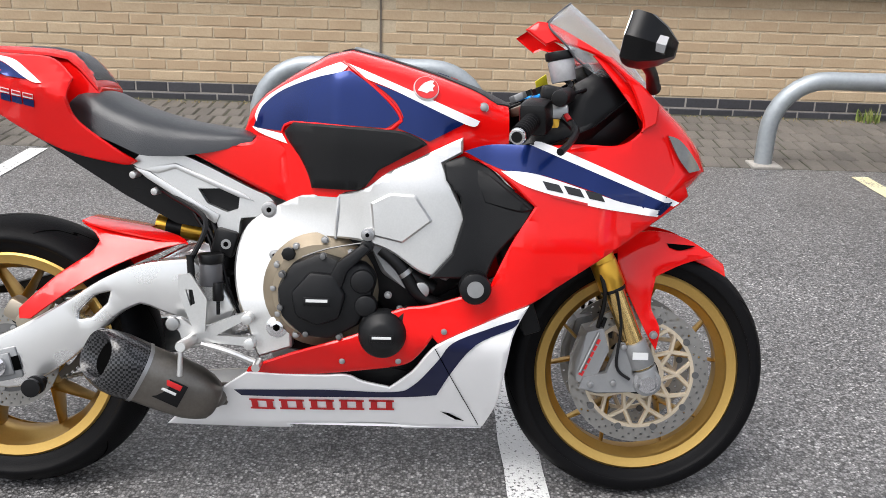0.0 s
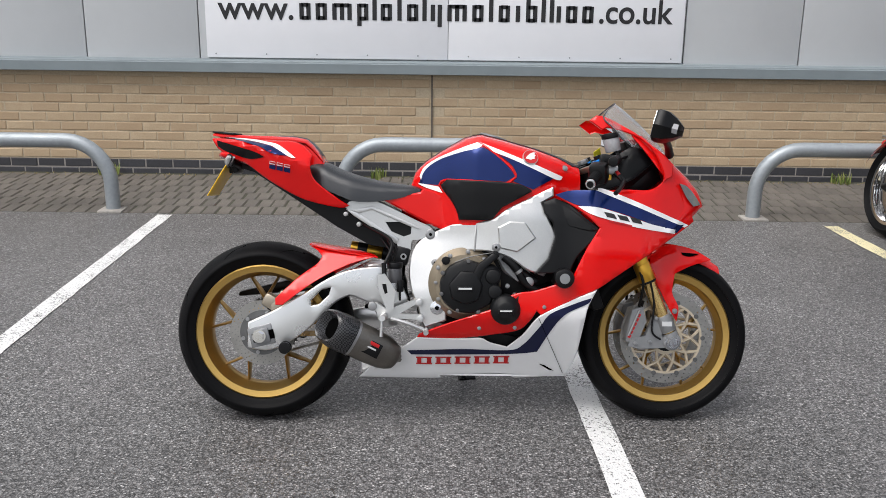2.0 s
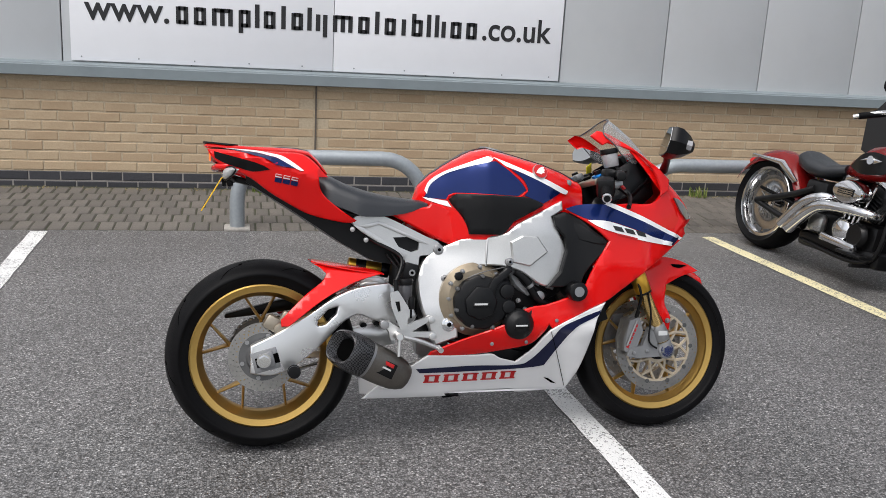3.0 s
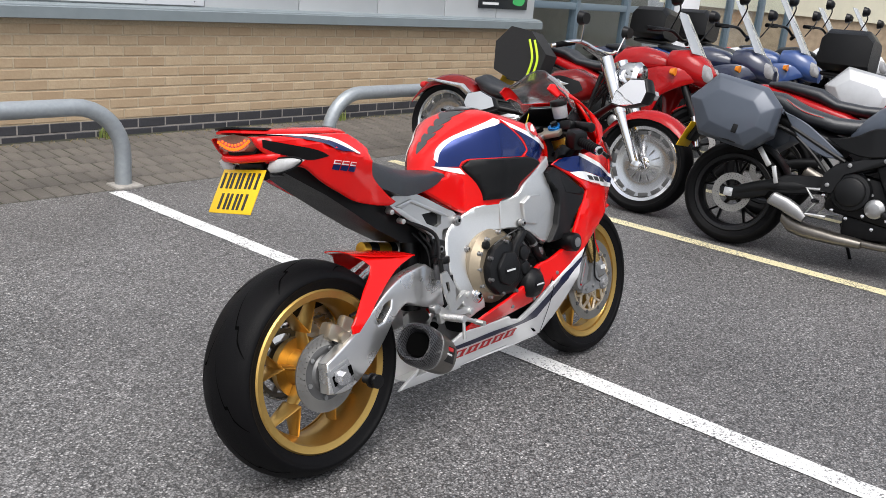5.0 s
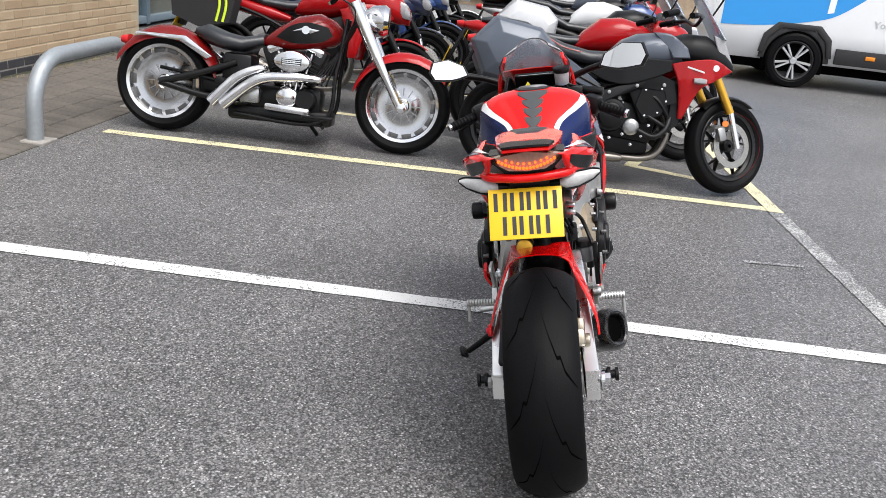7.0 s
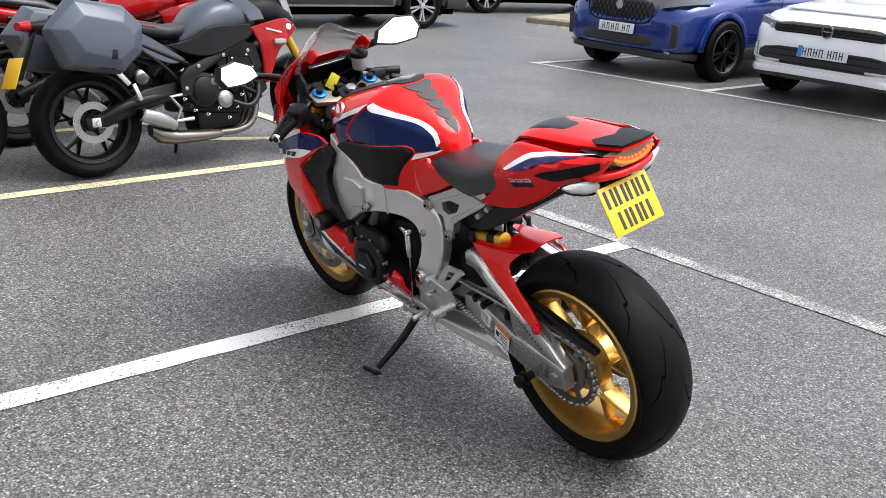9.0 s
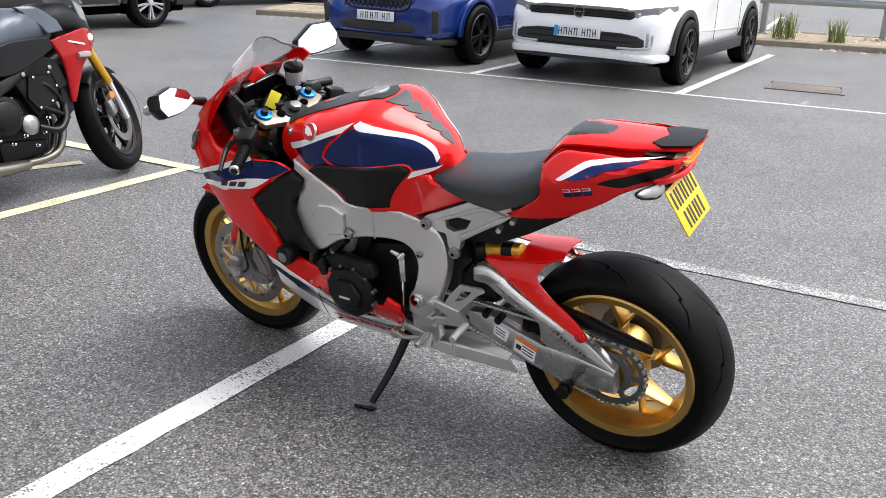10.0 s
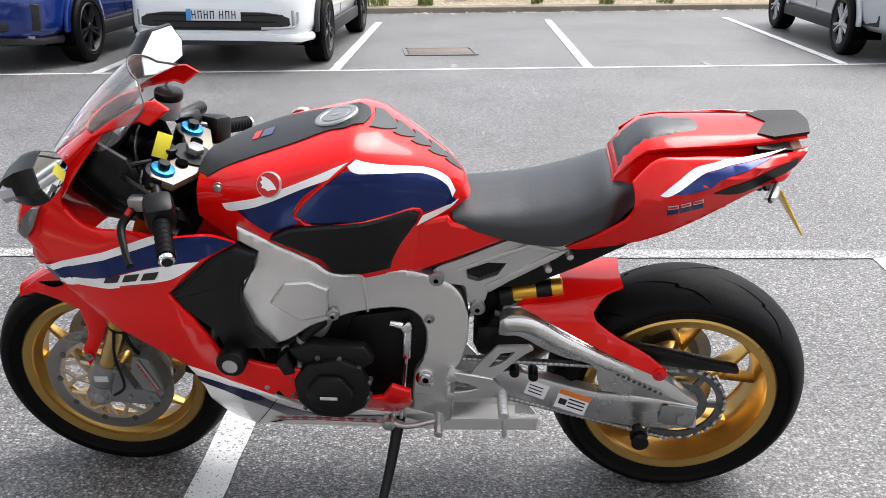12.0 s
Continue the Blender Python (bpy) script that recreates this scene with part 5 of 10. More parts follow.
# hugger
hug = part("rear_hugger", top_skin([(0.15, -0.058), (0.155, 0.0), (0.15, 0.058), (0.2, 0.078), (0.3, 0.088), (0.39, 0.085), (0.36, 0.05), (0.29, 0.035), (0.29, -0.02), (0.36, -0.05), (0.39, -0.085), (0.3, -0.088), (0.2, -0.078)], lambda x, y: ip(x, .13, .612, .2, .602, .39, .573) + 0.012 * (1 - (y / 0.09) ** 2), thick=0.004, n=2), M["red"], bike, "red rear hugger mudguard")
_hs = [(0.15, 0.61), (0.2, 0.602), (0.3, 0.588), (0.388, 0.575), (0.292, 0.548), (0.18, 0.492), (0.071, 0.412), (0.047, 0.412), (0.046, 0.434), (0.119, 0.504), (0.18, 0.549), (0.198, 0.575), (0.178, 0.595)]
_hl = [(0.15, 0.61), (0.2, 0.602), (0.3, 0.588), (0.388, 0.575), (0.333, 0.55), (0.214, 0.494), (0.076, 0.432), (0.05, 0.424), (0.04, 0.432), (0.052, 0.45), (0.098, 0.483), (0.162, 0.515), (0.207, 0.545), (0.216, 0.566), (0.19, 0.595)]
part("hugger_side", skin(cornered(_hs), lambda x, z: ip(z, .4, .157, .45, .154, .5, .132, .55, .1, .575, .088, .612, .058), side=-1, thick=0.004, crisp=0.002), M["red"], hug)
part("hugger_side", skin(cornered(_hl), lambda x, z: ip(z, .42, .152, .45, .147, .48, .136, .515, .12, .55, .104, .575, .09, .612, .06), side=1, thick=0.004, crisp=0.002), M["red"], hug)
part("hugger_boss", rod((0.06, 0.14, 0.436), (0.06, 0.154, 0.436), 0.017, bev=0.003), M["red"], hug)
part("chain_guard", prism([(0.2, 0.5), (0.05, 0.475), (-0.13, 0.43), (-0.132, 0.412), (0.0, 0.425), (0.18, 0.45)], 0.088, 0.116, bev=0.008), M["black"], bike, "black chain guard")
part("hugger_bolt", bolt((0.06, 0.15, 0.436), (0.06, 0.159, 0.436), 0.008), M["purple_red"], hug)
# rear caliper
_rc = join(box(0.075, 0.05, 0.05, (0.03, -0.09, 0.412), (0, 30, 0), bev=0.012), box(0.05, 0.03, 0.045, (0.07, -0.1, 0.43), (0, 30, 0), bev=0.01), rod((0.045, -0.11, 0.398), (0.045, -0.128, 0.398), 0.02, bev=0.003))
part("rear_caliper", _rc, M["champagne"], bike, "pale gold rear brake caliper")
part("caliper_bracket", join(box(0.1, 0.012, 0.03, (0.055, -0.105, 0.375), (0, 40, 0), bev=0.005), rod((0.09, -0.1, 0.45), (0.36, -0.1, 0.5), 0.005, seg=8)), M["black"], bike)
# shock
_sh = rod((0.4, 0.045, 0.58), (0.285, 0.045, 0.6), 0.024, bev=0.003)
shock = part("shock_absorber", _sh, M["fork_gold"], bike, "gold rear shock reservoir")
part("sleeve", rod((0.345, 0.045, 0.5895), (0.31, 0.045, 0.5955), 0.0247), M["black"], shock)
part("body", join(rod((0.46, 0.0, 0.64), (0.44, 0.0, 0.38), 0.032), rod((0.43, 0.05, 0.575), (0.4, 0.05, 0.58), 0.026, bev=0.004)), M["black"], shock)

# frame, subframe
def yframe(x, z):
    waist = 0.31 * ip(z, .45, 0, .65, 1) * ip(x, .55, 1, .8, 0)
    return ip(x, .49, .14, .6, .152, .68, .17, .8, .194, .92, .202, 1.0, .2) * (1 - waist) * ip(z, .33, 1.0, .72, 1.0, .83, 0.9)


frame_parts = panel("main_frame", O_FRAME, yframe, M["silver"], label="silver aluminium beam frame", thick=0.035, crisp=0.0045, step=0.02, n=6)
for sd, fp in zip(SIDES, frame_parts):
    part("cover_cap", skin(cornered(O_CAP, 20), lambda x, z: yframe(x, z), side=sd, thick=0.014, crisp=0.004, lift=0.012), M["silver"], fp)
    part("weld", tube([(0.728, sd * (yframe(.728, .69) - 0.002), 0.692), (0.724, sd * (yframe(.724, .65) + 0.003), 0.65), (0.722, sd * (yframe(.722, .6) - 0.002), 0.602)], 0.0035, 6), M["silver"], fp)
    for x, z, r, dy in ((0.597, 0.407, 0.024, 0.006), (0.792, 0.618, 0.014, 0.016), (0.588, 0.56, 0.012, 0.004), (0.575, 0.652, 0.013, -0.012)):
        y = yframe(x, z) + dy
        part("frame_bolt", join(bolt((x, sd * (y - 0.014), z), (x, sd * (y + 0.006), z), r * 0.62), rod((x, sd * (y - 0.014), z), (x, sd * y, z), r, seg=20, bev=0.002)), M["chrome"] if r > 0.02 else M["steel"], fp)
        part("socket", rod((x, sd * (y + 0.0055), z), (x, sd * (y + 0.0068), z), r * 0.34, seg=6), M["groove"], fp)
part("frame_foot", prism(cornered([(0.535, 0.37), (0.535, 0.285), (0.542, 0.268), (0.618, 0.262), (0.628, 0.29), (0.63, 0.37)]), 0.108, 0.146, bev=0.006), M["silver"], frame_parts[1])
for sd in SIDES:
    _bm = ring_plate(O_SUBFRAME, O_SUBHOLE, sd * 0.1, sd * 0.074)
    sub = part("subframe", _bm, M["silver"], bike, "silver cast subframe")
    part("infill", skin(cornered(O_SUBHOLE), lambda x, z: 0.083, side=sd, thick=0.003), M["black"], sub)
    part("rib", prism([(0.3, 0.735), (0.37, 0.75), (0.52, 0.685), (0.54, 0.672), (0.505, 0.68), (0.37, 0.738), (0.33, 0.726)], sd * 0.099, sd * 0.106, bev=0.002), M["silver"], sub)
    part("rib", prism([(0.28, 0.74), (0.31, 0.715), (0.41, 0.652), (0.455, 0.62), (0.465, 0.64), (0.42, 0.665), (0.315, 0.73)], sd * 0.099, sd * 0.106, bev=0.002), M["silver"], sub)
    part("hook", rod((0.285, sd * 0.085, 0.725), (0.28, sd * 0.112, 0.722), 0.009, 0.008, 12, bev=0.002), M["silver"], sub)
    part("hook", rod((0.33, sd * 0.085, 0.69), (0.325, sd * 0.112, 0.687), 0.009, 0.008, 12, bev=0.002), M["silver"], sub)
    for x, z in ((0.573, 0.655), (0.48, 0.578)):
        part("subframe_bolt", join(rod((x, sd * 0.094, z), (x, sd * 0.112, z), 0.018, bev=0.003), rod((x, sd * 0.112, z), (x, sd * 0.117, z), 0.011)), M["steel"], sub)
        part("socket", rod((x, sd * 0.1165, z), (x, sd * 0.118, z), 0.006, seg=6), M["groove"], sub)

# engine
eng = part("engine_block", box(0.44, 0.25, 0.24, (0.76, 0, 0.44), (0, 10, 0), bev=0.03), M["engine"], bike, "black motorcycle engine")
part("cylinder_head", box(0.2, 0.3, 0.26, (0.86, 0, 0.58), (0, -28, 0), bev=0.02), M["engine"], eng)
part("sump", box(0.3, 0.2, 0.14, (0.84, 0, 0.3), (0, 0, 0), bev=0.03), M["engine"], eng)
for sd in SIDES:
    if sd < 0:
        part("crankcase", moved(lathe([(0.0, 0), (0.118, 0), (0.124, 0.01), (0.124, 0.05), (0.1, 0.075), (0.0, 0.08)], 40), pose(0.69, sd * 0.1, 0.49) @ Matrix.Diagonal((1, sd, 1, 1))), M["bronze"], eng, "bronze crankcase cover")
    part("cam_cover", box(0.12, 0.04, 0.07, (0.9, sd * 0.15, 0.6), (0, -28, 0), bev=0.012), M["steel"], eng)
    part("hose", tube([(0.82, sd * 0.15, 0.6), (0.87, sd * 0.17, 0.54), (0.93, sd * 0.165, 0.5)], 0.016, 10), M["black"], eng)


def domed(r, d, y0):
    return [(0, y0 + d), (r * 0.45, y0 + d), (r * 0.6, y0 + d * 0.94), (r * 0.7, y0 + d * 0.84), (r * 0.9, y0 + d * 0.7), (r, y0 + d * 0.55), (r * 1.04, y0)]


_co = [(0.602, 0.5), (0.61, 0.44), (0.655, 0.398), (0.72, 0.392), (0.775, 0.425), (0.8, 0.475), (0.815, 0.53), (0.79, 0.56), (0.735, 0.565), (0.69, 0.578), (0.635, 0.555)]
_ci = [(0.635, 0.495), (0.645, 0.445), (0.69, 0.425), (0.735, 0.44), (0.75, 0.49), (0.725, 0.535), (0.675, 0.54)]
_cc = join(prism(_co, -0.207, -0.165, bev=0.016), prism(_ci, -0.222, -0.2, bev=0.009),
           prism([(0.7, 0.5), (0.73, 0.56), (0.785, 0.6), (0.8, 0.588), (0.752, 0.54), (0.735, 0.49)], -0.219, -0.19, bev=0.006),
           )
cl = part("clutch_cover", _cc, M["satin"], eng, "matt black crash guard cover")
for _p, _q, _r in (((0.783, -0.19, 0.52), (0.783, -0.217, 0.52), 0.026), ((0.79, -0.18, 0.468), (0.79, -0.213, 0.468), 0.024), ((0.79, -0.18, 0.592), (0.79, -0.205, 0.592), 0.014)):
    part("cover_boss", rod(_p, _q, _r, bev=_r * 0.3), M["satin"], cl)
for _x, _z in ((0.615, 0.53), (0.612, 0.46), (0.665, 0.405), (0.735, 0.4), (0.79, 0.435), (0.7, 0.57)):
    part("cover_bolt", bolt((_x, -0.195, _z), (_x, -0.211, _z), 0.006, 10), M["dark_steel"], cl)
part("badge", box(0.055, 0.003, 0.018, (0.69, -0.223, 0.478), bev=0.001), M["black"], cl)
part("badge_mark", box(0.045, 0.0015, 0.006, (0.69, -0.2252, 0.48)), M["label_grey"], cl)
_pc = join(moved(lathe(domed(0.05, 0.05, 0.0), 32), pose(0.826, -0.187, 0.409) @ Matrix.Diagonal((1, -1, 1, 1))), box(0.03, 0.022, 0.05, (0.868, -0.2, 0.444), (0, 45, 0), bev=0.008))
pc = part("pulse_cover", _pc, M["satin"], eng, "matt black crash guard cover")
part("badge", box(0.05, 0.003, 0.016, (0.826, -0.238, 0.406), bev=0.001), M["black"], pc)
part("badge_mark", box(0.04, 0.0015, 0.005, (0.826, -0.24, 0.408)), M["label_grey"], pc)
_go = [(0.672, 0.44), (0.685, 0.375), (0.74, 0.34), (0.805, 0.345), (0.845, 0.39), (0.85, 0.45), (0.815, 0.5), (0.74, 0.515), (0.69, 0.49)]
_gi = [(0.705, 0.43), (0.72, 0.385), (0.765, 0.37), (0.81, 0.39), (0.82, 0.435), (0.79, 0.475), (0.735, 0.475)]
_gc = join(prism(_go, 0.165, 0.2, bev=0.014), prism(_gi, 0.195, 0.217, bev=0.009), prism([(0.66, 0.5), (0.7, 0.47), (0.83, 0.49), (0.86, 0.53), (0.8, 0.55), (0.68, 0.54)], 0.15, 0.185, bev=0.01), prism([(0.84, 0.47), (0.87, 0.46), (0.885, 0.5), (0.86, 0.53)], 0.16, 0.195, bev=0.006))
gc = part("generator_cover", moved(_gc, pose(0.046, 0.022, -0.011)), M["satin"], eng, "matt black crash guard cover")
part("badge", box(0.04, 0.003, 0.008, (0.811, 0.2395, 0.409), bev=0.001), M["label_grey"], gc)
for x, z in ((0.6, 0.545), (0.602, 0.44), (0.64, 0.585), (0.7, 0.6), (0.592, 0.495), (0.64, 0.395), (0.755, 0.575), (0.86, 0.455), (0.835, 0.485)):
    part("case_bolt", bolt((x, -0.165, z), (x, -0.18, z), 0.006, 10), M["steel"], eng)
for _k in range(9):
    _a = math.radians(200 - 31 * _k)
    part("case_bolt", bolt((0.812 + 0.092 * math.cos(_a), 0.195, 0.419 + 0.086 * math.sin(_a)), (0.812 + 0.092 * math.cos(_a), 0.214, 0.419 + 0.086 * math.sin(_a)), 0.006, 10), M["dark_steel"], eng)
for sd in SIDES:
    part("cam_chain_cover", prism(cornered([(0.79, 0.6), (0.84, 0.625), (0.9, 0.59), (0.91, 0.53), (0.87, 0.5), (0.82, 0.53)]), sd * 0.13, sd * 0.168, bev=0.01), M["cast_grey"], eng)
    part("water_hose", tube([(0.82, sd * 0.18, 0.585), (0.86, sd * 0.185, 0.55), (0.9, sd * 0.18, 0.49), (0.96, sd * 0.17, 0.46)], 0.014, 10), M["black"], eng)
    part("hose_clip", rod((0.868, sd * 0.184, 0.54), (0.874, sd * 0.184, 0.532), 0.0155), M["steel"], eng)
    part("engine_mount", rod((0.905, sd * 0.12, 0.5), (0.905, sd * 0.19, 0.5), 0.018, bev=0.003), M["steel"], eng)
    part("pair_valve", join(rod((0.9, sd * 0.15, 0.605), (0.94, sd * 0.155, 0.58), 0.02, bev=0.004), box(0.03, 0.02, 0.05, (0.955, sd * 0.16, 0.545), (0, 20, 0), bev=0.006)), M["cast_grey"], eng)
part("oil_cap", rod((0.625, -0.17, 0.57), (0.625, -0.185, 0.57), 0.015, seg=8, bev=0.003), M["black"], eng)
part("cable", tube([(0.655, -0.185, 0.565), (0.71, -0.19, 0.585), (0.79, -0.19, 0.6)], 0.0018, 6), M["dark_steel"], eng)
part("quick_shifter", join(rod((0.637, 0.155, 0.55), (0.64, 0.155, 0.47), 0.011, bev=0.003), rod((0.64, 0.155, 0.47), (0.658, 0.16, 0.285), 0.0045, seg=8), rod((0.637, 0.155, 0.555), (0.675, 0.15, 0.562), 0.009, bev=0.002), rod((0.637, 0.14, 0.556), (0.637, 0.166, 0.556), 0.012, seg=12, bev=0.002)), M["chrome"], eng, "chrome gear linkage")
for sd in SIDES:
    for i in range(2):
        part("header_pipe", tube([(1.0, sd * (0.03 + 0.07 * i), 0.52), (1.05, sd * (0.03 + 0.06 * i), 0.4), (0.98, sd * (0.03 + 0.05 * i), 0.26), (0.8, sd * 0.04, 0.2)], 0.02, 12), M["titanium"], eng)
part("radiator", box(0.04, 0.34, 0.3, (1.1, 0, 0.55), (0, -18, 0), bev=0.006), M["engine"], bike, "black radiator")

# exhaust
_ax = (Vector((0.226, -0.213, 0.352)), Vector((0.457, -0.122, 0.228)))
_d = (_ax[1] - _ax[0])


def oval(c, d, a, b, n=28, squash=2.6):
    d = d.normalized()
    u = Vector((0, 1, 0))
    u = (u - d * u.dot(d)).normalized()
    w = d.cross(u)
    out = []
    for i in range(n):
        t = 2 * math.pi * i / n
        cx, sz = math.cos(t), math.sin(t)
        k = (abs(cx) ** squash + abs(sz) ** squash) ** (-1 / squash)
        out.append(c + u * a * k * cx + w * b * k * sz)
    return out


mu = part("silencer", loft([oval(_ax[0] + _d * f, _d, a, b) for f, a, b in ((0.3, 0.048, 0.058), (0.36, 0.052, 0.061), (0.62, 0.052, 0.061), (0.8, 0.05, 0.058), (0.9, 0.045, 0.051), (0.97, 0.038, 0.042), (1.0, 0.028, 0.031))]), M["titanium"], bike, "titanium silencer with carbon end cap")


def slant(f, a, b, k):
    """A ring of the end cap, cut back on its outer side."""
    c = _ax[0] + _d * f
    return [p - _d.normalized() * (p.y - c.y) * k for p in oval(c, _d, a, b)]


part("end_cap", loft([slant(*q) for q in ((0.345, 0.053, 0.063, 0), (0.2, 0.054, 0.065, 0.25), (0.09, 0.051, 0.062, 0.5), (0.03, 0.046, 0.056, 0.6), (0.01, 0.04, 0.05, 0.65), (0.03, 0.034, 0.043, 0.65), (0.16, 0.029, 0.037, 0.6), (0.3, 0.018, 0.025, 0.3))], cap=False), M["carbon"], mu, "black carbon end cap")
part("outlet", loft([slant(*q) for q in ((0.1, 0.027, 0.035, 0.6), (0.2, 0.023, 0.031, 0.4), (0.3, 0.01, 0.01, 0.2))]), M["groove"], mu)
part("clamp_band", loft([oval(_ax[0] + _d * f, _d, a, b) for f, a, b in ((0.345, 0.0545, 0.0635), (0.375, 0.0545, 0.0635))]), M["steel"], mu)
_bc = _ax[0] + _d * 0.62 + Vector((0, -0.0535, 0.005))
for _dx, _mt, _sz in ((0, M["black"], (0.085, 0.05)), (0.001, M["red_ink"], (0.08, 0.012)), (0.0015, M["label_grey"], (0.055, 0.006))):
    part("badge", box(_sz[0], 0.003, _sz[1], (_bc.x, _bc.y - _dx, _bc.z + (0.018 if _mt == M["red_ink"] else 0.0)), (0, 28, 11), bev=0.001), _mt, mu)
part("link_pipe", tube([_ax[0] + _d * 0.85, _ax[0] + _d * 0.95 + Vector((0, 0.015, 0)), (0.48, -0.06, 0.225), (0.7, -0.03, 0.2)], 0.026, 14), M["titanium"], mu)

# hoses and wiring behind the footrest
for _k, _y in enumerate((-0.09, -0.1, -0.11)):
    part("wiring", tube([(0.4 + 0.02 * _k, _y + 0.02, 0.64), (0.44 + 0.012 * _k, _y, 0.58), (0.45 + 0.014 * _k, _y, 0.5), (0.47 + 0.02 * _k, _y + 0.02, 0.4)], 0.004, 8), M["black"], bike)
part("connector_box", box(0.05, 0.03, 0.06, (0.475, -0.1, 0.58), (0, 15, 0), bev=0.008), M["black"], bike)
part("stop_switch", join(rod((0.47, -0.15, 0.46), (0.47, -0.15, 0.5), 0.012, seg=12, bev=0.002), rod((0.47, -0.15, 0.43), (0.47, -0.15, 0.46), 0.004, seg=8)), M["black"], bike)
# foot rests
for sd in SIDES:
    y = sd * 0.16
    fr = part("footrest_bracket", join(
        prism(cornered([(0.365, 0.425), (0.395, 0.425), (0.43, 0.4), (0.53, 0.44), (0.545, 0.43), (0.47, 0.388), (0.545, 0.385), (0.55, 0.365), (0.44, 0.37), (0.4, 0.36), (0.39, 0.39)] if sd < 0 else
                       [(0.55, 0.372), (0.545, 0.352), (0.44, 0.366), (0.415, 0.385), (0.44, 0.42), (0.49, 0.432), (0.53, 0.436), (0.542, 0.415), (0.5, 0.405), (0.47, 0.392), (0.5, 0.384)]), y - 0.008, y + 0.008, bev=0.003),
        rod((0.535, sd * 0.13, 0.425), (0.535, sd * 0.176, 0.425), 0.012, bev=0.002), rod((0.54, sd * 0.13, 0.37), (0.54, sd * 0.176, 0.37), 0.012, bev=0.002)), M["silver"], bike, "silver footrest bracket")
    if sd < 0:
        part("heel_guard", ring_plate([(0.395, 0.52), (0.42, 0.525), (0.455, 0.47), (0.45, 0.4), (0.43, 0.395), (0.4, 0.47)], [(0.41, 0.49), (0.425, 0.49), (0.43, 0.46), (0.42, 0.455)], y - 0.026, y - 0.019), M["silver"], fr)
        part("brake_reservoir", join(rod((0.452, -0.135, 0.49), (0.452, -0.135, 0.54), 0.025, bev=0.003)), M["smoke"], fr, "brake fluid reservoir")
        part("reservoir_cap", rod((0.452, -0.135, 0.54), (0.452, -0.135, 0.56), 0.028, bev=0.003), M["black"], fr)
        part("master_cylinder", join(rod((0.425, -0.17, 0.42), (0.415, -0.165, 0.56), 0.008), tube([(0.416, -0.16, 0.55), (0.44, -0.13, 0.63), (0.36, -0.1, 0.68), (0.33, -0.1, 0.7)], 0.006, 8)), M["black"], fr)
        part("roller", join(rod((0.378, -0.15, 0.412), (0.378, -0.176, 0.412), 0.015, bev=0.003)), M["steel"], fr)
        part("brake_pedal", join(tube([(0.44, -0.178, 0.372), (0.5, -0.178, 0.355), (0.56, -0.175, 0.33)], 0.007, 8), rod((0.56, -0.165, 0.332), (0.56, -0.205, 0.328), 0.009)), M["silver"], fr)
    else:
        part("heel_guard", ring_plate([(0.492, 0.43), (0.474, 0.462), (0.433, 0.513), (0.36, 0.518), (0.35, 0.508), (0.38, 0.485), (0.43, 0.43), (0.446, 0.416)], [(0.452, 0.452), (0.425, 0.494), (0.392, 0.5), (0.42, 0.468)], y - 0.004, y + 0.004), M["silver"], fr)
        part("gear_pedal", join(tube([(0.69, 0.15, 0.268), (0.64, 0.172, 0.272), (0.565, 0.178, 0.302)], [0.012, 0.008, 0.007], 10), rod((0.565, 0.165, 0.302), (0.565, 0.225, 0.296), 0.01, bev=0.002), rod((0.688, 0.13, 0.268), (0.688, 0.172, 0.268), 0.016, bev=0.003)), M["silver"], fr)
    part("foot_peg", join(tube([Vector((0.42, y, 0.378)).lerp(Vector((0.415, sd * 0.25, 0.382)), i / 20) for i in range(21)], [0.0125 if i % 2 else 0.0105 for i in range(21)], 12, smooth=False), rod((0.415, sd * 0.244, 0.382), (0.412, sd * 0.246, 0.32), 0.005, 0.006, 10)), M["silver"], fr)

# side stand
ss = part("side_stand", join(tube([(0.665, 0.11, 0.262), (0.685, 0.2, 0.16), (0.708, 0.3, 0.079)], [0.016, 0.013, 0.01], 12), box(0.07, 0.03, 0.012, (0.72, 0.318, 0.0715), (35, 0, 10), bev=0.005)), M["black"], bike, "black side stand, swung out")
part("stand_pivot", join(box(0.12, 0.02, 0.035, (0.61, 0.14, 0.28), (0, -18, 0), bev=0.008), rod((0.568, 0.14, 0.29), (0.568, 0.16, 0.25), 0.012)), M["silver"], ss)

# tank
_xs = [0.47, 0.485, 0.5, 0.51] + [0.518 + 0.0135 * i for i in range(42)] + [1.085]
_secs = []
for _x in _xs:
    _top, _bot = ZT(_x), 0.69 + ip(_x, .85, 0, 1.085, .12)
    _zz = [_bot + (_top - _bot) * (1 - (1 - k / 17) ** 2.6) for k in range(18)]
    _secs.append([Vector((_x, -yT(_x, z), z)) for z in _zz] + [Vector((_x, yT(_x, z), z)) for z in reversed(_zz[:-1])])
tank = part("fuel_tank", loft(_secs), M["red"], bike, "red, blue and white fuel tank")
TT = (tank, tank)
decal("blue_panel", O_TANK_BLUE, yT, M["blue"], TT, lift=0.0028)
decal("blue_panel", O_TANK_BLUE2, yT, M["blue"], TT, lift=0.0028)
decal("white_stripe", O_TANK_WHITE, yT, M["white"], TT, lift=0.0034)
decal("white_stripe", O_TANK_WHITE2, yT, M["white"], TT, lift=0.0034)
decal("white_stripe", O_TANK_WHITE_LOW, yT, M["white"], TT, lift=0.0034)
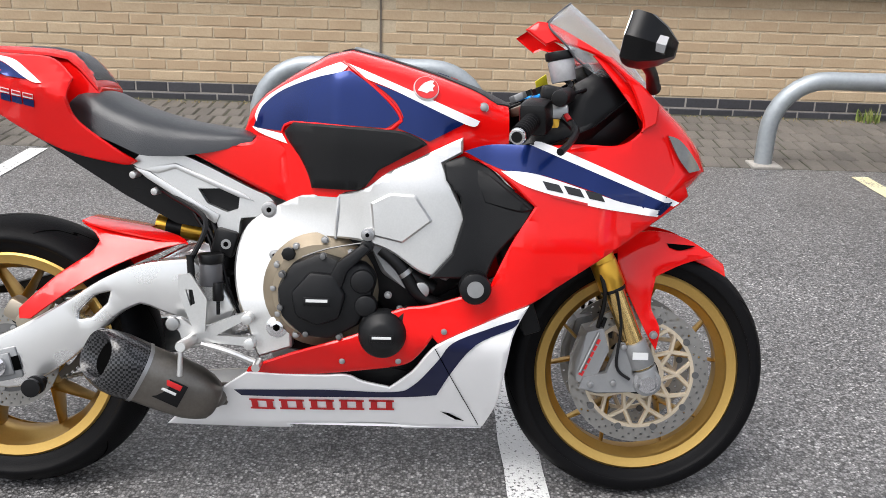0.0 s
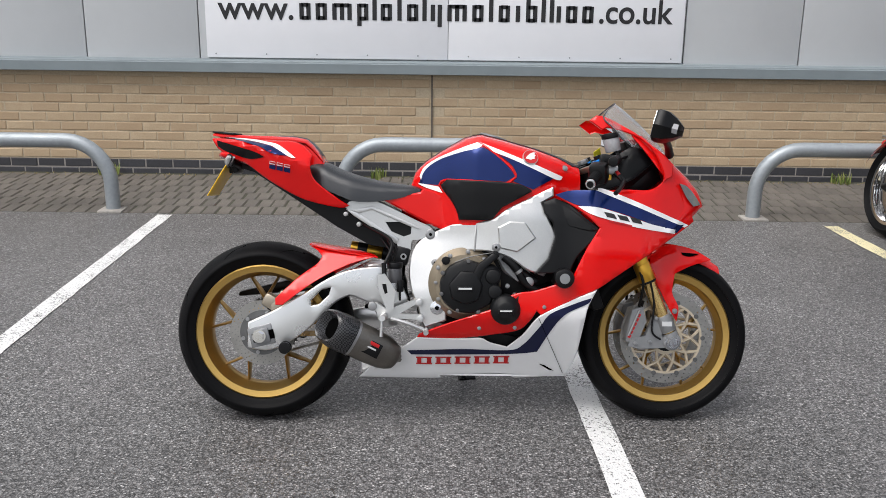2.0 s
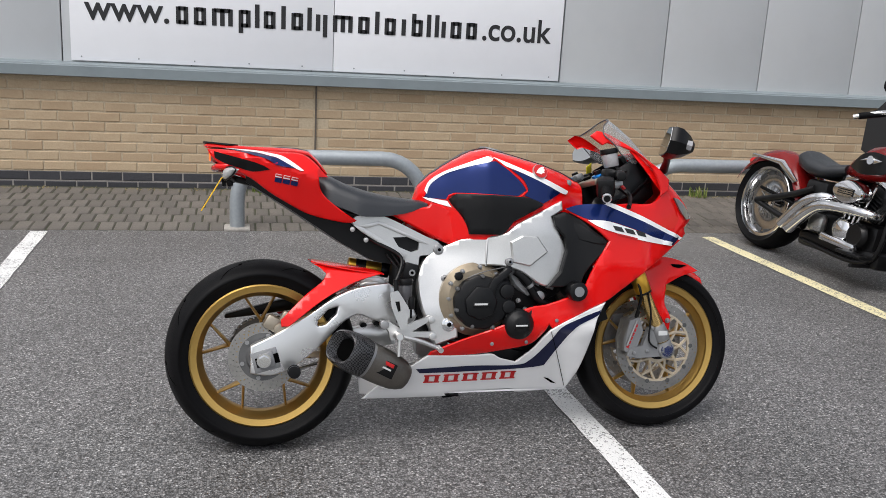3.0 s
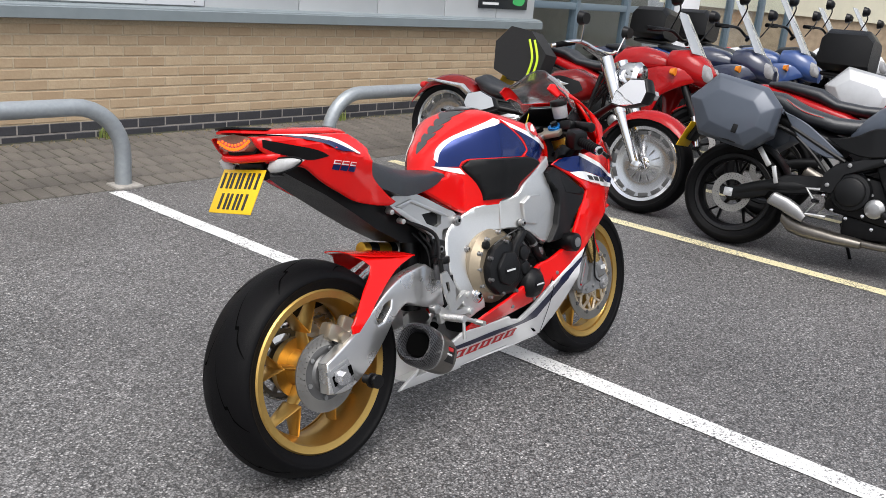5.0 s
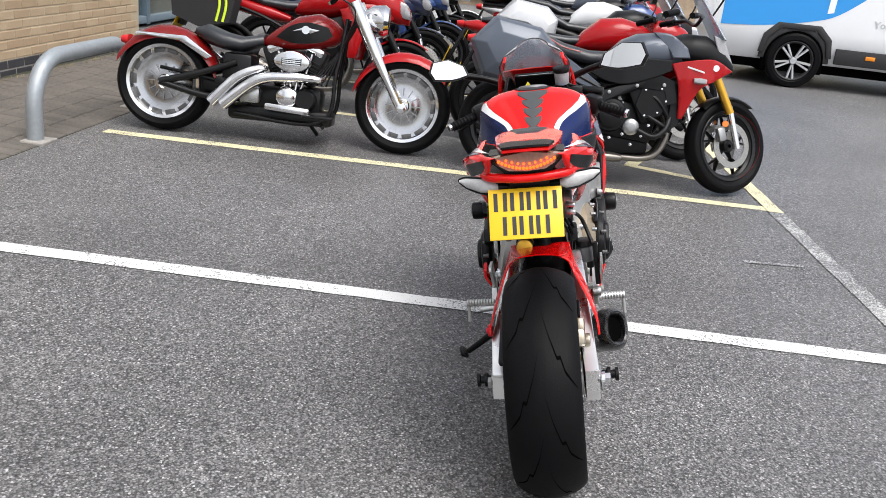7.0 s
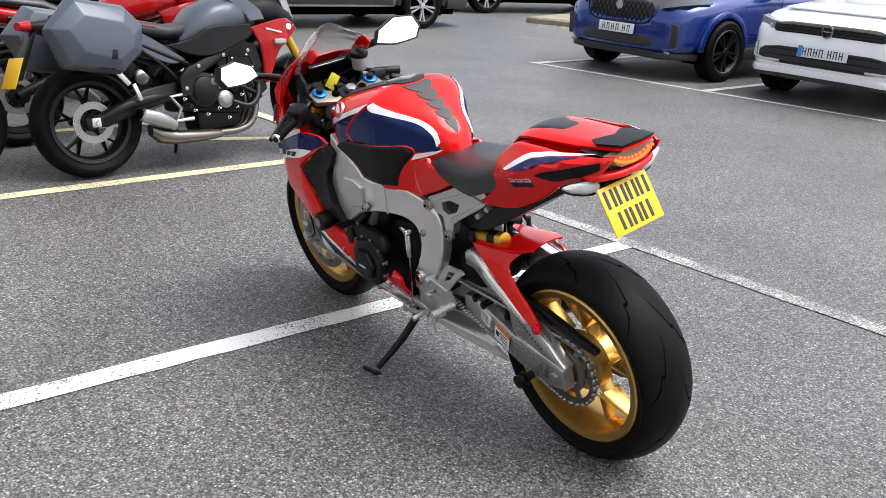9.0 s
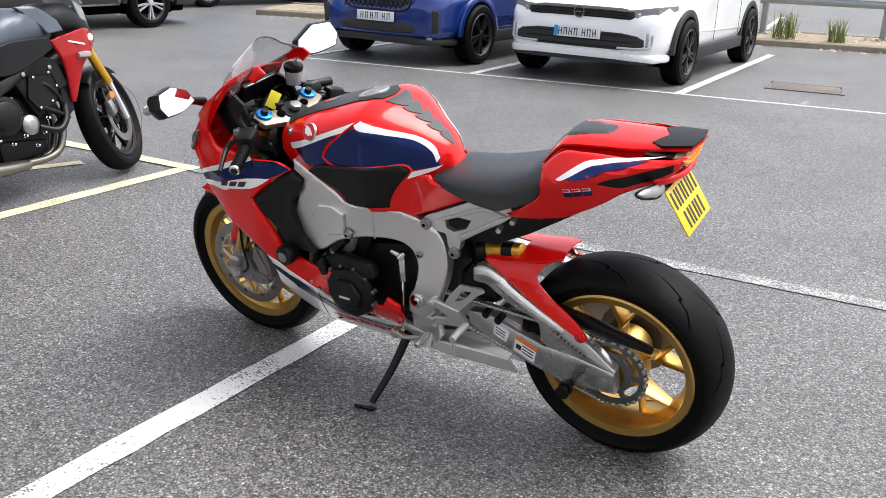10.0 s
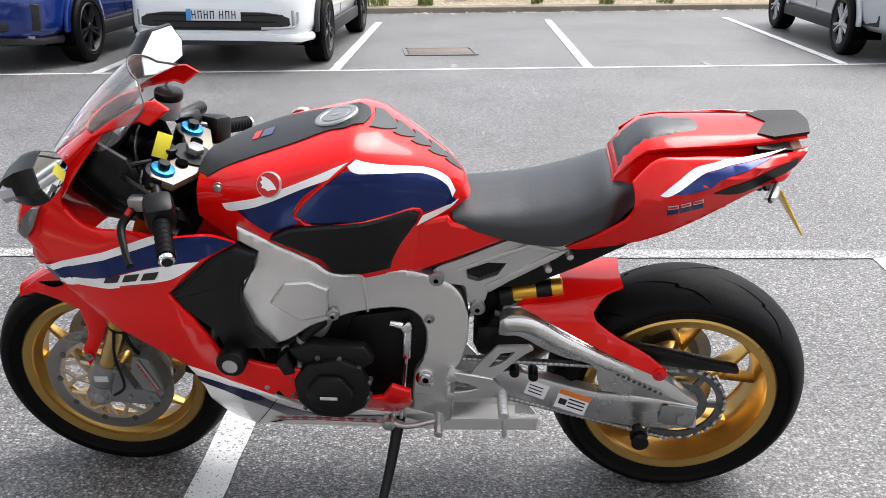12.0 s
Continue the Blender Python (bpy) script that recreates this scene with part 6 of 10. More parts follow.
panel("knee_pad", O_TANK_BLACK, lambda x, z: yT(x, z) + ip(x, .6, 0, .75, .003, .91, .01), M["satin"], tank, "matt black knee panel", thick=0.016, crisp=0.005, lift=0.011, lim=22)
panel("side_cover", O_SIDE_RED, lambda x, z: ip(x, .4, .112, .5, .108, .6, .104, .66, .125) + ip(z, .68, 0, .8, .006), M["red"], thick=0.01, crisp=0.006)
for sd in SIDES:
    _seam = [(0.735, 0.97), (0.765, 0.947), (0.83, 0.893), (0.856, 0.858), (0.848, 0.846), (0.822, 0.832), (0.72, 0.8385), (0.62, 0.8425), (0.6, 0.822)]
    part("red_seam", tube([(x, sd * (yT(x, z) + 0.003), z) for x, z in _seam], 0.0035, 6, 3), M["red"], tank)
    _by = yT(0.905, 0.918)
    _nn = Vector(((zT(0.895, _by) - zT(0.915, _by)) / 0.02, (zT(0.905, _by - 0.01) - zT(0.905, _by + 0.01)) / 0.02, 1.0)).normalized()
    _rm = Matrix.Translation((0.905, sd * _by, 0.918)) @ Matrix.Diagonal((1, sd, 1, 1)) @ Matrix.Translation(_nn * 0.003) @ Vector((0, 1, 0)).rotation_difference(_nn).to_matrix().to_4x4() @ Matrix.Diagonal((1, sd, 1, 1))
    part("badge", moved(lathe([(0, 0.004), (0.026, 0.004), (0.027, 0.001), (0.027, -0.004), (0, -0.004)], 32), _rm @ Matrix.Diagonal((1, sd, 1, 1))), M["silver"], tank, "round silver and red badge")
    part("badge_face", moved(lathe([(0, 0.0055), (0.0245, 0.0055), (0.0245, 0.002), (0, 0.002)], 32), _rm @ Matrix.Diagonal((1, sd, 1, 1))), M["red_ink"], tank)
    part("badge_wing", moved(prism([(-0.019, -0.008), (-0.012, 0.002), (-0.004, 0.01), (0.008, 0.016), (0.016, 0.016), (0.012, 0.009), (0.017, 0.005), (0.012, -0.001), (0.014, -0.007), (0.006, -0.008), (0.0, -0.013), (-0.008, -0.01)], 0.005, 0.007), _rm @ Matrix.Diagonal((1, sd, 1, 1))), M["white"], tank)
    part("tank_bolt", bolt((1.028, sd * (yT(1.028, .88) - 0.006), 0.885), (1.028, sd * (yT(1.028, .88) + 0.006), 0.885), 0.008), M["steel"], tank)
part("top_cover", top_skin([(0.715, 0.0), (0.725, 0.045), (0.76, 0.064), (0.8, 0.062), (0.86, 0.08), (0.94, 0.092), (1.06, 0.094), (1.09, 0.06), (1.09, -0.06), (1.06, -0.094), (0.94, -0.092), (0.86, -0.08), (0.8, -0.062), (0.76, -0.064), (0.725, -0.045)], zT, lift=0.003, thick=0.005), M["weave"], tank, "matt black tank top cover")
part("filler_cap", moved(join(lathe([(0, 0.006), (0.034, 0.006), (0.036, 0.009), (0.046, 0.009), (0.049, 0.004), (0.049, -0.014), (0, -0.014)], 40, "Z"), box(0.02, 0.012, 0.004, (0, 0, 0.009), bev=0.001)), pose(0.79, 0, ZT(0.79) + 0.002, 0, 15, 0) @ Matrix.Diagonal((1, 1, 0.55, 1))), M["steel"], tank, "round silver filler cap")
part("cap_face", moved(lathe([(0, 0.0075), (0.03, 0.0075), (0.031, 0.006)], 32, "Z"), pose(0.79, 0, ZT(0.79) + 0.0025, 0, 15, 0) @ Matrix.Diagonal((1, 1, 0.6, 1))), M["cast_grey"], tank)
for _x0, _x1, _w in ((0.662, 0.705, 0.05), (0.625, 0.657, 0.034), (0.59, 0.62, 0.03), (0.553, 0.585, 0.026), (0.524, 0.548, 0.018)):
    _m = (_x0 + _x1) / 2
    part("tank_pad", top_skin([(_x1, 0.0), (_x1 + 0.008, _w), (_m + 0.008, _w * 0.95), (_x0 + 0.006, _w * 0.5), (_x0 - 0.008, 0), (_x0 + 0.006, -_w * 0.5), (_m + 0.008, -_w * 0.95), (_x1 + 0.008, -_w)], zT, lift=0.0025, thick=0.003, n=2, step=0.012), M["pad_grey"], tank, "grey carbon-look tank pad")
part("hrc_mark", top_skin([(0.93, -0.02), (0.93, 0.02), (0.955, 0.02), (0.955, -0.02)], zT, lift=0.0045, thick=0.001, n=1), M["blue"], tank)
part("hrc_mark", top_skin([(0.96, -0.02), (0.96, 0.02), (0.975, 0.02), (0.975, -0.02)], zT, lift=0.0045, thick=0.001, n=1), M["red_ink"], tank)

# seat
def seat_y(x, z):
    return ip(x, .14, .085, .2, .125, .3, .14, .42, .125, .5, .112, .535, .1)


_st = [(0.14, 0.885, 0.86), (0.16, 0.906, 0.84), (0.2, 0.9, 0.81), (0.25, 0.875, 0.79), (0.31, 0.855, 0.765), (0.38, 0.838, 0.765), (0.45, 0.828, 0.775), (0.51, 0.822, 0.79), (0.535, 0.812, 0.8)]
_secs = []
for _x, _t, _b in [(ip(i / 24, 0, 0.14, 1, 0.535), ip(ip(i / 24, 0, 0.14, 1, 0.535), *[u for a in _st for u in (a[0], a[1])]), ip(ip(i / 24, 0, 0.14, 1, 0.535), *[u for a in _st for u in (a[0], a[2])])) for i in range(25)]:
    _w = seat_y(_x, 0)
    _n = 20
    _ring = []
    for _i in range(_n + 1):
        _a = math.pi * _i / _n
        _c, _s = math.cos(_a), math.sin(_a)
        _ring.append(Vector((_x + 0.015 * (1 - abs(_c)), -_w * (abs(_c) ** 0.7) * (1 if _c > 0 else -1), _b + (_t - _b) * _s ** 0.45 if _s > 1e-6 else _b)))
    _secs.append(_ring)
part("seat", loft(_secs), M["seat"], bike, "black rider seat")

# tail
_tr = [(-0.182, 0.979), (-0.09, 0.974), (0.06, 0.97), (0.124, 0.962), (0.17, 0.922), (0.165, 0.886), (0.18, 0.837), (0.245, 0.783), (0.294, 0.752), (0.26, 0.744), (0.143, 0.77), (0.057, 0.814), (0.006, 0.846), (-0.048, 0.886), (-0.1, 0.908), (-0.14, 0.928), (-0.165, 0.95)]
tails = panel("tail_cowl", _tr, yS, M["red"], label="red tail cowl", thick=0.006, crisp=0.004, step=0.016)
def deck_z(x, y):
    return 0.986 + ip(x, -.19, .018, -.1, .011, -.05, .007, .03, .006, .1, .003, .14, -.004, .165, -.025, .2, -.068) - 0.9 * y * y


_tl = part("tail_top", top_skin([(-0.185, -0.055), (-0.195, 0.0), (-0.185, 0.055), (-0.09, 0.072), (0.06, 0.086), (0.14, 0.086), (0.2, 0.08), (0.2, -0.08), (0.14, -0.086), (0.06, -0.088), (-0.09, -0.072)], deck_z, thick=0.006, pillow=0.006, pr=0.01), M["red"], bike, "red tail top with dark pads")
part("seat_pad", top_skin([(0.192, -0.062), (0.192, 0.062), (0.15, 0.058), (0.1, 0.05), (0.035, 0.03), (0.024, 0.018), (0.024, -0.018), (0.035, -0.03), (0.1, -0.05), (0.15, -0.058)], lambda x, y: deck_z(x, y) + 0.003, thick=0.012, n=2, pillow=0.004, pr=0.006), M["seat"], _tl)
part("rear_grip_pad", top_skin([(-0.187, -0.056), (-0.196, 0), (-0.187, 0.056), (-0.115, 0.068), (-0.085, 0.05), (-0.112, 0.0), (-0.085, -0.05), (-0.115, -0.068)], lambda x, y: deck_z(x, y) + 0.003, thick=0.005, n=2), M["satin"], _tl)
part("seat_hump", loft([[Vector((x, y, z)) for y, z in ((-w, b), (-w * 0.95, t - 0.012), (-w * 0.7, t), (w * 0.7, t), (w * 0.95, t - 0.012), (w, b))] for x, w, b, t in ((0.203, 0.082, 0.86, 0.905), (0.165, 0.085, 0.86, 0.948), (0.14, 0.085, 0.86, 0.968), (-0.1, 0.06, 0.93, 0.98), (-0.17, 0.05, 0.95, 0.978))]), M["red"], _tl)
decal("black_insert", [(0.012, 0.912), (-0.02, 0.929), (-0.09, 0.95), (-0.16, 0.97), (-0.158, 0.95), (-0.13, 0.934), (-0.09, 0.92), (-0.04, 0.906)], yS, M["black"], tails, "black tail insert", lift=0.001)
decal("white_stripe", [(0.118, 0.91), (0.085, 0.936), (0.052, 0.957), (0.015, 0.966), (-0.03, 0.974), (-0.135, 0.982), (-0.035, 0.968), (0.012, 0.957), (0.04, 0.948), (0.098, 0.913)], yS, M["white"], tails, lift=0.001)
decal("blue_flash", [(0.092, 0.916), (0.04, 0.947), (0.012, 0.956), (-0.035, 0.967), (-0.105, 0.976), (-0.04, 0.958), (0.002, 0.945), (0.035, 0.926)], yS, M["blue"], tails, lift=0.0008)
for _k in range(3):
    _x = 0.03 + _k * 0.025
    decal("mark_bar", [(_x, 0.9 - _k * 0.005), (_x + 0.02, 0.896 - _k * 0.005), (_x + 0.018, 0.886 - _k * 0.005), (_x - 0.002, 0.89 - _k * 0.005)], yS, M["white"], tails, n=1, lift=0.0015)
    decal("mark_bar", [(_x + 0.002, 0.898 - _k * 0.005), (_x + 0.02, 0.894 - _k * 0.005), (_x + 0.018, 0.889 - _k * 0.005), (_x, 0.893 - _k * 0.005)], yS, M["red_ink"], tails, n=1, lift=0.003)
    decal("mark_bar", [(_x - 0.002, 0.888 - _k * 0.005), (_x + 0.02, 0.884 - _k * 0.005), (_x + 0.017, 0.87 - _k * 0.005), (_x - 0.004, 0.875 - _k * 0.005)], yS, M["blue"], tails, n=1, lift=0.002)
part("undertail", loft([[Vector((x, y, z)) for y, z in ((-w, t), (-w * 0.9, b), (w * 0.9, b), (w, t))] for x, w, t, b in ((-0.06, 0.06, 0.9, 0.875), (0.06, 0.085, 0.86, 0.8), (0.16, 0.085, 0.82, 0.735), (0.25, 0.075, 0.78, 0.675), (0.36, 0.07, 0.76, 0.615), (0.45, 0.065, 0.7, 0.6), (0.5, 0.06, 0.66, 0.62))]), M["black"], bike, "black undertail tray")
# tail light
lt = part("tail_light", loft([[Vector((x, y, z)) for y, z in ((-w, 0.977), (-w * 0.9, 0.956), (-w * 0.6, b), (0, b - 0.003), (w * 0.6, b), (w * 0.9, 0.956), (w, 0.977), (0, 0.987))] for x, w, b in ((-0.1, 0.085, 0.941), (-0.15, 0.085, 0.939), (-0.172, 0.072, 0.943))]), M["tail_lens"], bike, "lit red LED tail light in black surround")
part("surround", loft([[Vector((x, y, z)) for y, z in ((-w, 0.979), (-w * 0.96, 0.961), (-w * 0.62, b), (0, b - 0.004), (w * 0.62, b), (w * 0.96, 0.961), (w, 0.979), (0, 0.983))] for x, w, b in ((-0.08, 0.09, 0.925), (-0.12, 0.092, 0.928), (-0.15, 0.089, 0.932))]), M["black"], lt)
part("tail_lip", tube([(-0.112, -0.108, 0.923), (-0.14, -0.09, 0.923), (-0.158, -0.04, 0.921), (-0.16, 0, 0.92), (-0.158, 0.04, 0.921), (-0.14, 0.09, 0.923), (-0.112, 0.108, 0.923)], [0.012, 0.012, 0.011, 0.011, 0.011, 0.012, 0.012], 10), M["red"], lt, "red lip below the light")
for _k in range(17):
    _q = (_k - 8) / 8
    part("led", rod((-0.171, _q * 0.066, 0.9475 + 0.02 * _q * _q), (-0.1755, _q * 0.066, 0.9475 + 0.02 * _q * _q), 0.0036, seg=8), M["led"], lt)
    if _k % 2:
        part("led", rod((-0.171, _q * 0.055, 0.958 + 0.014 * _q * _q), (-0.1745, _q * 0.055, 0.958 + 0.014 * _q * _q), 0.003, seg=8), M["led"], lt)
for sd in SIDES:
    ind = part("indicator", loft([[Vector((x + 0.012 * math.cos(t), sd * d, z0 + h * math.sin(t))) for t in (2 * math.pi * i / 12 for i in range(12))] for x, d, z0, h in ((-0.118, 0.075, 0.893, 0.008), (-0.125, 0.09, 0.896, 0.017), (-0.12, 0.12, 0.9, 0.018), (-0.105, 0.155, 0.906, 0.012), (-0.095, 0.172, 0.91, 0.003))]), M["clear_lens"], bike, "clear indicator with black stalk")
    part("bezel", tube([(-0.118, sd * 0.074, 0.893), (-0.126, sd * 0.09, 0.914), (-0.12, sd * 0.12, 0.919), (-0.104, sd * 0.155, 0.919), (-0.094, sd * 0.174, 0.91), (-0.104, sd * 0.155, 0.893), (-0.12, sd * 0.12, 0.881), (-0.126, sd * 0.09, 0.878), (-0.118, sd * 0.075, 0.892)], 0.0028, 6), M["black"], ind)
    part("stalk", rod((-0.1, sd * 0.03, 0.885), (-0.115, sd * 0.085, 0.893), 0.011), M["black"], ind)
part("plate_bracket", join(box(0.02, 0.1, 0.05, (-0.115, 0, 0.885), (0, -15, 0), bev=0.006), box(0.1, 0.07, 0.02, (-0.07, 0, 0.88), (0, 15, 0), bev=0.005), box(0.012, 0.06, 0.03, (-0.13, 0, 0.875), bev=0.003)), M["black"], bike, "black plate bracket")
PL = pose(-0.17, 0.011, 0.836, 0, 31, 0) @ pose(0, 0, 0, 0, 0, 1.5)
plate = part("number_plate", moved(box(0.004, 0.178, 0.127, bev=0.0015), PL), M["plate_yellow"], bike, "yellow number plate with black bars")
for _r, (_n, _z) in enumerate(((4, 0.03), (3, -0.03))):
    for _k in range(_n):
        _y = (_n - 1) / 2 * 0.04 - _k * 0.04
        for _o in (-0.0115, 0.0115):
            part("plate_bar", moved(box(0.001, 0.0098, 0.046, (-0.0025, _y + _o, _z)), PL), M["black_ink"], plate)

# fairing
fair = [panel("side_fairing", o, yF, M["red"], label="red side fairing with blue and white stripes", sides=(sd,), thick=0.008, crisp=0.004, step=0.028)[0] for sd, o in zip(SIDES, (O_RED, O_RED_LEFT))]
decal("blue_stripe", O_FBLUE, yN, M["blue"], fair)
decal("white_stripe", O_FWLOW, yN, M["white"], fair, lift=0.002)
decal("white_stripe", O_FWUP, yN, M["white"], fair, lift=0.002)
for _k in range(3):
    _x, _z = 1.145 + _k * 0.044, 0.7365 - _k * 0.0085
    decal("mark_bar", [(_x, _z + 0.004), (_x + 0.034, _z - 0.003), (_x + 0.044, _z - 0.02), (_x + 0.01, _z - 0.013)], yF, M["black_ink"], fair, n=1, lift=0.0032)
decal("mark_bar", [(1.16, 0.714), (1.24, 0.697), (1.24, 0.692), (1.162, 0.709)], yF, M["red_ink"], fair, n=1, lift=0.0032)
panel("air_duct", O_DUCT, lambda x, z: yF(x, z) + ip(x, .94, 0.004, .99, 0.002, 1.02, -0.004, 1.12, -0.008), M["satin"], label="matt black side duct", thick=0.03, crisp=0.004, lim=20)
for sd in SIDES:
    part("duct_fin", skin(cornered([(1.0, 0.765), (1.04, 0.75), (1.125, 0.68), (1.1, 0.675), (1.03, 0.69)]), lambda x, z: yF(x, z) - 0.003, side=sd, thick=0.01, crisp=0.004), M["satin"], bike)
belly = [panel("belly_pan", o, yF, M["white"], label="white belly pan with navy stripe", sides=(sd,), thick=0.008, crisp=0.004, step=0.028)[0] for sd, o in zip(SIDES, (O_BELLY, O_BELLY_LEFT))]
for sd, o, b in zip(SIDES, (O_NAVY, O_NAVY_LEFT), belly):
    decal("navy_stripe", o, yF, M["navy"], [b], sides=(sd,))
decal("seam", [(0.936, 0.383), (0.9378, 0.383), (1.0428, 0.168), (1.041, 0.168)], yF, M["groove"], belly, n=1, lift=0.003)
for sd, b, _x0 in zip(SIDES, belly, (0.526, 0.69)):
    for _k in range(5):
        _x, _z = _x0 + _k * 0.067 * (1 if sd < 0 else 0.86), 0.199 + _k * 0.0014
        for _u, _v, _p, _q in ((0.004, 0.0, 0.018, 0.03), (0.038, 0.0, 0.052, 0.03), (0.0, 0.0, 0.056, 0.005), (0.0, 0.025, 0.056, 0.03)):
            decal("mark_bar", [(_x + _u, _z + _v), (_x + _p, _z + _v), (_x + _p, _z + _q), (_x + _u, _z + _q)], yF, M["red_ink"], [b], sides=(sd,), n=1, lift=0.003 + 0.0002 * (_q > 0.029))
decal("vent", [(0.955, 0.205), (0.975, 0.2), (1.01, 0.178), (0.99, 0.182)], yF, M["groove"], belly, n=1, lift=0.0026)
part("belly_floor", top_skin([(0.38, -0.045), (0.38, 0.045), (0.6, 0.052), (1.0, 0.055), (1.05, 0.045), (1.05, -0.045), (1.0, -0.055), (0.6, -0.052)], lambda x, y: 0.16, thick=0.006), M["white"], bike)
for sd, f in zip(SIDES, fair):
    for x, z, mt in ((0.955, 0.42, "steel"), (0.86, 0.345, "steel"), (0.74, 0.342, "steel"), (1.385, 0.905, "steel"), (1.335, 0.95, "steel")):
        y = yF(x, z)
        part("fairing_screw", rod((x, sd * (y - 0.003), z), (x, sd * (y + 0.004), z), 0.0065, seg=12, bev=0.001), M[mt], f)
    part("crash_bung", join(moved(lathe([(0, 0.05), (0.02, 0.05), (0.031, 0.046), (0.033, 0.04), (0.033, 0.012), (0.03, 0.0), (0.026, -0.06), (0, -0.06)], 28), pose(1.015, sd * 0.22, 0.52) @ Matrix.Diagonal((1, sd, 1, 1)))), M["black"], f, "black nylon crash protector")
    part("bung_badge", moved(lathe([(0, 0.052), (0.017, 0.052), (0.017, 0.049)], 24), pose(1.015, sd * 0.22, 0.52) @ Matrix.Diagonal((1, sd, 1, 1))), M["steel"], f)
# nose: from rim to rim
_secs = []
for _z in [0.66 + 0.02 * i for i in range(18)]:
    _xf = ip(_z, .64, 1.40, .7, 1.475, .76, 1.535, .81, 1.517, .86, 1.475, .91, 1.42, .95, 1.375, 1.0, 1.315)
    _xb = _xf - ip(_z, .64, .08, .76, .12, .86, .11, 1.0, .06)
    _w = yF(_xb, _z) - 0.007
    _secs.append([Vector((_xb + (_xf - _xb) * math.cos(t) ** 0.8 if math.cos(t) > 0 else _xb, _w * math.sin(t), _z)) for t in (radians(-90 + 10 * i) for i in range(19))])
_bm = loft(_secs, cap=False, closed=False)
bmesh.ops.solidify(_bm, geom=_bm.faces[:], thickness=0.004)
nose = part("nose_cowl", _bm, M["red"], bike, "red nose cowl")
for sd in SIDES:
    part("headlight", skin(cornered(O_HEAD), lambda x, z: yN(x, z) + 0.003, side=sd, thick=0.012, step=0.012), M["head_lens"], nose, "smoky headlight lens")
    _rail = [(1.112, 1.05), (1.138, 1.068), (1.174, 1.06), (1.264, 1.01), (1.32, 0.966), (1.358, 0.938), (1.395, 0.9), (1.39, 0.86), (1.357, 0.841), (1.36, 0.867), (1.332, 0.937), (1.289, 0.983), (1.24, 1.008), (1.174, 1.026), (1.155, 1.018)]
    part("cowl_rail", skin(cornered(_rail), lambda x, z: ip(x, 1.1, .135, 1.2, .14, 1.3, .15, 1.4, .15) * ip(z, .84, 1.08, .95, 1.0, 1.07, 0.8), side=sd, thick=0.006, crisp=0.004), M["red"], nose)
# screen
_secs = []
for _f in [i / 12 for i in range(13)]:
    _x, _z = 1.42 - 0.2 * _f, 0.925 + 0.195 * _f + 0.012 * math.sin(math.pi * _f)
    _w = ip(_f, 0, .085, .3, .125, .6, .135, .85, .11, 1, .06)
    _bk = ip(_f, 0, .05, .4, .1, .8, .09, 1, .03)
    _secs.append([Vector((_x - _bk * (1 - math.cos(t)) * 1.4, _w * math.sin(t), _z - 0.035 * (1 - math.cos(t)))) for t in (radians(-80 + 10 * i) for i in range(17))])
_bm = loft(_secs, cap=False, closed=False)
bmesh.ops.solidify(_bm, geom=_bm.faces[:], thickness=0.003)
scr = part("windscreen", _bm, M["clear"], bike, "clear double-bubble windscreen")
part("screen_rim", tube([s[0] for s in _secs[4:]] + [p for p in _secs[-1][1:-1]] + [s[-1] for s in reversed(_secs[4:])], 0.0022, 6, 2), M["smoke"], scr)
# mirrors
for sd in SIDES:
    mi = part("mirror_arm", tube([(1.385, sd * 0.13, 0.935), (1.36, sd * 0.2, 0.965), (1.32, sd * 0.28, 0.99)], [0.016, 0.012, 0.015], 12), M["black"], bike, "black mirror with clear indicator")
    c = Vector((1.285, -0.345, 1.015)) if sd < 0 else Vector((1.268, 0.34, 1.022))
    n = Vector((-1, 0.32 if sd < 0 else -0.17, 0.27)).normalized()
    u = Vector((0, 0, 1)).cross(n).normalized() * -sd
    v = n.cross(u) * (-sd)
    if v.z < 0:
        v = -v
    shape = [(-0.09, -0.03), (-0.02, -0.043), (0.06, -0.035), (0.078, 0.0), (0.06, 0.042), (-0.01, 0.048), (-0.075, 0.012)]
    ring = [p * (1.1 if sd < 0 else 0.9) for p in spline([(a, b, 0) for a, b in cornered(shape, 20)], 4, True)]
    part("housing", loft([[c - n * d + u * p.x * k + v * p.y * k for p in ring] for d, k in ((-0.004, 0.98), (0.006, 1.05), (0.03, 1.02), (0.06, 0.72), (0.085, 0.3))]), M["black"], mi)
    _gb = loft([[c + n * d + u * p.x * 0.93 + v * p.y * 0.93 for p in ring] for d in (0.0045, 0.0055)])
    part("mirror_glass", _gb, M["mirror"], mi)
    part("side_indicator", loft([[c - n * d + u * (0.03 + p.x * 0.45) + v * (p.y * 0.35) for p in ring] for d in (0.03, 0.062, 0.07)]), M["lens"], mi)
# cockpit
for sd in SIDES:
    part("inner_panel", skin(cornered([(1.1, 0.79), (1.3, 0.795), (1.37, 0.85), (1.345, 0.93), (1.28, 0.975), (1.22, 0.94), (1.2, 0.87), (1.12, 0.83)]), lambda x, z: ip(x, 1.1, .15, 1.25, .13, 1.37, .1), side=sd, thick=0.01, pillow=0.015), M["black"], bike)
    part("air_hose", tube([(1.3, sd * 0.07, 0.9), (1.24, sd * 0.11, 0.84), (1.16, sd * 0.1, 0.8)], 0.025, 12), M["satin"], bike)
    part("relay_box", box(0.06, 0.05, 0.05, (1.25, sd * 0.08, 0.87), (0, 20, 10), bev=0.008), M["black"], bike)
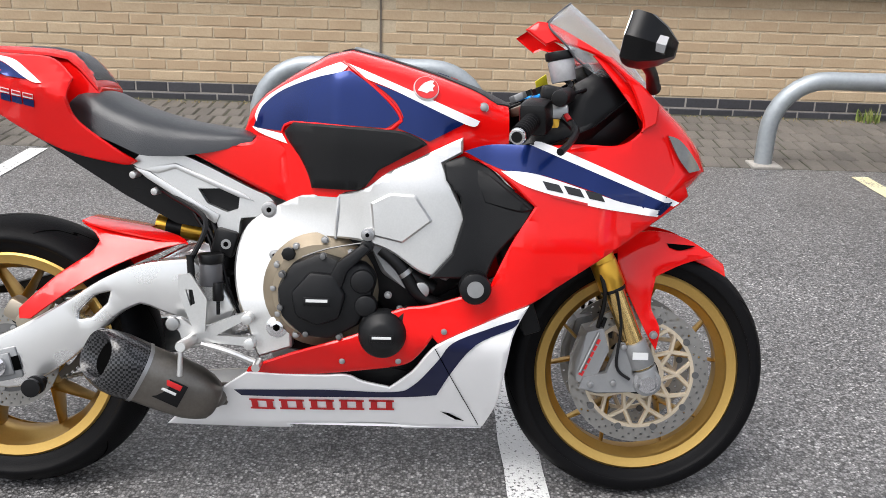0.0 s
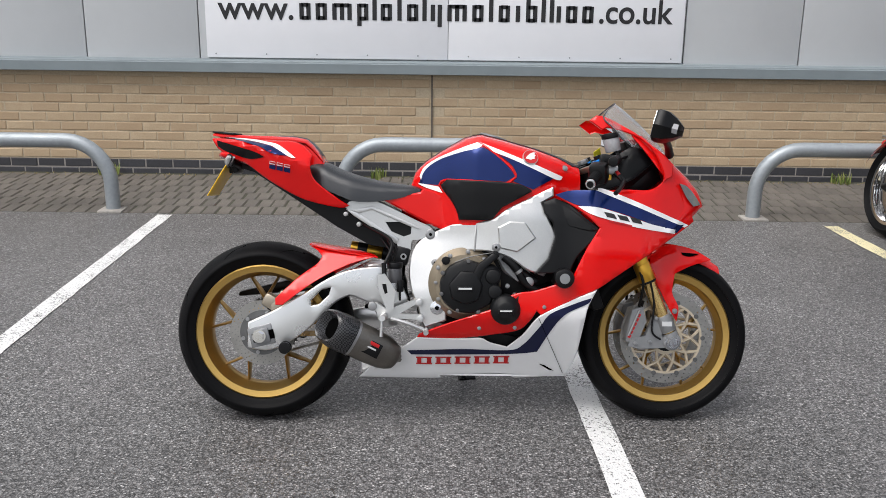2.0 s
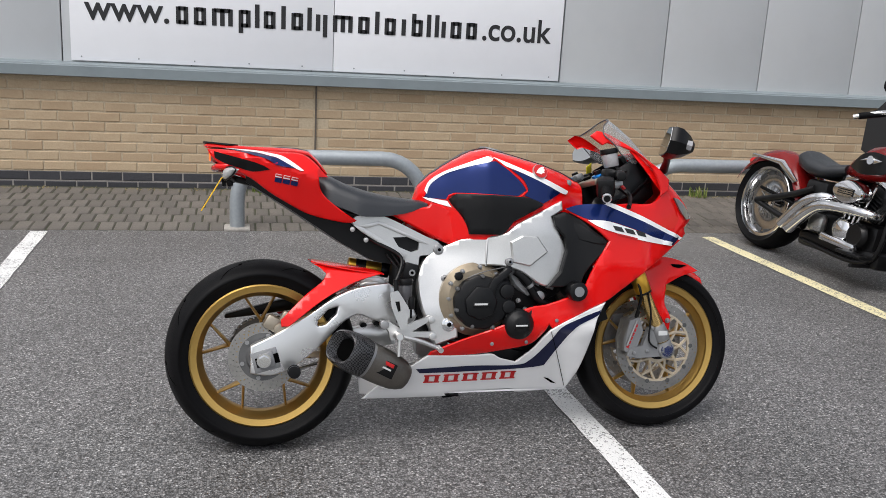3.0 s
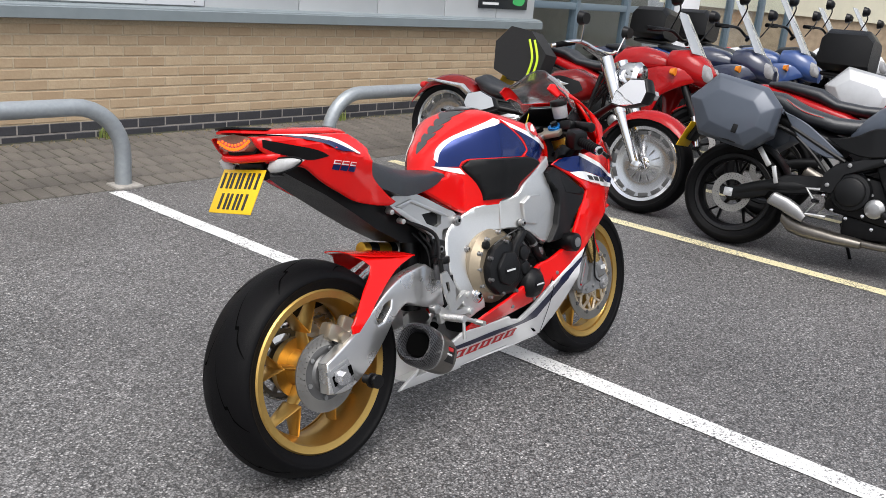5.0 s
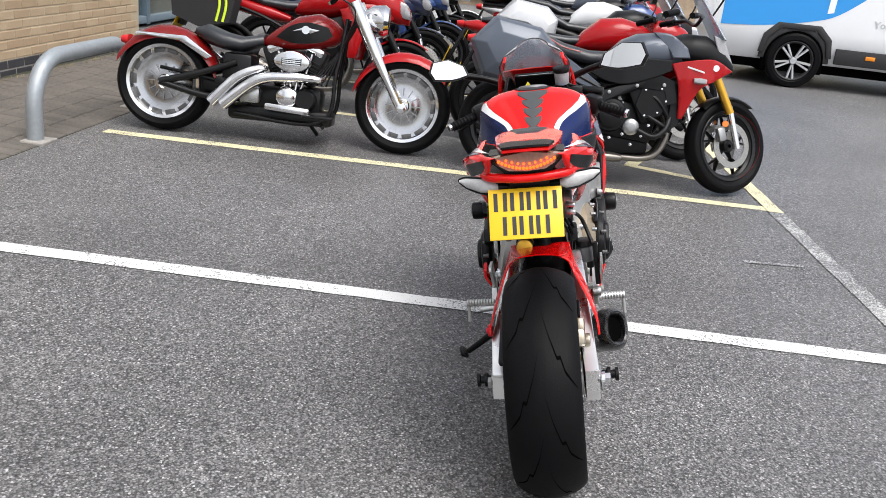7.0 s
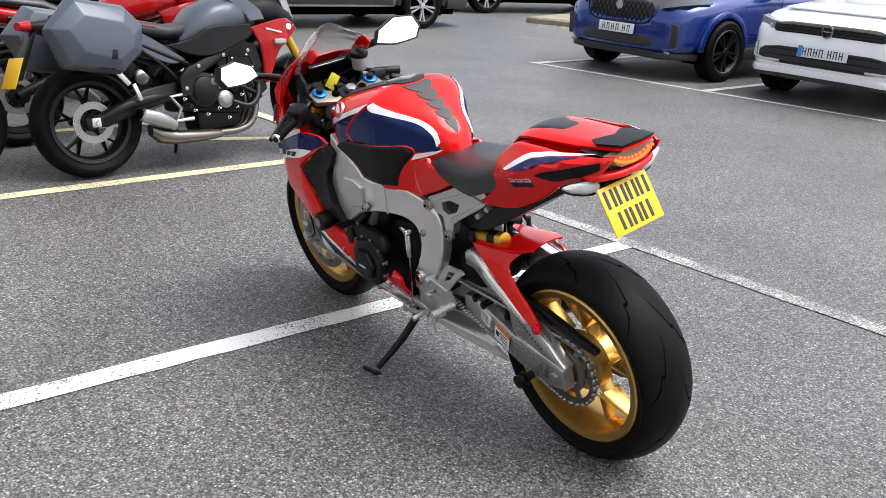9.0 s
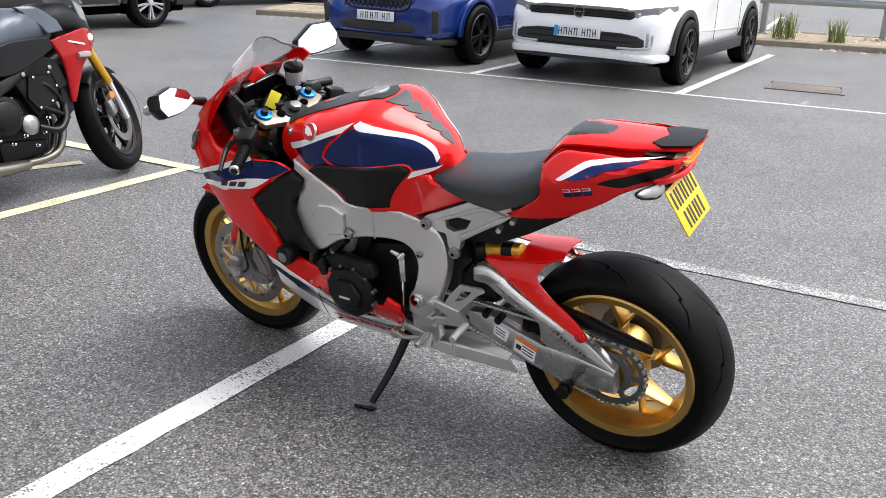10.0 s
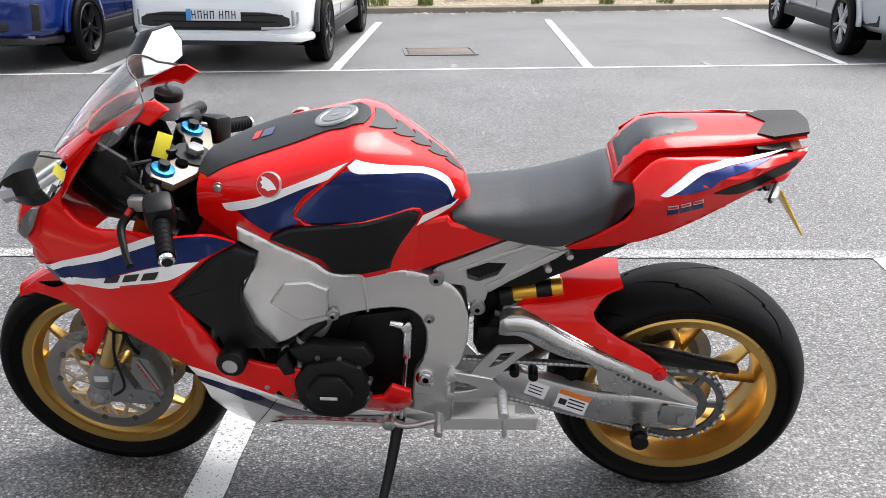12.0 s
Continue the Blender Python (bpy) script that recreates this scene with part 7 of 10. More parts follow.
part("dash", box(0.02, 0.16, 0.085, (1.27, 0, 0.95), (0, -35, 0), bev=0.008), M["black"], bike, "black digital dash")
part("dash_screen", box(0.003, 0.13, 0.062, (1.2605, 0, 0.9565), (0, -35, 0), bev=0.001), M["dash_sky_grey"], bike, "dash screen, its grey a painted reflection of the sky")
for _y in (-0.055, 0.055):
    part("yoke_hole", rod((1.13, _y, 0.893), (1.1245, _y, 0.9065), 0.014, seg=16), M["groove"], bike)
part("ignition_lock", rod((1.165, 0.02, 0.905), (1.16, 0.02, 0.925), 0.017, seg=16, bev=0.003), M["black"], bike)
part("inner_cowl", loft([[Vector((x, y, z)) for y, z in ((-w, z0), (-w * 0.6, z0 - 0.06), (w * 0.6, z0 - 0.06), (w, z0))] for x, w, z0 in ((1.36, 0.12, 0.93), (1.26, 0.15, 0.85), (1.12, 0.17, 0.79))]), M["black"], bike, "black inner cockpit panels")
_F = Vector((math.sin(radians(23.3)) * -1, 0, math.cos(radians(23.3))))
for sd in SIDES:
    b0 = Vector((1.42, sd * 0.105, 0.285))
    def P(d):
        return b0 + _F * d
    lg = part("fork_leg", rod(P(0.335), P(0.675), 0.027, seg=24), M["fork_gold"], bike, "gold upside-down fork leg")
    part("lower_tube", rod(P(0.04), P(0.25), 0.0225, seg=24), M["stanchion"], lg)
    part("outer_tube", join(rod(P(0.235), P(0.3), 0.0295, 0.0295, 24, bev=0.004), rod(P(0.295), P(0.345), 0.0285, 0.0275, 12)), M["fork_gold"], lg)
    part("dust_seal", rod(P(0.228), P(0.237), 0.0285, seg=24, bev=0.002), M["black"], lg)
    part("axle_clamp", join(rod(P(-0.01), P(0.04), 0.026, 0.029, 20, bev=0.004), rod(P(0.045), P(0.105), 0.0305, 0.0285, 20, bev=0.005), rod((1.412, sd * 0.08, 0.292), (1.412, sd * 0.125, 0.292), 0.032, seg=20, bev=0.004), prism(cornered([(1.41, 0.27), (1.3, 0.262), (1.26, 0.275), (1.27, 0.3), (1.32, 0.31), (1.345, 0.375), (1.375, 0.37), (1.38, 0.31)]), sd * 0.095, sd * 0.12, bev=0.004)), M["cast_grey"], lg)
    part("axle_end", join(rod((1.412, sd * 0.12, 0.292), (1.412, sd * 0.135, 0.292), 0.017, seg=6), rod((1.412, sd * 0.12, 0.292), (1.412, sd * 0.128, 0.292), 0.024)), M["chrome"], lg)
    part("clamp_band", rod(P(0.045), P(0.06), 0.029, seg=24), M["steel"], lg)
    part("fork_mark", moved(box(0.034, 0.002, 0.016), Matrix.Translation(P(0.076) + Vector((0, sd * 0.0305, 0)))), M["label_grey"], lg)
    for x, z in ((1.285, 0.285), (1.355, 0.372), (1.335, 0.29), (1.39, 0.285)):
        part("clamp_bolt", bolt((x, sd * 0.112, z), (x, sd * 0.128, z), 0.0065, 10), M["steel"], lg)
    part("pad_pin", rod((1.262, sd * 0.114, 0.31), (1.3, sd * 0.114, 0.4), 0.004, seg=8), M["steel"], lg)
    part("bleed_nipple", rod((1.31, sd * 0.09, 0.405), (1.318, sd * 0.09, 0.43), 0.005, seg=8), M["black"], lg)
    ca = part("brake_caliper", prism(cornered([(1.255, 0.29), (1.29, 0.275), (1.325, 0.36), (1.31, 0.41), (1.275, 0.4), (1.25, 0.33)]), sd * 0.03, sd * 0.112, bev=0.012), M["cast_grey"], lg, "grey radial brake caliper")
    for k in range(6):
        part("mark_bar", box(0.012, 0.001, 0.01, (1.266 + k * 0.0065, sd * 0.1126, 0.308 + k * 0.0145), (0, -65, 0)), M["red_ink"], ca)
    part("brake_hose", tube([(1.3, sd * 0.1, 0.41), (1.305, sd * 0.13, 0.5), (1.27, sd * 0.1, 0.6)], 0.005, 8), M["black"], lg)
    part("hose", tube([(1.33, sd * 0.135, 0.5), (1.345, sd * 0.13, 0.42), (1.34, sd * 0.128, 0.33), (1.37, sd * 0.13, 0.3)], 0.0035, 8), M["black"], lg)
    part("fork_cap", join(rod(P(0.675), P(0.69), 0.026, seg=20, bev=0.003)), M["anod_blue"], lg, "blue anodised fork cap")
    part("adjuster", rod(P(0.69), P(0.703), 0.013, seg=6), M["black"], lg)
    # handlebar
    h0, h1 = P(0.66) + Vector((0, sd * 0.03, 0)), Vector((1.08, sd * 0.335, 0.828))
    dd = (h1 - h0)
    hb = part("clip_on_bar", join(rod(h0, h1, 0.011, seg=14), rod(P(0.645), P(0.68), 0.037, seg=20, bev=0.004)), M["black"], bike, "black clip-on handlebar")
    part("grip", tube([h0 + dd * (0.47 + 0.46 * i / 24) for i in range(25)], [0.0185 if i % 3 == 0 else 0.0165 for i in range(25)], 18, smooth=False), M["tyre"], hb, "black rubber grip")
    part("bar_end", join(rod(h0 + dd * 0.93, h0 + dd * 0.99, 0.0165, seg=18, bev=0.003)), M["chrome"], hb)
    part("switch_box", join(moved(box(0.062, 0.065, 0.07, bev=0.016), Matrix.Translation(h0 + dd * 0.36) @ dd.to_track_quat("Y", "Z").to_matrix().to_4x4())), M["black"], hb)
    part("kill_switch", moved(box(0.012, 0.016, 0.016, bev=0.003), Matrix.Translation(h0 + dd * 0.38 + Vector((-0.024, 0, 0.012)))), M["red_ink"], hb)
    part("lever", tube([h0 + dd * 0.3 + Vector((0.05, 0, 0.0)), h0 + dd * 0.45 + Vector((0.085, 0, -0.02)), h0 + dd * 0.7 + Vector((0.085, 0, -0.03)), h0 + dd * 0.88 + Vector((0.078, 0, -0.034))], [0.011, 0.009, 0.007, 0.008], 8), M["black"], hb, "black lever")
    part("lever_adjuster", rod(h0 + dd * 0.36 + Vector((0.06, 0, 0.005)), h0 + dd * 0.4 + Vector((0.07, 0, -0.003)), 0.006, seg=10), M["red_ink"], hb)
    part("perch", moved(box(0.06, 0.03, 0.03, bev=0.006), Matrix.Translation(h0 + dd * 0.28 + Vector((0.03, 0, 0.006)))), M["steel"], hb)
yk = part("top_yoke", join(prism([(1.185, 0.11), (1.17, 0.14), (1.12, 0.14), (1.09, 0.06), (1.085, 0), (1.09, -0.06), (1.12, -0.14), (1.17, -0.14), (1.185, -0.11), (1.15, -0.04), (1.15, 0.04)], -0.01, 0.01, bev=0.004)), M["champagne"], bike, "champagne-grey top yoke")
yk.matrix_basis = pose(0, 0, 0.895) @ pose(1.14, 0, 0, 0, -23, 0) @ pose(-1.14, 0, 0) @ Matrix.Rotation(radians(-90), 4, "X") @ Matrix.Diagonal((1, 1, -1, 1))
part("stem_nut", rod((1.115, 0, 0.905), (1.109, 0, 0.919), 0.02, seg=6, bev=0.002), M["cast_grey"], bike)
part("steering_head", rod((1.115, 0, 0.9), (1.2, 0, 0.7), 0.045), M["satin"], bike)
res = part("fluid_reservoir", rod((1.2, -0.1, 0.945), (1.19, -0.1, 0.99), 0.027, 0.029, 20, bev=0.002), M["lens"], bike, "brake fluid reservoir with black cap")
part("reservoir_cap", rod((1.19, -0.1, 0.99), (1.187, -0.1, 1.008), 0.032, seg=20, bev=0.003), M["black"], res)
part("master_cylinder", join(rod((1.2, -0.16, 0.915), (1.17, -0.25, 0.905), 0.017, bev=0.003), box(0.05, 0.05, 0.035, (1.17, -0.15, 0.915), (0, 10, 0), bev=0.008), tube([(1.2, -0.11, 0.95), (1.21, -0.13, 0.935), (1.19, -0.17, 0.92)], 0.006, 8)), M["black"], bike, "black brake master cylinder")
part("brake_line", tube([(1.2, -0.16, 0.915), (1.26, -0.1, 0.93), (1.25, 0.0, 0.9), (1.22, 0.04, 0.8)], 0.0045, 8), M["black"], bike)
part("switch_wire", tube([(1.12, 0.2, 0.88), (1.2, 0.16, 0.91), (1.26, 0.08, 0.89)], 0.006, 8), M["black"], bike)
part("key_tag", moved(box(0.035, 0.002, 0.055, bev=0.001), pose(1.17, 0.035, 0.935, 20, -30, 30)), M["tag"], bike, "yellow key tag")
for sd in SIDES:
    part("loom", tube([(1.19, sd * 0.06, 0.91), (1.24, sd * 0.1, 0.9), (1.2, sd * 0.12, 0.8), (1.15, sd * 0.1, 0.72)], 0.006, 8), M["black"], bike)
    part("loom", tube([(1.16, sd * 0.15, 0.9), (1.2, sd * 0.12, 0.87), (1.22, sd * 0.05, 0.88)], 0.005, 8), M["black"], bike)

# front mudguard
_hg = []
for _k in range(14):
    _a = radians(52 + _k * 6.4)
    _r = 0.318
    _w = ip(_k, 0, 0.03, 3, 0.068, 13, 0.075)
    _hg.append([Vector((FC[0] + _r * math.cos(_a), _w * math.sin(t), FC[2] + _r * math.sin(_a) - 0.04 * (1 - math.cos(t)))) for t in (radians(-80 + 160 * i / 12) for i in range(13))])
_bm = loft(_hg, cap=False, closed=False)
bmesh.ops.solidify(_bm, geom=_bm.faces[:], thickness=0.004)
mg = part("front_mudguard", _bm, M["red"], bike, "red front mudguard")
for sd in SIDES:
    part("mudguard_side", skin(cornered(O_FENDER), lambda x, z: ip(z, .35, .1, .5, .095, .58, .08, .615, .06), side=sd, thick=0.004, pillow=0.008), M["red"], mg)
    part("slot", skin(cornered([(1.45, 0.598), (1.515, 0.594), (1.48, 0.584), (1.455, 0.589)]), lambda x, z: ip(z, .35, .1, .5, .095, .58, .08, .615, .06) + 0.0015, side=sd, thick=0.002), M["groove"], mg)
    part("mudguard_bolt", bolt((1.425, sd * 0.098, 0.395), (1.425, sd * 0.108, 0.395), 0.007), M["steel"], mg)

# ---- parked motorcycles ----
def ring(x, w, zb, zt, n=20, p=2.6, y0=0.0):
    """A rounded cross-section across the length."""
    out = []
    for i in range(n):
        t = 2 * math.pi * i / n
        c, s = math.cos(t), math.sin(t)
        k = (abs(c) ** p + abs(s) ** p) ** (-1 / p)
        out.append(Vector((x, y0 + w * k * c, (zb + zt) / 2 + (zt - zb) / 2 * k * s)))
    return out


def hull(*secs, p=2.6, n=20, y0=0.0):
    return loft([ring(*s, n=n, p=p, y0=y0) for s in secs])


mats(
    p_red=dict(base=(0.34, 0.006, 0.008), rough=0.26, spec=0.12, coat=0.45, stain=0.12, sscale=8),
    p_darkred=dict(base=(0.17, 0.006, 0.006), rough=0.22, spec=0.15, coat=0.35, stain=0.2, sscale=8, tint=(0.06, 0.006, 0.006)),
    p_grey=dict(base=(0.082, 0.096, 0.122), rough=0.34, coat=0.25, spec=0.3, metal=0.2, stain=0.12, sscale=8),
    p_navy=dict(base=(0.012, 0.018, 0.05), rough=0.3, coat=1.0, stain=0.1),
    p_blue=dict(base=(0.03, 0.07, 0.22), rough=0.35, coat=0.8, stain=0.1),
    p_white=dict(base=(0.72, 0.73, 0.74), rough=0.35, coat=0.6, stain=0.1),
    p_black=dict(base=(0.006, 0.006, 0.0065), rough=0.36, spec=0.22, coat=0.1, stain=0.2),
    alu=dict(base=(0.6, 0.61, 0.62), rough=0.45, metal=0.6, stain=0.25, sscale=6),
    disc_chrome=dict(base=(0.5, 0.5, 0.51), rough=0.16, metal=1.0, stain=0.3, sscale=9, rvar=0.08),
    hivis=dict(base=(0.6, 0.8, 0.03), rough=0.6),
    fabric=dict(base=(0.014, 0.014, 0.015), rough=0.85, grain=0.4, gscale=300, bump=0.3),
    tint_screen=dict(base=(0.62, 0.65, 0.68), rough=0.12, trans=0.6, ior=1.35, coat=0.6),
)


def road_bike(label, m, body, accent=None, wb=1.45, R=0.31, rim=None, fork="steel", screen=0.3, panniers=None, top_box=False, bag=False,
              fairing=True, bar_z=1.06, nose=True, group="motorcycles in the parked row", spokes=5, tank_z=0.98, detail=True, bare=False, steer=16.0):
    """A parked road motorcycle, rear axle over the origin, facing +x, leaning on its side stand."""
    accent = accent or body
    rim = rim or M["p_black"]
    t = thing("parked_motorcycle", label, "motorcycle", m, group)
    rw_ = wheel(t, "rear_wheel", (0, 0, R), R, 0.17, 0.222, 0.14, rim, spokes, 0.2, 0.05, 0.14, spoke_w=0.016)
    disc(rw_, (0, -0.09, R), 0.075, 0.115)
    fw_ = wheel(t, "front_wheel", (wb, 0, R), R, 0.12, 0.222, 0.09, rim, spokes, 0.2, 0.04, 0.1, spoke_w=0.014)
    hx = wb - 0.30
    turn = Matrix.Translation((wb - 0.06, 0, R + 0.2)) @ Matrix.Rotation(radians(steer), 4, Vector((-0.4, 0, 0.92))) @ Matrix.Translation((0.06 - wb, 0, -0.2 - R))
    fw_.matrix_basis = turn
    for sd in (-1, 1):
        disc(fw_, (wb, sd * 0.065, R), 0.105, 0.148)
        lg = part("fork_leg", rod((wb - 0.06, sd * 0.1, R + 0.2), (hx - 0.01, sd * 0.1, R + 0.62), 0.027), M["fork_gold"] if fork == "gold" else M["p_black"], t)
        lg.matrix_basis = turn
        part("fork_slider", rod((wb + 0.015, sd * 0.1, R - 0.02), (wb - 0.07, sd * 0.1, R + 0.24), 0.022), M["chrome"], lg)
        part("brake_caliper", box(0.06, 0.035, 0.09, (wb - 0.11, sd * 0.085, R + 0.06), (0, -20, 0), bev=0.01), M["steel"], lg)
        part("swingarm", tube([(0, sd * 0.11, R), (0.2, sd * 0.12, R + 0.08), (0.46, sd * 0.1, R + 0.12)], [0.03, 0.035, 0.04], 10), M["satin"], t)
        if not bare:
            part("frame_beam", prism([(0.46, 0.42), (0.52, 0.62), (0.72, 0.66), (0.98, 0.76), (1.06, 0.72), (1.0, 0.64), (0.74, 0.58), (0.6, 0.54), (0.56, 0.4)], sd * 0.13, sd * 0.165, bev=0.008), M["satin"], t)
        part("seat_rail", tube([(0.5, sd * 0.12, 0.62), (0.3, sd * 0.13, 0.7), (0.0, sd * 0.12, 0.78)], 0.014, 8), M["satin"], t)
        if not bare:
            part("foot_peg", join(rod((0.42, sd * 0.14, 0.4), (0.42, sd * 0.26, 0.4), 0.012, seg=10), box(0.1, 0.02, 0.14, (0.4, sd * 0.15, 0.44), (0, 20, 0), bev=0.006)), M["silver"], t)
        part("mirror_stalk", tube([(hx + 0.02, sd * 0.3, bar_z), (hx + 0.08, sd * 0.34, bar_z + 0.14), (hx + 0.06, sd * 0.37, bar_z + 0.2)], 0.006, 8), M["p_black"], t)
        part("mirror", hull((hx + 0.04, 0.07, bar_z + 0.16, bar_z + 0.26), (hx + 0.08, 0.06, bar_z + 0.17, bar_z + 0.25), (hx + 0.1, 0.02, bar_z + 0.19, bar_z + 0.23), n=14, y0=sd * 0.38), M["p_black"], t)
    part("handlebar", tube([(hx - 0.12, -0.38, bar_z - 0.02), (hx - 0.02, -0.2, bar_z), (hx, 0, bar_z - 0.04), (hx - 0.02, 0.2, bar_z), (hx - 0.12, 0.38, bar_z - 0.02)], 0.012, 10), M["p_black"], t)
    for sd in (-1, 1):
        part("grip", rod((hx - 0.13, sd * 0.395, bar_z - 0.022), (hx - 0.07, sd * 0.28, bar_z - 0.006), 0.018), M["tyre"], t)
        part("lever", tube([(hx - 0.02, sd * 0.24, bar_z - 0.005), (hx - 0.04, sd * 0.32, bar_z - 0.015), (hx - 0.08, sd * 0.4, bar_z - 0.03)], 0.006, 6), M["p_black"], t)
    if not bare:
        part("fuel_tank", hull((0.58, 0.09, 0.74, 0.8), (0.64, 0.14, 0.72, tank_z - 0.1), (0.75, 0.18, 0.72, tank_z), (0.9, 0.19, 0.74, tank_z + 0.02), (1.05, 0.16, 0.78, tank_z - 0.01), (1.14, 0.1, 0.82, tank_z - 0.06)), body, t)
    if not bare:
        part("seat", hull((-0.12, 0.09, 0.86, 0.9), (0.0, 0.13, 0.84, 0.92), (0.22, 0.14, 0.8, 0.9), (0.34, 0.14, 0.76, 0.84), (0.52, 0.13, 0.75, 0.83), (0.64, 0.09, 0.76, 0.84)), M["seat"], t, "black dual seat")
    if not bare:
        part("tail_unit", hull((-0.26, 0.05, 0.82, 0.86), (-0.15, 0.1, 0.78, 0.88), (0.1, 0.14, 0.72, 0.84), (0.4, 0.14, 0.66, 0.78), (0.55, 0.1, 0.66, 0.72)), body, t)
    if not bare:
        part("tail_light", hull((-0.3, 0.05, 0.82, 0.86), (-0.25, 0.07, 0.81, 0.87)), M["red_ink"], t)
    part("plate_hanger", prism([(-0.25, 0.8), (-0.22, 0.82), (-0.33, 0.56), (-0.36, 0.57)], -0.06, 0.06, bev=0.004), M["black"], t)
    part("number_plate", box(0.004, 0.22, 0.17, (-0.36, 0, 0.6), (0, 22, 0), bev=0.001), M["plate_yellow"], t)
    e = part("engine", join(box(0.42, 0.26, 0.24, (0.74, 0, 0.42), (0, 6, 0), bev=0.03), box(0.2, 0.34, 0.26, (0.88, 0, 0.56), (0, -28, 0), bev=0.02)), M["engine"], t, "black engine")
    for sd in (-1, 1):
        if not bare:
            part("engine_cover", moved(lathe(domed(0.088, 0.045, 0), 28), pose(0.66, sd * 0.14, 0.45) @ Matrix.Diagonal((1, sd, 1, 1))), M["satin"], e)
        if not bare:
            part("engine_cover", moved(lathe(domed(0.05, 0.04, 0), 24), pose(0.79, sd * 0.14, 0.38) @ Matrix.Diagonal((1, sd, 1, 1))), M["steel"] if sd < 0 else M["satin"], e)
        if detail:
            for k in range(7):
                a = 0.9 * k
                part("case_bolt", rod((0.66 + 0.1 * math.cos(a), sd * 0.14, 0.45 + 0.1 * math.sin(a)), (0.66 + 0.1 * math.cos(a), sd * 0.155, 0.45 + 0.1 * math.sin(a)), 0.007, seg=8), M["steel"], e)
            part("hose", tube([(0.84, sd * 0.15, 0.62), (0.95, sd * 0.18, 0.55), (1.03, sd * 0.16, 0.42), (0.98, sd * 0.12, 0.34)], 0.016, 8), M["black"], e)
    for k in range(3):
        part("header_pipe", tube([(0.98, -0.09 + k * 0.07, 0.52), (1.04, -0.1 + k * 0.07, 0.38), (1.0, -0.11 + k * 0.06, 0.24), (0.9, -0.11 + k * 0.05, 0.185), (0.7, -0.1 + k * 0.03, 0.18)], 0.021, 10), M["titanium"], e)
    if not bare:
        ex = part("silencer", loft([oval(Vector((x, -0.17, z)), Vector((1, 0, -0.35)), a, a * 1.15) for x, z, a in ((0.26, 0.345, 0.03), (0.27, 0.34, 0.042), (0.4, 0.285, 0.046), (0.47, 0.235, 0.03))]), M["titanium"], t, "metal silencer")
    if not bare:
        part("outlet", rod((0.27, -0.17, 0.343), (0.252, -0.17, 0.35), 0.022), M["groove"], ex)
    part("side_stand", rod((0.6, 0.12, 0.25), (0.66, 0.3, 0.05), 0.012, 0.01, 10), M["black"], t)
    mg_ = part("front_mudguard", loft([[Vector((wb + (R + 0.02) * math.cos(a), 0.07 * math.sin(u), R + (R + 0.02) * math.sin(a) - 0.03 * (1 - math.cos(u)))) for u in (radians(-80 + 20 * i) for i in range(9))] for a in (radians(55 + 9 * k) for k in range(10))], cap=False, closed=False), M["p_black"] if not fairing else accent, t)
    mg_.matrix_basis = turn
    part("rear_mudguard", loft([[Vector(((R + 0.02) * math.cos(a), 0.09 * math.sin(u), R + (R + 0.02) * math.sin(a) - 0.03 * (1 - math.cos(u)))) for u in (radians(-80 + 20 * i) for i in range(9))] for a in (radians(30 + 10 * k) for k in range(8))], cap=False, closed=False), M["black"], t)
    if bare:
        pass
    elif nose:
        part("nose_cowl", hull((hx - 0.02, 0.15, 0.82, 1.0), (hx + 0.12, 0.17, 0.76, 1.02), (hx + 0.24, 0.13, 0.74, 0.96), (hx + 0.33, 0.06, 0.74, 0.86)), accent, t)
        for sd in (-1, 1):
            part("headlight", hull((hx + 0.2, 0.03, 0.82, 0.94), (hx + 0.3, 0.045, 0.78, 0.9), (hx + 0.335, 0.02, 0.78, 0.84), n=12, y0=sd * 0.075), M["lens"], t)
            part("indicator", hull((hx + 0.06, 0.02, 0.8, 0.84), (hx + 0.1, 0.03, 0.79, 0.85), n=10, y0=sd * 0.23), M["amber"], t)
    else:
        part("headlight", moved(lathe([(0, 0.09), (0.07, 0.085), (0.085, 0.07), (0.08, 0.0), (0.05, -0.07), (0, -0.08)], 24, "X"), pose(hx + 0.14, 0, 0.88)), M["chrome"], t)
    if fairing and not bare:
        panel("side_fairing", [(0.95, 0.8), (1.2, 0.86), (1.42, 0.8), (1.28, 0.72), (1.16, 0.64), (1.1, 0.44), (1.04, 0.44), (1.0, 0.66)], lambda x, z: ip(x, .95, .2, 1.1, .23, 1.25, .2, 1.42, .08), accent, t, thick=0.01, pillow=0.012)
    if screen:
        s = [[Vector((hx + 0.2 - 0.26 * f * screen / 0.3 * 0.8 - 0.05 * (1 - math.cos(u)), (0.15 - 0.05 * f) * math.sin(u), 0.98 + f * screen)) for u in (radians(-75 + 15 * i) for i in range(11))] for f in (0, 0.33, 0.66, 1.0)]
        b = loft(s, cap=False, closed=False)
        bmesh.ops.solidify(b, geom=b.faces[:], thickness=0.004)
        part("windscreen", b, M["tint_screen"], t, "tinted touring screen")
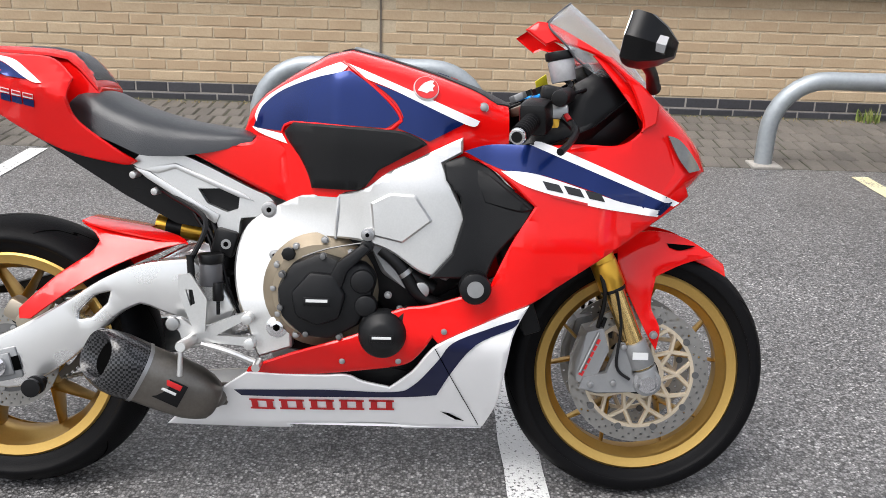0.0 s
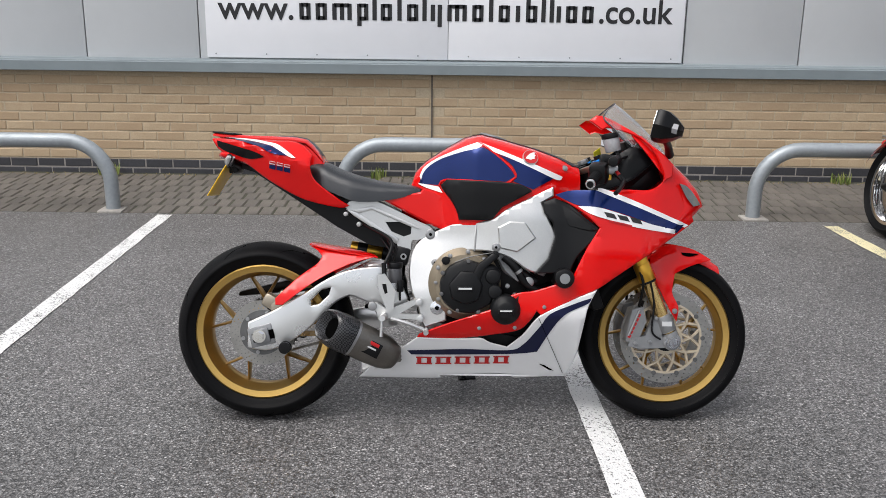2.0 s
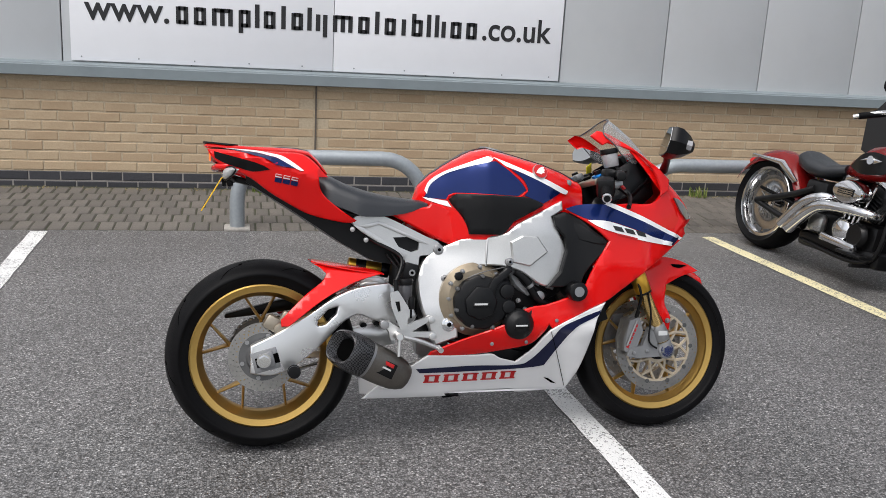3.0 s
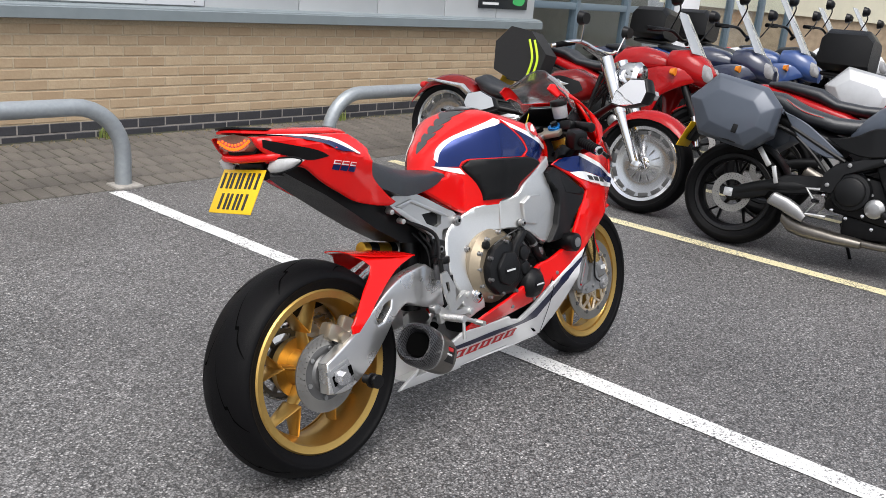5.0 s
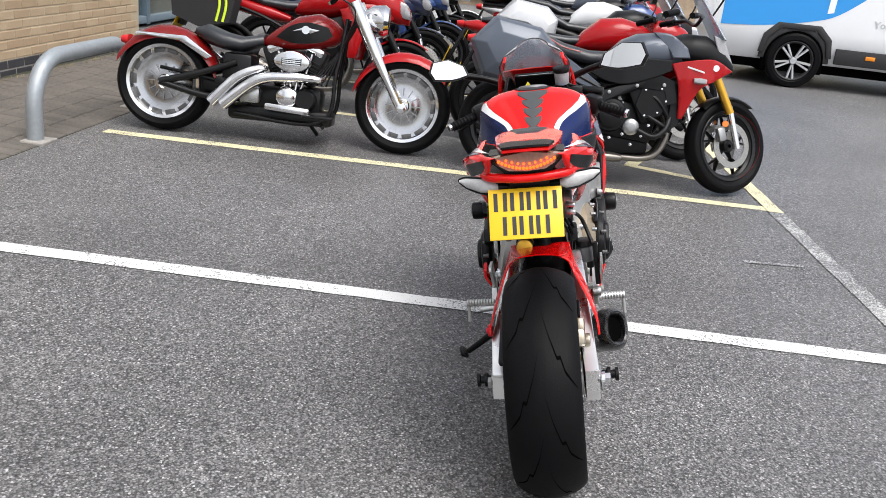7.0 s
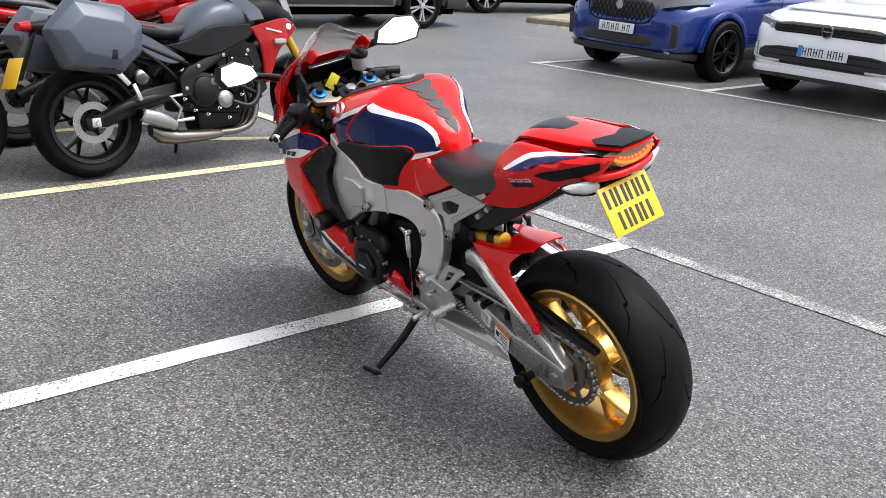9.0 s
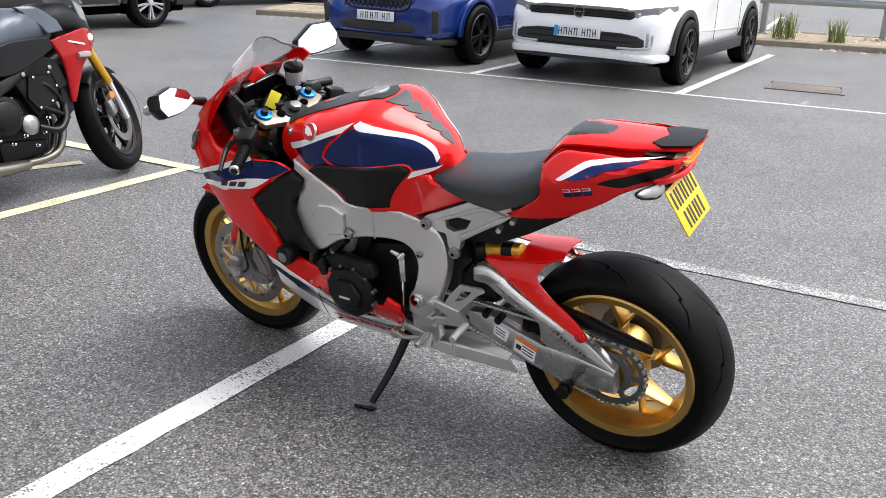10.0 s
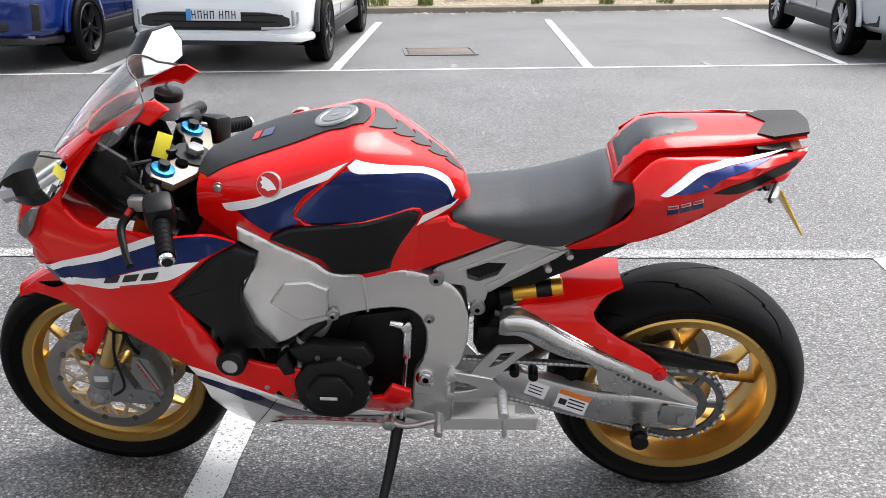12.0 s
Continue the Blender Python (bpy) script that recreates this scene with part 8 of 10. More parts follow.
    if panniers is not None:
        for sd in (-1, 1):
            part("pannier", bevel(loft([[Vector((x, sd * (0.17 + y), z)) for x, z in q] for y, q in (
                (0.0, [(-0.24, 0.8), (-0.14, 0.93), (0.12, 0.9), (0.2, 0.82), (0.19, 0.66), (0.08, 0.57), (-0.17, 0.61)]),
                (0.15, [(-0.29, 0.81), (-0.15, 0.97), (0.14, 0.925), (0.235, 0.83), (0.22, 0.67), (0.09, 0.565), (-0.2, 0.61)]),
                (0.21, [(-0.27, 0.81), (-0.13, 0.945), (0.13, 0.9), (0.215, 0.815), (0.2, 0.685), (0.085, 0.585), (-0.18, 0.63)]),
                (0.25, [(-0.19, 0.8), (-0.1, 0.87), (0.1, 0.83), (0.15, 0.77), (0.14, 0.7), (0.06, 0.645), (-0.12, 0.69)]))]), 0.007, 2, 10), panniers, t, "hard side case with creased lid")
            part("case_lid_line", tube([(-0.24, sd * 0.3, 0.72), (-0.1, sd * 0.345, 0.7), (0.1, sd * 0.345, 0.7), (0.2, sd * 0.3, 0.76)], 0.003, 6), M["groove"], t)
            part("case_hinge", tube([(-0.19, sd * 0.345, 0.635), (0.0, sd * 0.38, 0.605), (0.09, sd * 0.36, 0.592)], 0.007, 8), M["p_black"], t)
            part("case_latch", box(0.03, 0.012, 0.05, (0.03, sd * 0.418, 0.672), (0, 10, 0), bev=0.004), M["p_black"], t)
    if top_box:
        tb = part("top_box", hull((-0.42, 0.2, 0.96, 1.2), (-0.38, 0.22, 0.94, 1.25), (-0.1, 0.22, 0.94, 1.26), (-0.05, 0.19, 0.96, 1.2), p=6), M["black"], t, "black top box")
        part("rack", box(0.36, 0.2, 0.03, (-0.22, 0, 0.92), bev=0.008), M["p_black"], t)
    if bag:
        bg = part("soft_pannier", loft([[Vector((x, y, z)) for x, z in ((-0.3, 0.62), (-0.33, 0.85), (-0.2, 0.99), (0.0, 0.97), (0.18, 0.8), (0.14, 0.6), (-0.1, 0.55))] for y in (-0.18, -0.3, -0.36)]), M["fabric"], t, "black fabric pannier with yellow stripes")
        for dx in (0, 0.05):
            part("stripe", tube([(0.0 + dx, -0.363, 0.9), (0.06 + dx, -0.365, 0.75), (0.04 + dx, -0.363, 0.6)], 0.01, 6), M["hivis"], bg)
    return t


def stand(x, y, heading, lean=9.0):
    return pose(x, y, 0, 0, 0, heading) @ pose(0, 0, 0, -lean, 0, 0)


# the grey and red tourer next to the yellow line
tr = road_bike("grey and red sports tourer with grey side cases", stand(3.07, 2.62, -83.5), M["p_grey"], M["p_black"], wb=1.45, fork="gold", screen=0.26, panniers=M["p_grey"], bar_z=1.1, bare=True, steer=27.0)
part("tank", hull((0.57, 0.1, 0.7, 0.77), (0.63, 0.145, 0.7, 0.86), (0.69, 0.165, 0.7, 0.925), (0.78, 0.185, 0.72, 0.97), (0.88, 0.19, 0.74, 0.985), (0.98, 0.18, 0.76, 0.97), (1.08, 0.14, 0.8, 0.93)), M["p_grey"], tr, "grey fuel tank")
part("seat", hull((-0.1, 0.1, 0.86, 0.9), (0.02, 0.13, 0.84, 0.93), (0.16, 0.14, 0.82, 0.925), (0.22, 0.145, 0.79, 0.9), (0.32, 0.15, 0.76, 0.865), (0.48, 0.14, 0.74, 0.835), (0.58, 0.11, 0.74, 0.84), (0.64, 0.08, 0.76, 0.85)), M["seat"], tr, "black dual seat")
part("seat_piping", tube([(0.2, -0.146, 0.885), (0.3, -0.152, 0.835), (0.42, -0.148, 0.815)], 0.003, 6), M["p_red"], tr)
part("tail_unit", hull((-0.26, 0.05, 0.82, 0.86), (-0.15, 0.09, 0.78, 0.88), (0.1, 0.11, 0.74, 0.84), (0.4, 0.11, 0.64, 0.76), (0.55, 0.1, 0.62, 0.72)), M["p_black"], tr)
part("tail_light", hull((-0.3, 0.05, 0.82, 0.86), (-0.25, 0.07, 0.81, 0.87)), M["red_ink"], tr)
part("cowl", hull((0.98, 0.15, 0.82, 0.96), (1.08, 0.175, 0.8, 1.0), (1.22, 0.16, 0.78, 1.0), (1.34, 0.11, 0.76, 0.94), (1.42, 0.05, 0.77, 0.84)), M["satin"], tr, "matt black front cowl")
for sd in (-1, 1):
    part("tank_side", skin(cornered([(0.46, 0.71), (0.6, 0.74), (0.73, 0.805), (0.99, 0.815), (1.0, 0.755), (0.89, 0.7), (0.73, 0.645), (0.6, 0.65)]), lambda x, z: ip(x, .46, .14, .7, .2, 1.0, .21), side=sd, thick=0.014, crisp=0.006), M["satin"], tr)
    part("tank_wing", skin(cornered([(0.86, 0.98), (0.97, 0.975), (1.08, 0.9), (1.1, 0.84), (0.99, 0.83), (0.96, 0.88)]), lambda x, z: ip(x, .86, .17, 1.0, .205, 1.1, .2) * ip(z, .83, 1, .98, .85), side=sd, thick=0.014, crisp=0.006), M["p_grey"], tr)
    part("tail_panel", skin(cornered([(0.2, 0.82), (0.34, 0.77), (0.5, 0.67), (0.57, 0.625), (0.48, 0.605), (0.33, 0.67)]), lambda x, z: 0.15, side=sd, thick=0.012, crisp=0.005), M["p_grey"], tr)
    part("red_panel", skin(cornered([(0.985, 0.795), (1.08, 0.82), (1.26, 0.845), (1.415, 0.79), (1.27, 0.71), (1.18, 0.645), (1.1, 0.46), (1.075, 0.46), (1.045, 0.66)]), lambda x, z: ip(x, .98, .215, 1.1, .235, 1.25, .2, 1.42, .07) * ip(z, .46, .8, .7, 1.0), side=sd, thick=0.012, crisp=0.006), M["p_red"], tr, "red fairing panel")
    part("panel_mark", prism([(1.08, 0.79), (1.19, 0.765), (1.19, 0.755), (1.08, 0.78)], sd * 0.232, sd * 0.236), M["label_grey"], tr)
    part("headlight", skin(cornered([(1.24, 1.0), (1.32, 0.975), (1.42, 0.83), (1.4, 0.81), (1.31, 0.87)]), lambda x, z: ip(x, 1.2, .16, 1.34, .105, 1.42, .04), side=sd, thick=0.02, crisp=0.005), M["lens"], tr)
    part("badge", rod((1.27, sd * 0.18, 0.795), (1.27, sd * 0.197, 0.795), 0.02), M["chrome"], tr)
    part("side_indicator", hull((1.13, 0.012, 0.69, 0.72), (1.17, 0.02, 0.685, 0.725), (1.21, 0.012, 0.69, 0.72), n=10, y0=sd * 0.235), M["lens"], tr)
    part("hand_grip", tube([(0.86, sd * 0.4, 1.07), (0.95, sd * 0.3, 1.1)], 0.02, 10), M["tyre"], tr)
    part("reflector", rod((1.4, sd * 0.125, 0.46), (1.4, sd * 0.135, 0.46), 0.02), M["orange"], tr)
    part("frame_beam", prism(cornered([(0.5, 0.52), (0.55, 0.58), (0.68, 0.63), (0.79, 0.665), (0.92, 0.725), (1.02, 0.69), (1.055, 0.56), (1.0, 0.54), (0.97, 0.625), (0.81, 0.625), (0.69, 0.565), (0.6, 0.53), (0.56, 0.42), (0.5, 0.42)]), sd * 0.15, sd * 0.19, bev=0.01), M["satin"], tr, "matt black beam frame")
    for x, z in ((0.79, 0.64), (0.62, 0.585), (0.96, 0.66), (0.53, 0.46)):
        part("frame_bolt", rod((x, sd * 0.185, z), (x, sd * 0.198, z), 0.012, seg=12, bev=0.002), M["steel"], tr)
    part("subframe_tube", tube([(0.58, sd * 0.14, 0.6), (0.44, sd * 0.145, 0.66), (0.26, sd * 0.14, 0.74)], 0.013, 8), M["p_black"], tr)
    part("subframe_tube", tube([(0.54, sd * 0.14, 0.48), (0.42, sd * 0.145, 0.6), (0.3, sd * 0.14, 0.69)], 0.011, 8), M["p_black"], tr)
    part("case_bracket", join(box(0.12, 0.012, 0.03, (0.16, sd * 0.17, 0.55), (0, 50, 0), bev=0.004), box(0.1, 0.012, 0.025, (0.24, sd * 0.17, 0.46), (0, 70, 0), bev=0.004)), M["silver"], tr)
    part("footrest_plate", tube([(0.53, sd * 0.178, 0.43), (0.43, sd * 0.178, 0.42), (0.49, sd * 0.178, 0.35), (0.45, sd * 0.178, 0.28), (0.56, sd * 0.178, 0.285)], 0.012, 10, smooth=False), M["silver"], tr, "silver footrest plate")
    part("foot_peg", rod((0.5, sd * 0.19, 0.36), (0.5, sd * 0.29, 0.365), 0.012, seg=10), M["black"], tr)
    part("case_cover", moved(lathe(domed(0.082, 0.04, 0), 28), pose(0.64, sd * 0.15, 0.445) @ Matrix.Diagonal((1, sd, 1, 1))), M["satin"], tr)
    part("case_cover", moved(lathe(domed(0.052, 0.035, 0), 24), pose(0.79, sd * 0.155, 0.38) @ Matrix.Diagonal((1, sd, 1, 1))), M["steel"], tr)
    part("cylinder_cover", prism(cornered([(0.88, 0.62), (0.96, 0.6), (0.985, 0.53), (0.93, 0.49), (0.86, 0.54)]), sd * 0.16, sd * 0.182, bev=0.008), M["steel"], tr)
    part("radiator_shroud", skin(cornered([(1.02, 0.7), (1.08, 0.66), (1.09, 0.42), (1.0, 0.36), (1.02, 0.52)]), lambda x, z: 0.17, side=sd, thick=0.02, crisp=0.006), M["satin"], tr)
    part("engine_hose", tube([(0.88, sd * 0.17, 0.46), (0.98, sd * 0.18, 0.41), (1.04, sd * 0.16, 0.38)], 0.016, 10), M["black"], tr)
    for k in range(8):
        a = 0.785 * k
        part("cover_bolt", rod((0.64 + 0.088 * math.cos(a), sd * 0.15, 0.445 + 0.088 * math.sin(a)), (0.64 + 0.088 * math.cos(a), sd * 0.168, 0.445 + 0.088 * math.sin(a)), 0.006, seg=8), M["steel"], tr)
part("collector", hull((0.32, 0.04, 0.2, 0.27), (0.37, 0.06, 0.155, 0.25), (0.46, 0.075, 0.14, 0.225), (0.62, 0.075, 0.14, 0.21), (0.72, 0.06, 0.145, 0.205), (0.76, 0.05, 0.15, 0.2), y0=-0.1), M["titanium"], tr, "heat-stained exhaust collector")
part("sump", box(0.3, 0.2, 0.14, (0.78, 0, 0.27), (0, -4, 0), bev=0.03), M["engine"], tr)
part("clutch_case", moved(lathe([(0, 0.05), (0.07, 0.05), (0.078, 0.044), (0.082, 0.03), (0.1, 0.026), (0.106, 0.015), (0.11, 0)], 36), pose(0.65, -0.15, 0.445) @ Matrix.Diagonal((1, -1, 1, 1))), M["satin"], tr, "round black clutch cover")
part("head_casting", prism(cornered([(0.83, 0.64), (0.95, 0.66), (1.01, 0.56), (0.96, 0.47), (0.86, 0.44), (0.8, 0.52)]), -0.185, -0.15, bev=0.012), M["engine"], tr)
for _x, _z in ((0.85, 0.62), (0.95, 0.635), (0.985, 0.56), (0.94, 0.485), (0.86, 0.46), (0.74, 0.33), (0.86, 0.33), (0.9, 0.4), (0.58, 0.33), (0.66, 0.3), (0.8, 0.27), (0.52, 0.4)):
    part("engine_bolt", bolt((_x, -0.16, _z), (_x, -0.192, _z), 0.007, 10), M["chrome"], tr)
part("coolant_pipe", tube([(0.84, -0.17, 0.36), (0.93, -0.2, 0.33), (1.0, -0.19, 0.38), (1.03, -0.16, 0.46)], 0.02, 10), M["p_black"], tr)
for sd in (-1, 1):
    part("swingarm_beam", prism(cornered([(-0.06, 0.335), (-0.05, 0.29), (0.06, 0.28), (0.3, 0.36), (0.48, 0.4), (0.5, 0.5), (0.3, 0.475), (0.06, 0.36)]), sd * 0.1, sd * 0.14, bev=0.012), M["satin"], tr, "black swingarm beam")
    part("axle_block", join(box(0.05, 0.012, 0.05, (-0.005, sd * 0.145, 0.312), bev=0.004), rod((0, sd * 0.14, 0.312), (0, sd * 0.165, 0.312), 0.014, seg=6)), M["alu"], tr)
    part("tail_edge", prism([(0.04, 0.86), (0.2, 0.83), (0.2, 0.8), (0.06, 0.825)], sd * 0.11, sd * 0.15, bev=0.006), M["p_grey"], tr)
part("inner_fender", hull((1.02, 0.09, 0.5, 0.7), (1.12, 0.1, 0.52, 0.76), (1.2, 0.07, 0.6, 0.76)), M["black"], tr)
_ts = part("stub_silencer", loft([oval(Vector((x, -0.17, z)), Vector((1, 0, -0.45)), a, a * 1.2) for x, z, a in ((0.245, 0.333, 0.024), (0.255, 0.33, 0.033), (0.33, 0.31, 0.035), (0.4, 0.28, 0.032), (0.45, 0.25, 0.02))]), M["steel"], tr, "short steel silencer")
part("outlet", rod((0.25, -0.17, 0.332), (0.225, -0.17, 0.342), 0.026), M["groove"], _ts)
for _r0 in (0, 1):
    part("rim_stripe", moved(lathe([(0.2245, 0.046), (0.2265, 0.047), (0.2265, 0.046)], 48, closed=True), pose(1.45 * _r0, 0, 0.31) @ Matrix.Diagonal((1, -1, 1, 1))), M["p_darkred"], tr)
# dark cruiser
def cruiser(m):
    t = thing("parked_motorcycle", "dark red cruiser with chrome engine and solid wheels", "motorcycle", m, "motorcycles in the parked row")
    wb, R = 1.61, 0.325
    for nm, cx, tw in (("rear_wheel", 0.0, 0.2), ("front_wheel", wb, 0.16)):
        w_ = wheel(t, nm, (cx, 0, R), R, tw, 0.238, tw * 0.8, M["chrome"], 0, 0, 0.05, 0.1, label="polished disc wheel")
        for sd in (-1, 1):
            part("wheel_disc", moved(lathe([(0.0, 0.03), (0.05, 0.045), (0.09, 0.03), (0.17, 0.022), (0.19, 0.03), (0.222, 0.034), (0.222, 0.02), (0.0, 0.02)], 48), pose(cx, 0, R) @ Matrix.Diagonal((1, sd, 1, 1))), M["disc_chrome"], w_)
            for k in range(14):
                a = 2 * math.pi * k / 14
                part("slot", moved(box(0.026, 0.003, 0.066, (0.203, 0, 0), bev=0.001), pose(cx, sd * 0.0345, R) @ Matrix.Rotation(a, 4, "Y")), M["dark_steel"], w_)
            for k in range(12):
                a = 2 * math.pi * k / 12
                part("fin", moved(box(0.07, 0.004, 0.006, (0.085, 0, 0)), pose(cx, sd * 0.037, R) @ Matrix.Rotation(a, 4, "Y")), M["steel"], w_)
    for sd in (-1, 1):
        lg = part("fork_leg", rod((1.42, sd * 0.12, 0.62), (1.24, sd * 0.12, 0.96), 0.04, 0.045), M["chrome"], t, "fat chrome fork")
        part("fork_slider", rod((1.61, sd * 0.12, 0.29), (1.41, sd * 0.12, 0.64), 0.028, 0.034), M["chrome"], lg)
        part("axle_cap", rod((1.61, sd * 0.1, 0.31), (1.61, sd * 0.16, 0.31), 0.032, bev=0.004), M["chrome"], lg)
        part("swingarm", tube([(0, sd * 0.14, R), (0.3, sd * 0.13, 0.42), (0.5, sd * 0.12, 0.5)], 0.024, 10), M["p_black"], t)
        part("swingarm", tube([(0, sd * 0.14, R), (0.25, sd * 0.13, 0.27), (0.48, sd * 0.12, 0.25)], 0.022, 10), M["p_black"], t)
        part("frame_tube", tube([(1.2, sd * 0.06, 0.85), (1.16, sd * 0.12, 0.5), (1.08, sd * 0.13, 0.16), (0.5, sd * 0.13, 0.17)], 0.014, 10), M["p_black"], t)
        part("fender_strut", prism([(-0.18, 0.6), (-0.1, 0.615), (0.12, 0.6), (0.3, 0.5), (0.34, 0.52), (0.16, 0.635), (-0.17, 0.635)], sd * 0.125, sd * 0.14, bev=0.005), M["chrome"], t)
        part("grip", rod((1.02, sd * 0.42, 0.98), (1.08, sd * 0.3, 1.02), 0.019), M["tyre"], t)
        part("mirror_stalk", tube([(1.12, sd * 0.28, 1.03), (1.14, sd * 0.32, 1.16)], 0.006, 8), M["chrome"], t)
        part("mirror", hull((1.12, 0.06, 1.13, 1.22), (1.16, 0.05, 1.14, 1.21), n=14, y0=sd * 0.34), M["p_black"], t)
        for cx_, rot in ((0.78, 22), (0.98, -22)):
            for k in range(7):
                q = Matrix.Translation((cx_ - 0.02 * (rot / 22) * -1, 0, 0.5)) @ Matrix.Rotation(radians(-rot), 4, "Y")
                part("cooling_fin", moved(box(0.14 - 0.004 * abs(k - 3), 0.02, 0.006, (0, sd * 0.1, -0.07 + k * 0.022), bev=0.002), q), M["p_black"], t)
    part("rear_fender", loft([[Vector((0.02 + (R + 0.04) * math.cos(a), 0.125 * math.sin(u), R + 0.01 + (R + 0.04) * math.sin(a) - 0.1 * (1 - math.cos(u)))) for u in (radians(-85 + 17 * i) for i in range(11))] for a in (radians(20 + 13 * k) for k in range(11))], cap=False, closed=False), M["p_darkred"], t, "dark red rear fender")
    part("tail_light", hull((-0.3, 0.05, 0.55, 0.6), (-0.25, 0.06, 0.54, 0.61)), M["red_ink"], t)
    part("front_fender", loft([[Vector((wb + (R + 0.03) * math.cos(a), 0.1 * math.sin(u), R + (R + 0.03) * math.sin(a) - 0.07 * (1 - math.cos(u)))) for u in (radians(-85 + 17 * i) for i in range(11))] for a in (radians(40 + 12 * k) for k in range(11))], cap=False, closed=False), M["p_red"], t, "red front fender")
    part("fuel_tank", hull((0.66, 0.06, 0.62, 0.68), (0.74, 0.12, 0.61, 0.75), (0.88, 0.17, 0.61, 0.84), (1.02, 0.17, 0.63, 0.87), (1.12, 0.12, 0.66, 0.83), (1.17, 0.05, 0.7, 0.78)), M["p_darkred"], t, "dark red teardrop tank")
    for sd in (-1, 1):
        part("tank_panel", skin(cornered([(0.75, 0.69), (0.84, 0.765), (0.96, 0.8), (1.09, 0.78), (1.12, 0.73), (1.04, 0.68), (0.88, 0.66)]), lambda x, z: ip(x, .74, .12, .88, .17, 1.02, .17, 1.12, .122) * math.sqrt(max(1 - ((z - 0.735) / 0.15) ** 4, 0.2)) + 0.003, side=sd, thick=0.004, step=0.03), M["p_black"], t, "black tank panel")
        part("tank_badge", join(prism([(0.86, 0.735), (0.92, 0.745), (0.98, 0.73), (1.04, 0.755), (0.97, 0.765), (0.92, 0.76)], sd * 0.17, sd * 0.182, bev=0.002), rod((0.95, sd * 0.168, 0.75), (0.95, sd * 0.186, 0.75), 0.026)), M["chrome"], t)
    part("seat", hull((0.2, 0.06, 0.66, 0.7), (0.28, 0.12, 0.6, 0.73), (0.4, 0.15, 0.57, 0.69), (0.52, 0.14, 0.57, 0.67), (0.66, 0.08, 0.62, 0.7)), M["seat"], t, "black saddle seat")
    part("handlebar", tube([(1.0, -0.44, 0.97), (1.1, -0.28, 1.03), (1.16, -0.1, 1.0), (1.16, 0.1, 1.0), (1.1, 0.28, 1.03), (1.0, 0.44, 0.97)], 0.014, 10), M["chrome"], t)
    part("headlight_cowl", moved(lathe([(0, 0.1), (0.09, 0.09), (0.11, 0.06), (0.1, -0.02), (0.06, -0.08), (0, -0.09)], 24, "X"), pose(1.38, 0, 0.86)), M["chrome"], t, "chrome headlight shell")
    part("engine", join(box(0.5, 0.2, 0.2, (0.82, 0, 0.28), bev=0.04), box(0.14, 0.16, 0.26, (0.76, 0, 0.52), (0, -22, 0), bev=0.02), box(0.14, 0.16, 0.26, (0.98, 0, 0.52), (0, 22, 0), bev=0.02), box(0.7, 0.24, 0.1, (0.8, 0, 0.18), bev=0.03)), M["p_black"], t, "black V-twin engine")
    ac = part("air_cleaner", loft([[Vector((0.88 + a * (1 + 0.7 * abs(math.cos(u))) * math.cos(u), y, 0.54 + a * math.sin(u))) for u in (2 * math.pi * i / 28 for i in range(28))] for y, a in ((-0.14, 0.07), (-0.2, 0.075), (-0.225, 0.068), (-0.23, 0.055))]), M["chrome"], t, "oval chrome air cleaner")
    part("air_cleaner_face", box(0.13, 0.004, 0.045, (0.88, -0.232, 0.54), bev=0.001), M["p_black"], t)
    for k in range(4):
        part("slat", box(0.12, 0.005, 0.006, (0.88, -0.234, 0.522 + k * 0.012)), M["chrome"], t)
    lettering("114", 0.03, M["chrome"], t, (0.855, -0.2375, 0.53), width=0.05, rot=(90, 0, 0))
    for sd in (-1, 1):
        part("rocker_cover", box(0.16, 0.12, 0.06, (0.76 if sd < 0 else 0.99, -0.03, 0.63), (0, -22 * -sd, 0), bev=0.02), M["chrome"], t)
    part("exhaust_pipe", tube([(1.06, -0.1, 0.43), (1.05, -0.18, 0.44), (0.88, -0.22, 0.44), (0.66, -0.22, 0.4), (0.44, -0.2, 0.22)], [0.026, 0.028, 0.032, 0.036, 0.04], 14), M["chrome"], t, "curved chrome exhaust")
    part("exhaust_pipe", tube([(0.72, -0.12, 0.46), (0.66, -0.19, 0.47), (0.52, -0.2, 0.4), (0.36, -0.19, 0.23)], [0.026, 0.03, 0.035, 0.04], 14), M["chrome"], t, "curved chrome exhaust")
    part("primary_cover", moved(lathe([(0, 0.05), (0.05, 0.05), (0.07, 0.035), (0.075, 0), (0, 0)], 28), pose(0.85, -0.13, 0.31) @ Matrix.Diagonal((1, -1, 1, 1))), M["chrome"], t)
    part("lower_cover", box(0.3, 0.04, 0.05, (0.86, -0.17, 0.23), (0, 3, 0), bev=0.015), M["chrome"], t)
    for k in range(4):
        part("pushrod_tube", rod((0.84 + 0.03 * k, -0.14, 0.34), (0.77 + 0.075 * k, -0.12, 0.6), 0.009, seg=10), M["chrome"], t)
    for k in range(5):
        part("cable", tube([(1.1, -0.2 + 0.05 * k, 1.0), (1.26, -0.16 + 0.05 * k, 0.9), (1.2, -0.12 + 0.03 * k, 0.7), (1.1 - 0.03 * k, -0.14, 0.4)], 0.006, 6), M["p_black"], t)
    part("cam_cover", moved(lathe([(0, 0.03), (0.06, 0.03), (0.075, 0.015), (0.08, 0)], 24), pose(0.97, -0.14, 0.3) @ Matrix.Diagonal((1, -1, 1, 1))), M["p_black"], t)
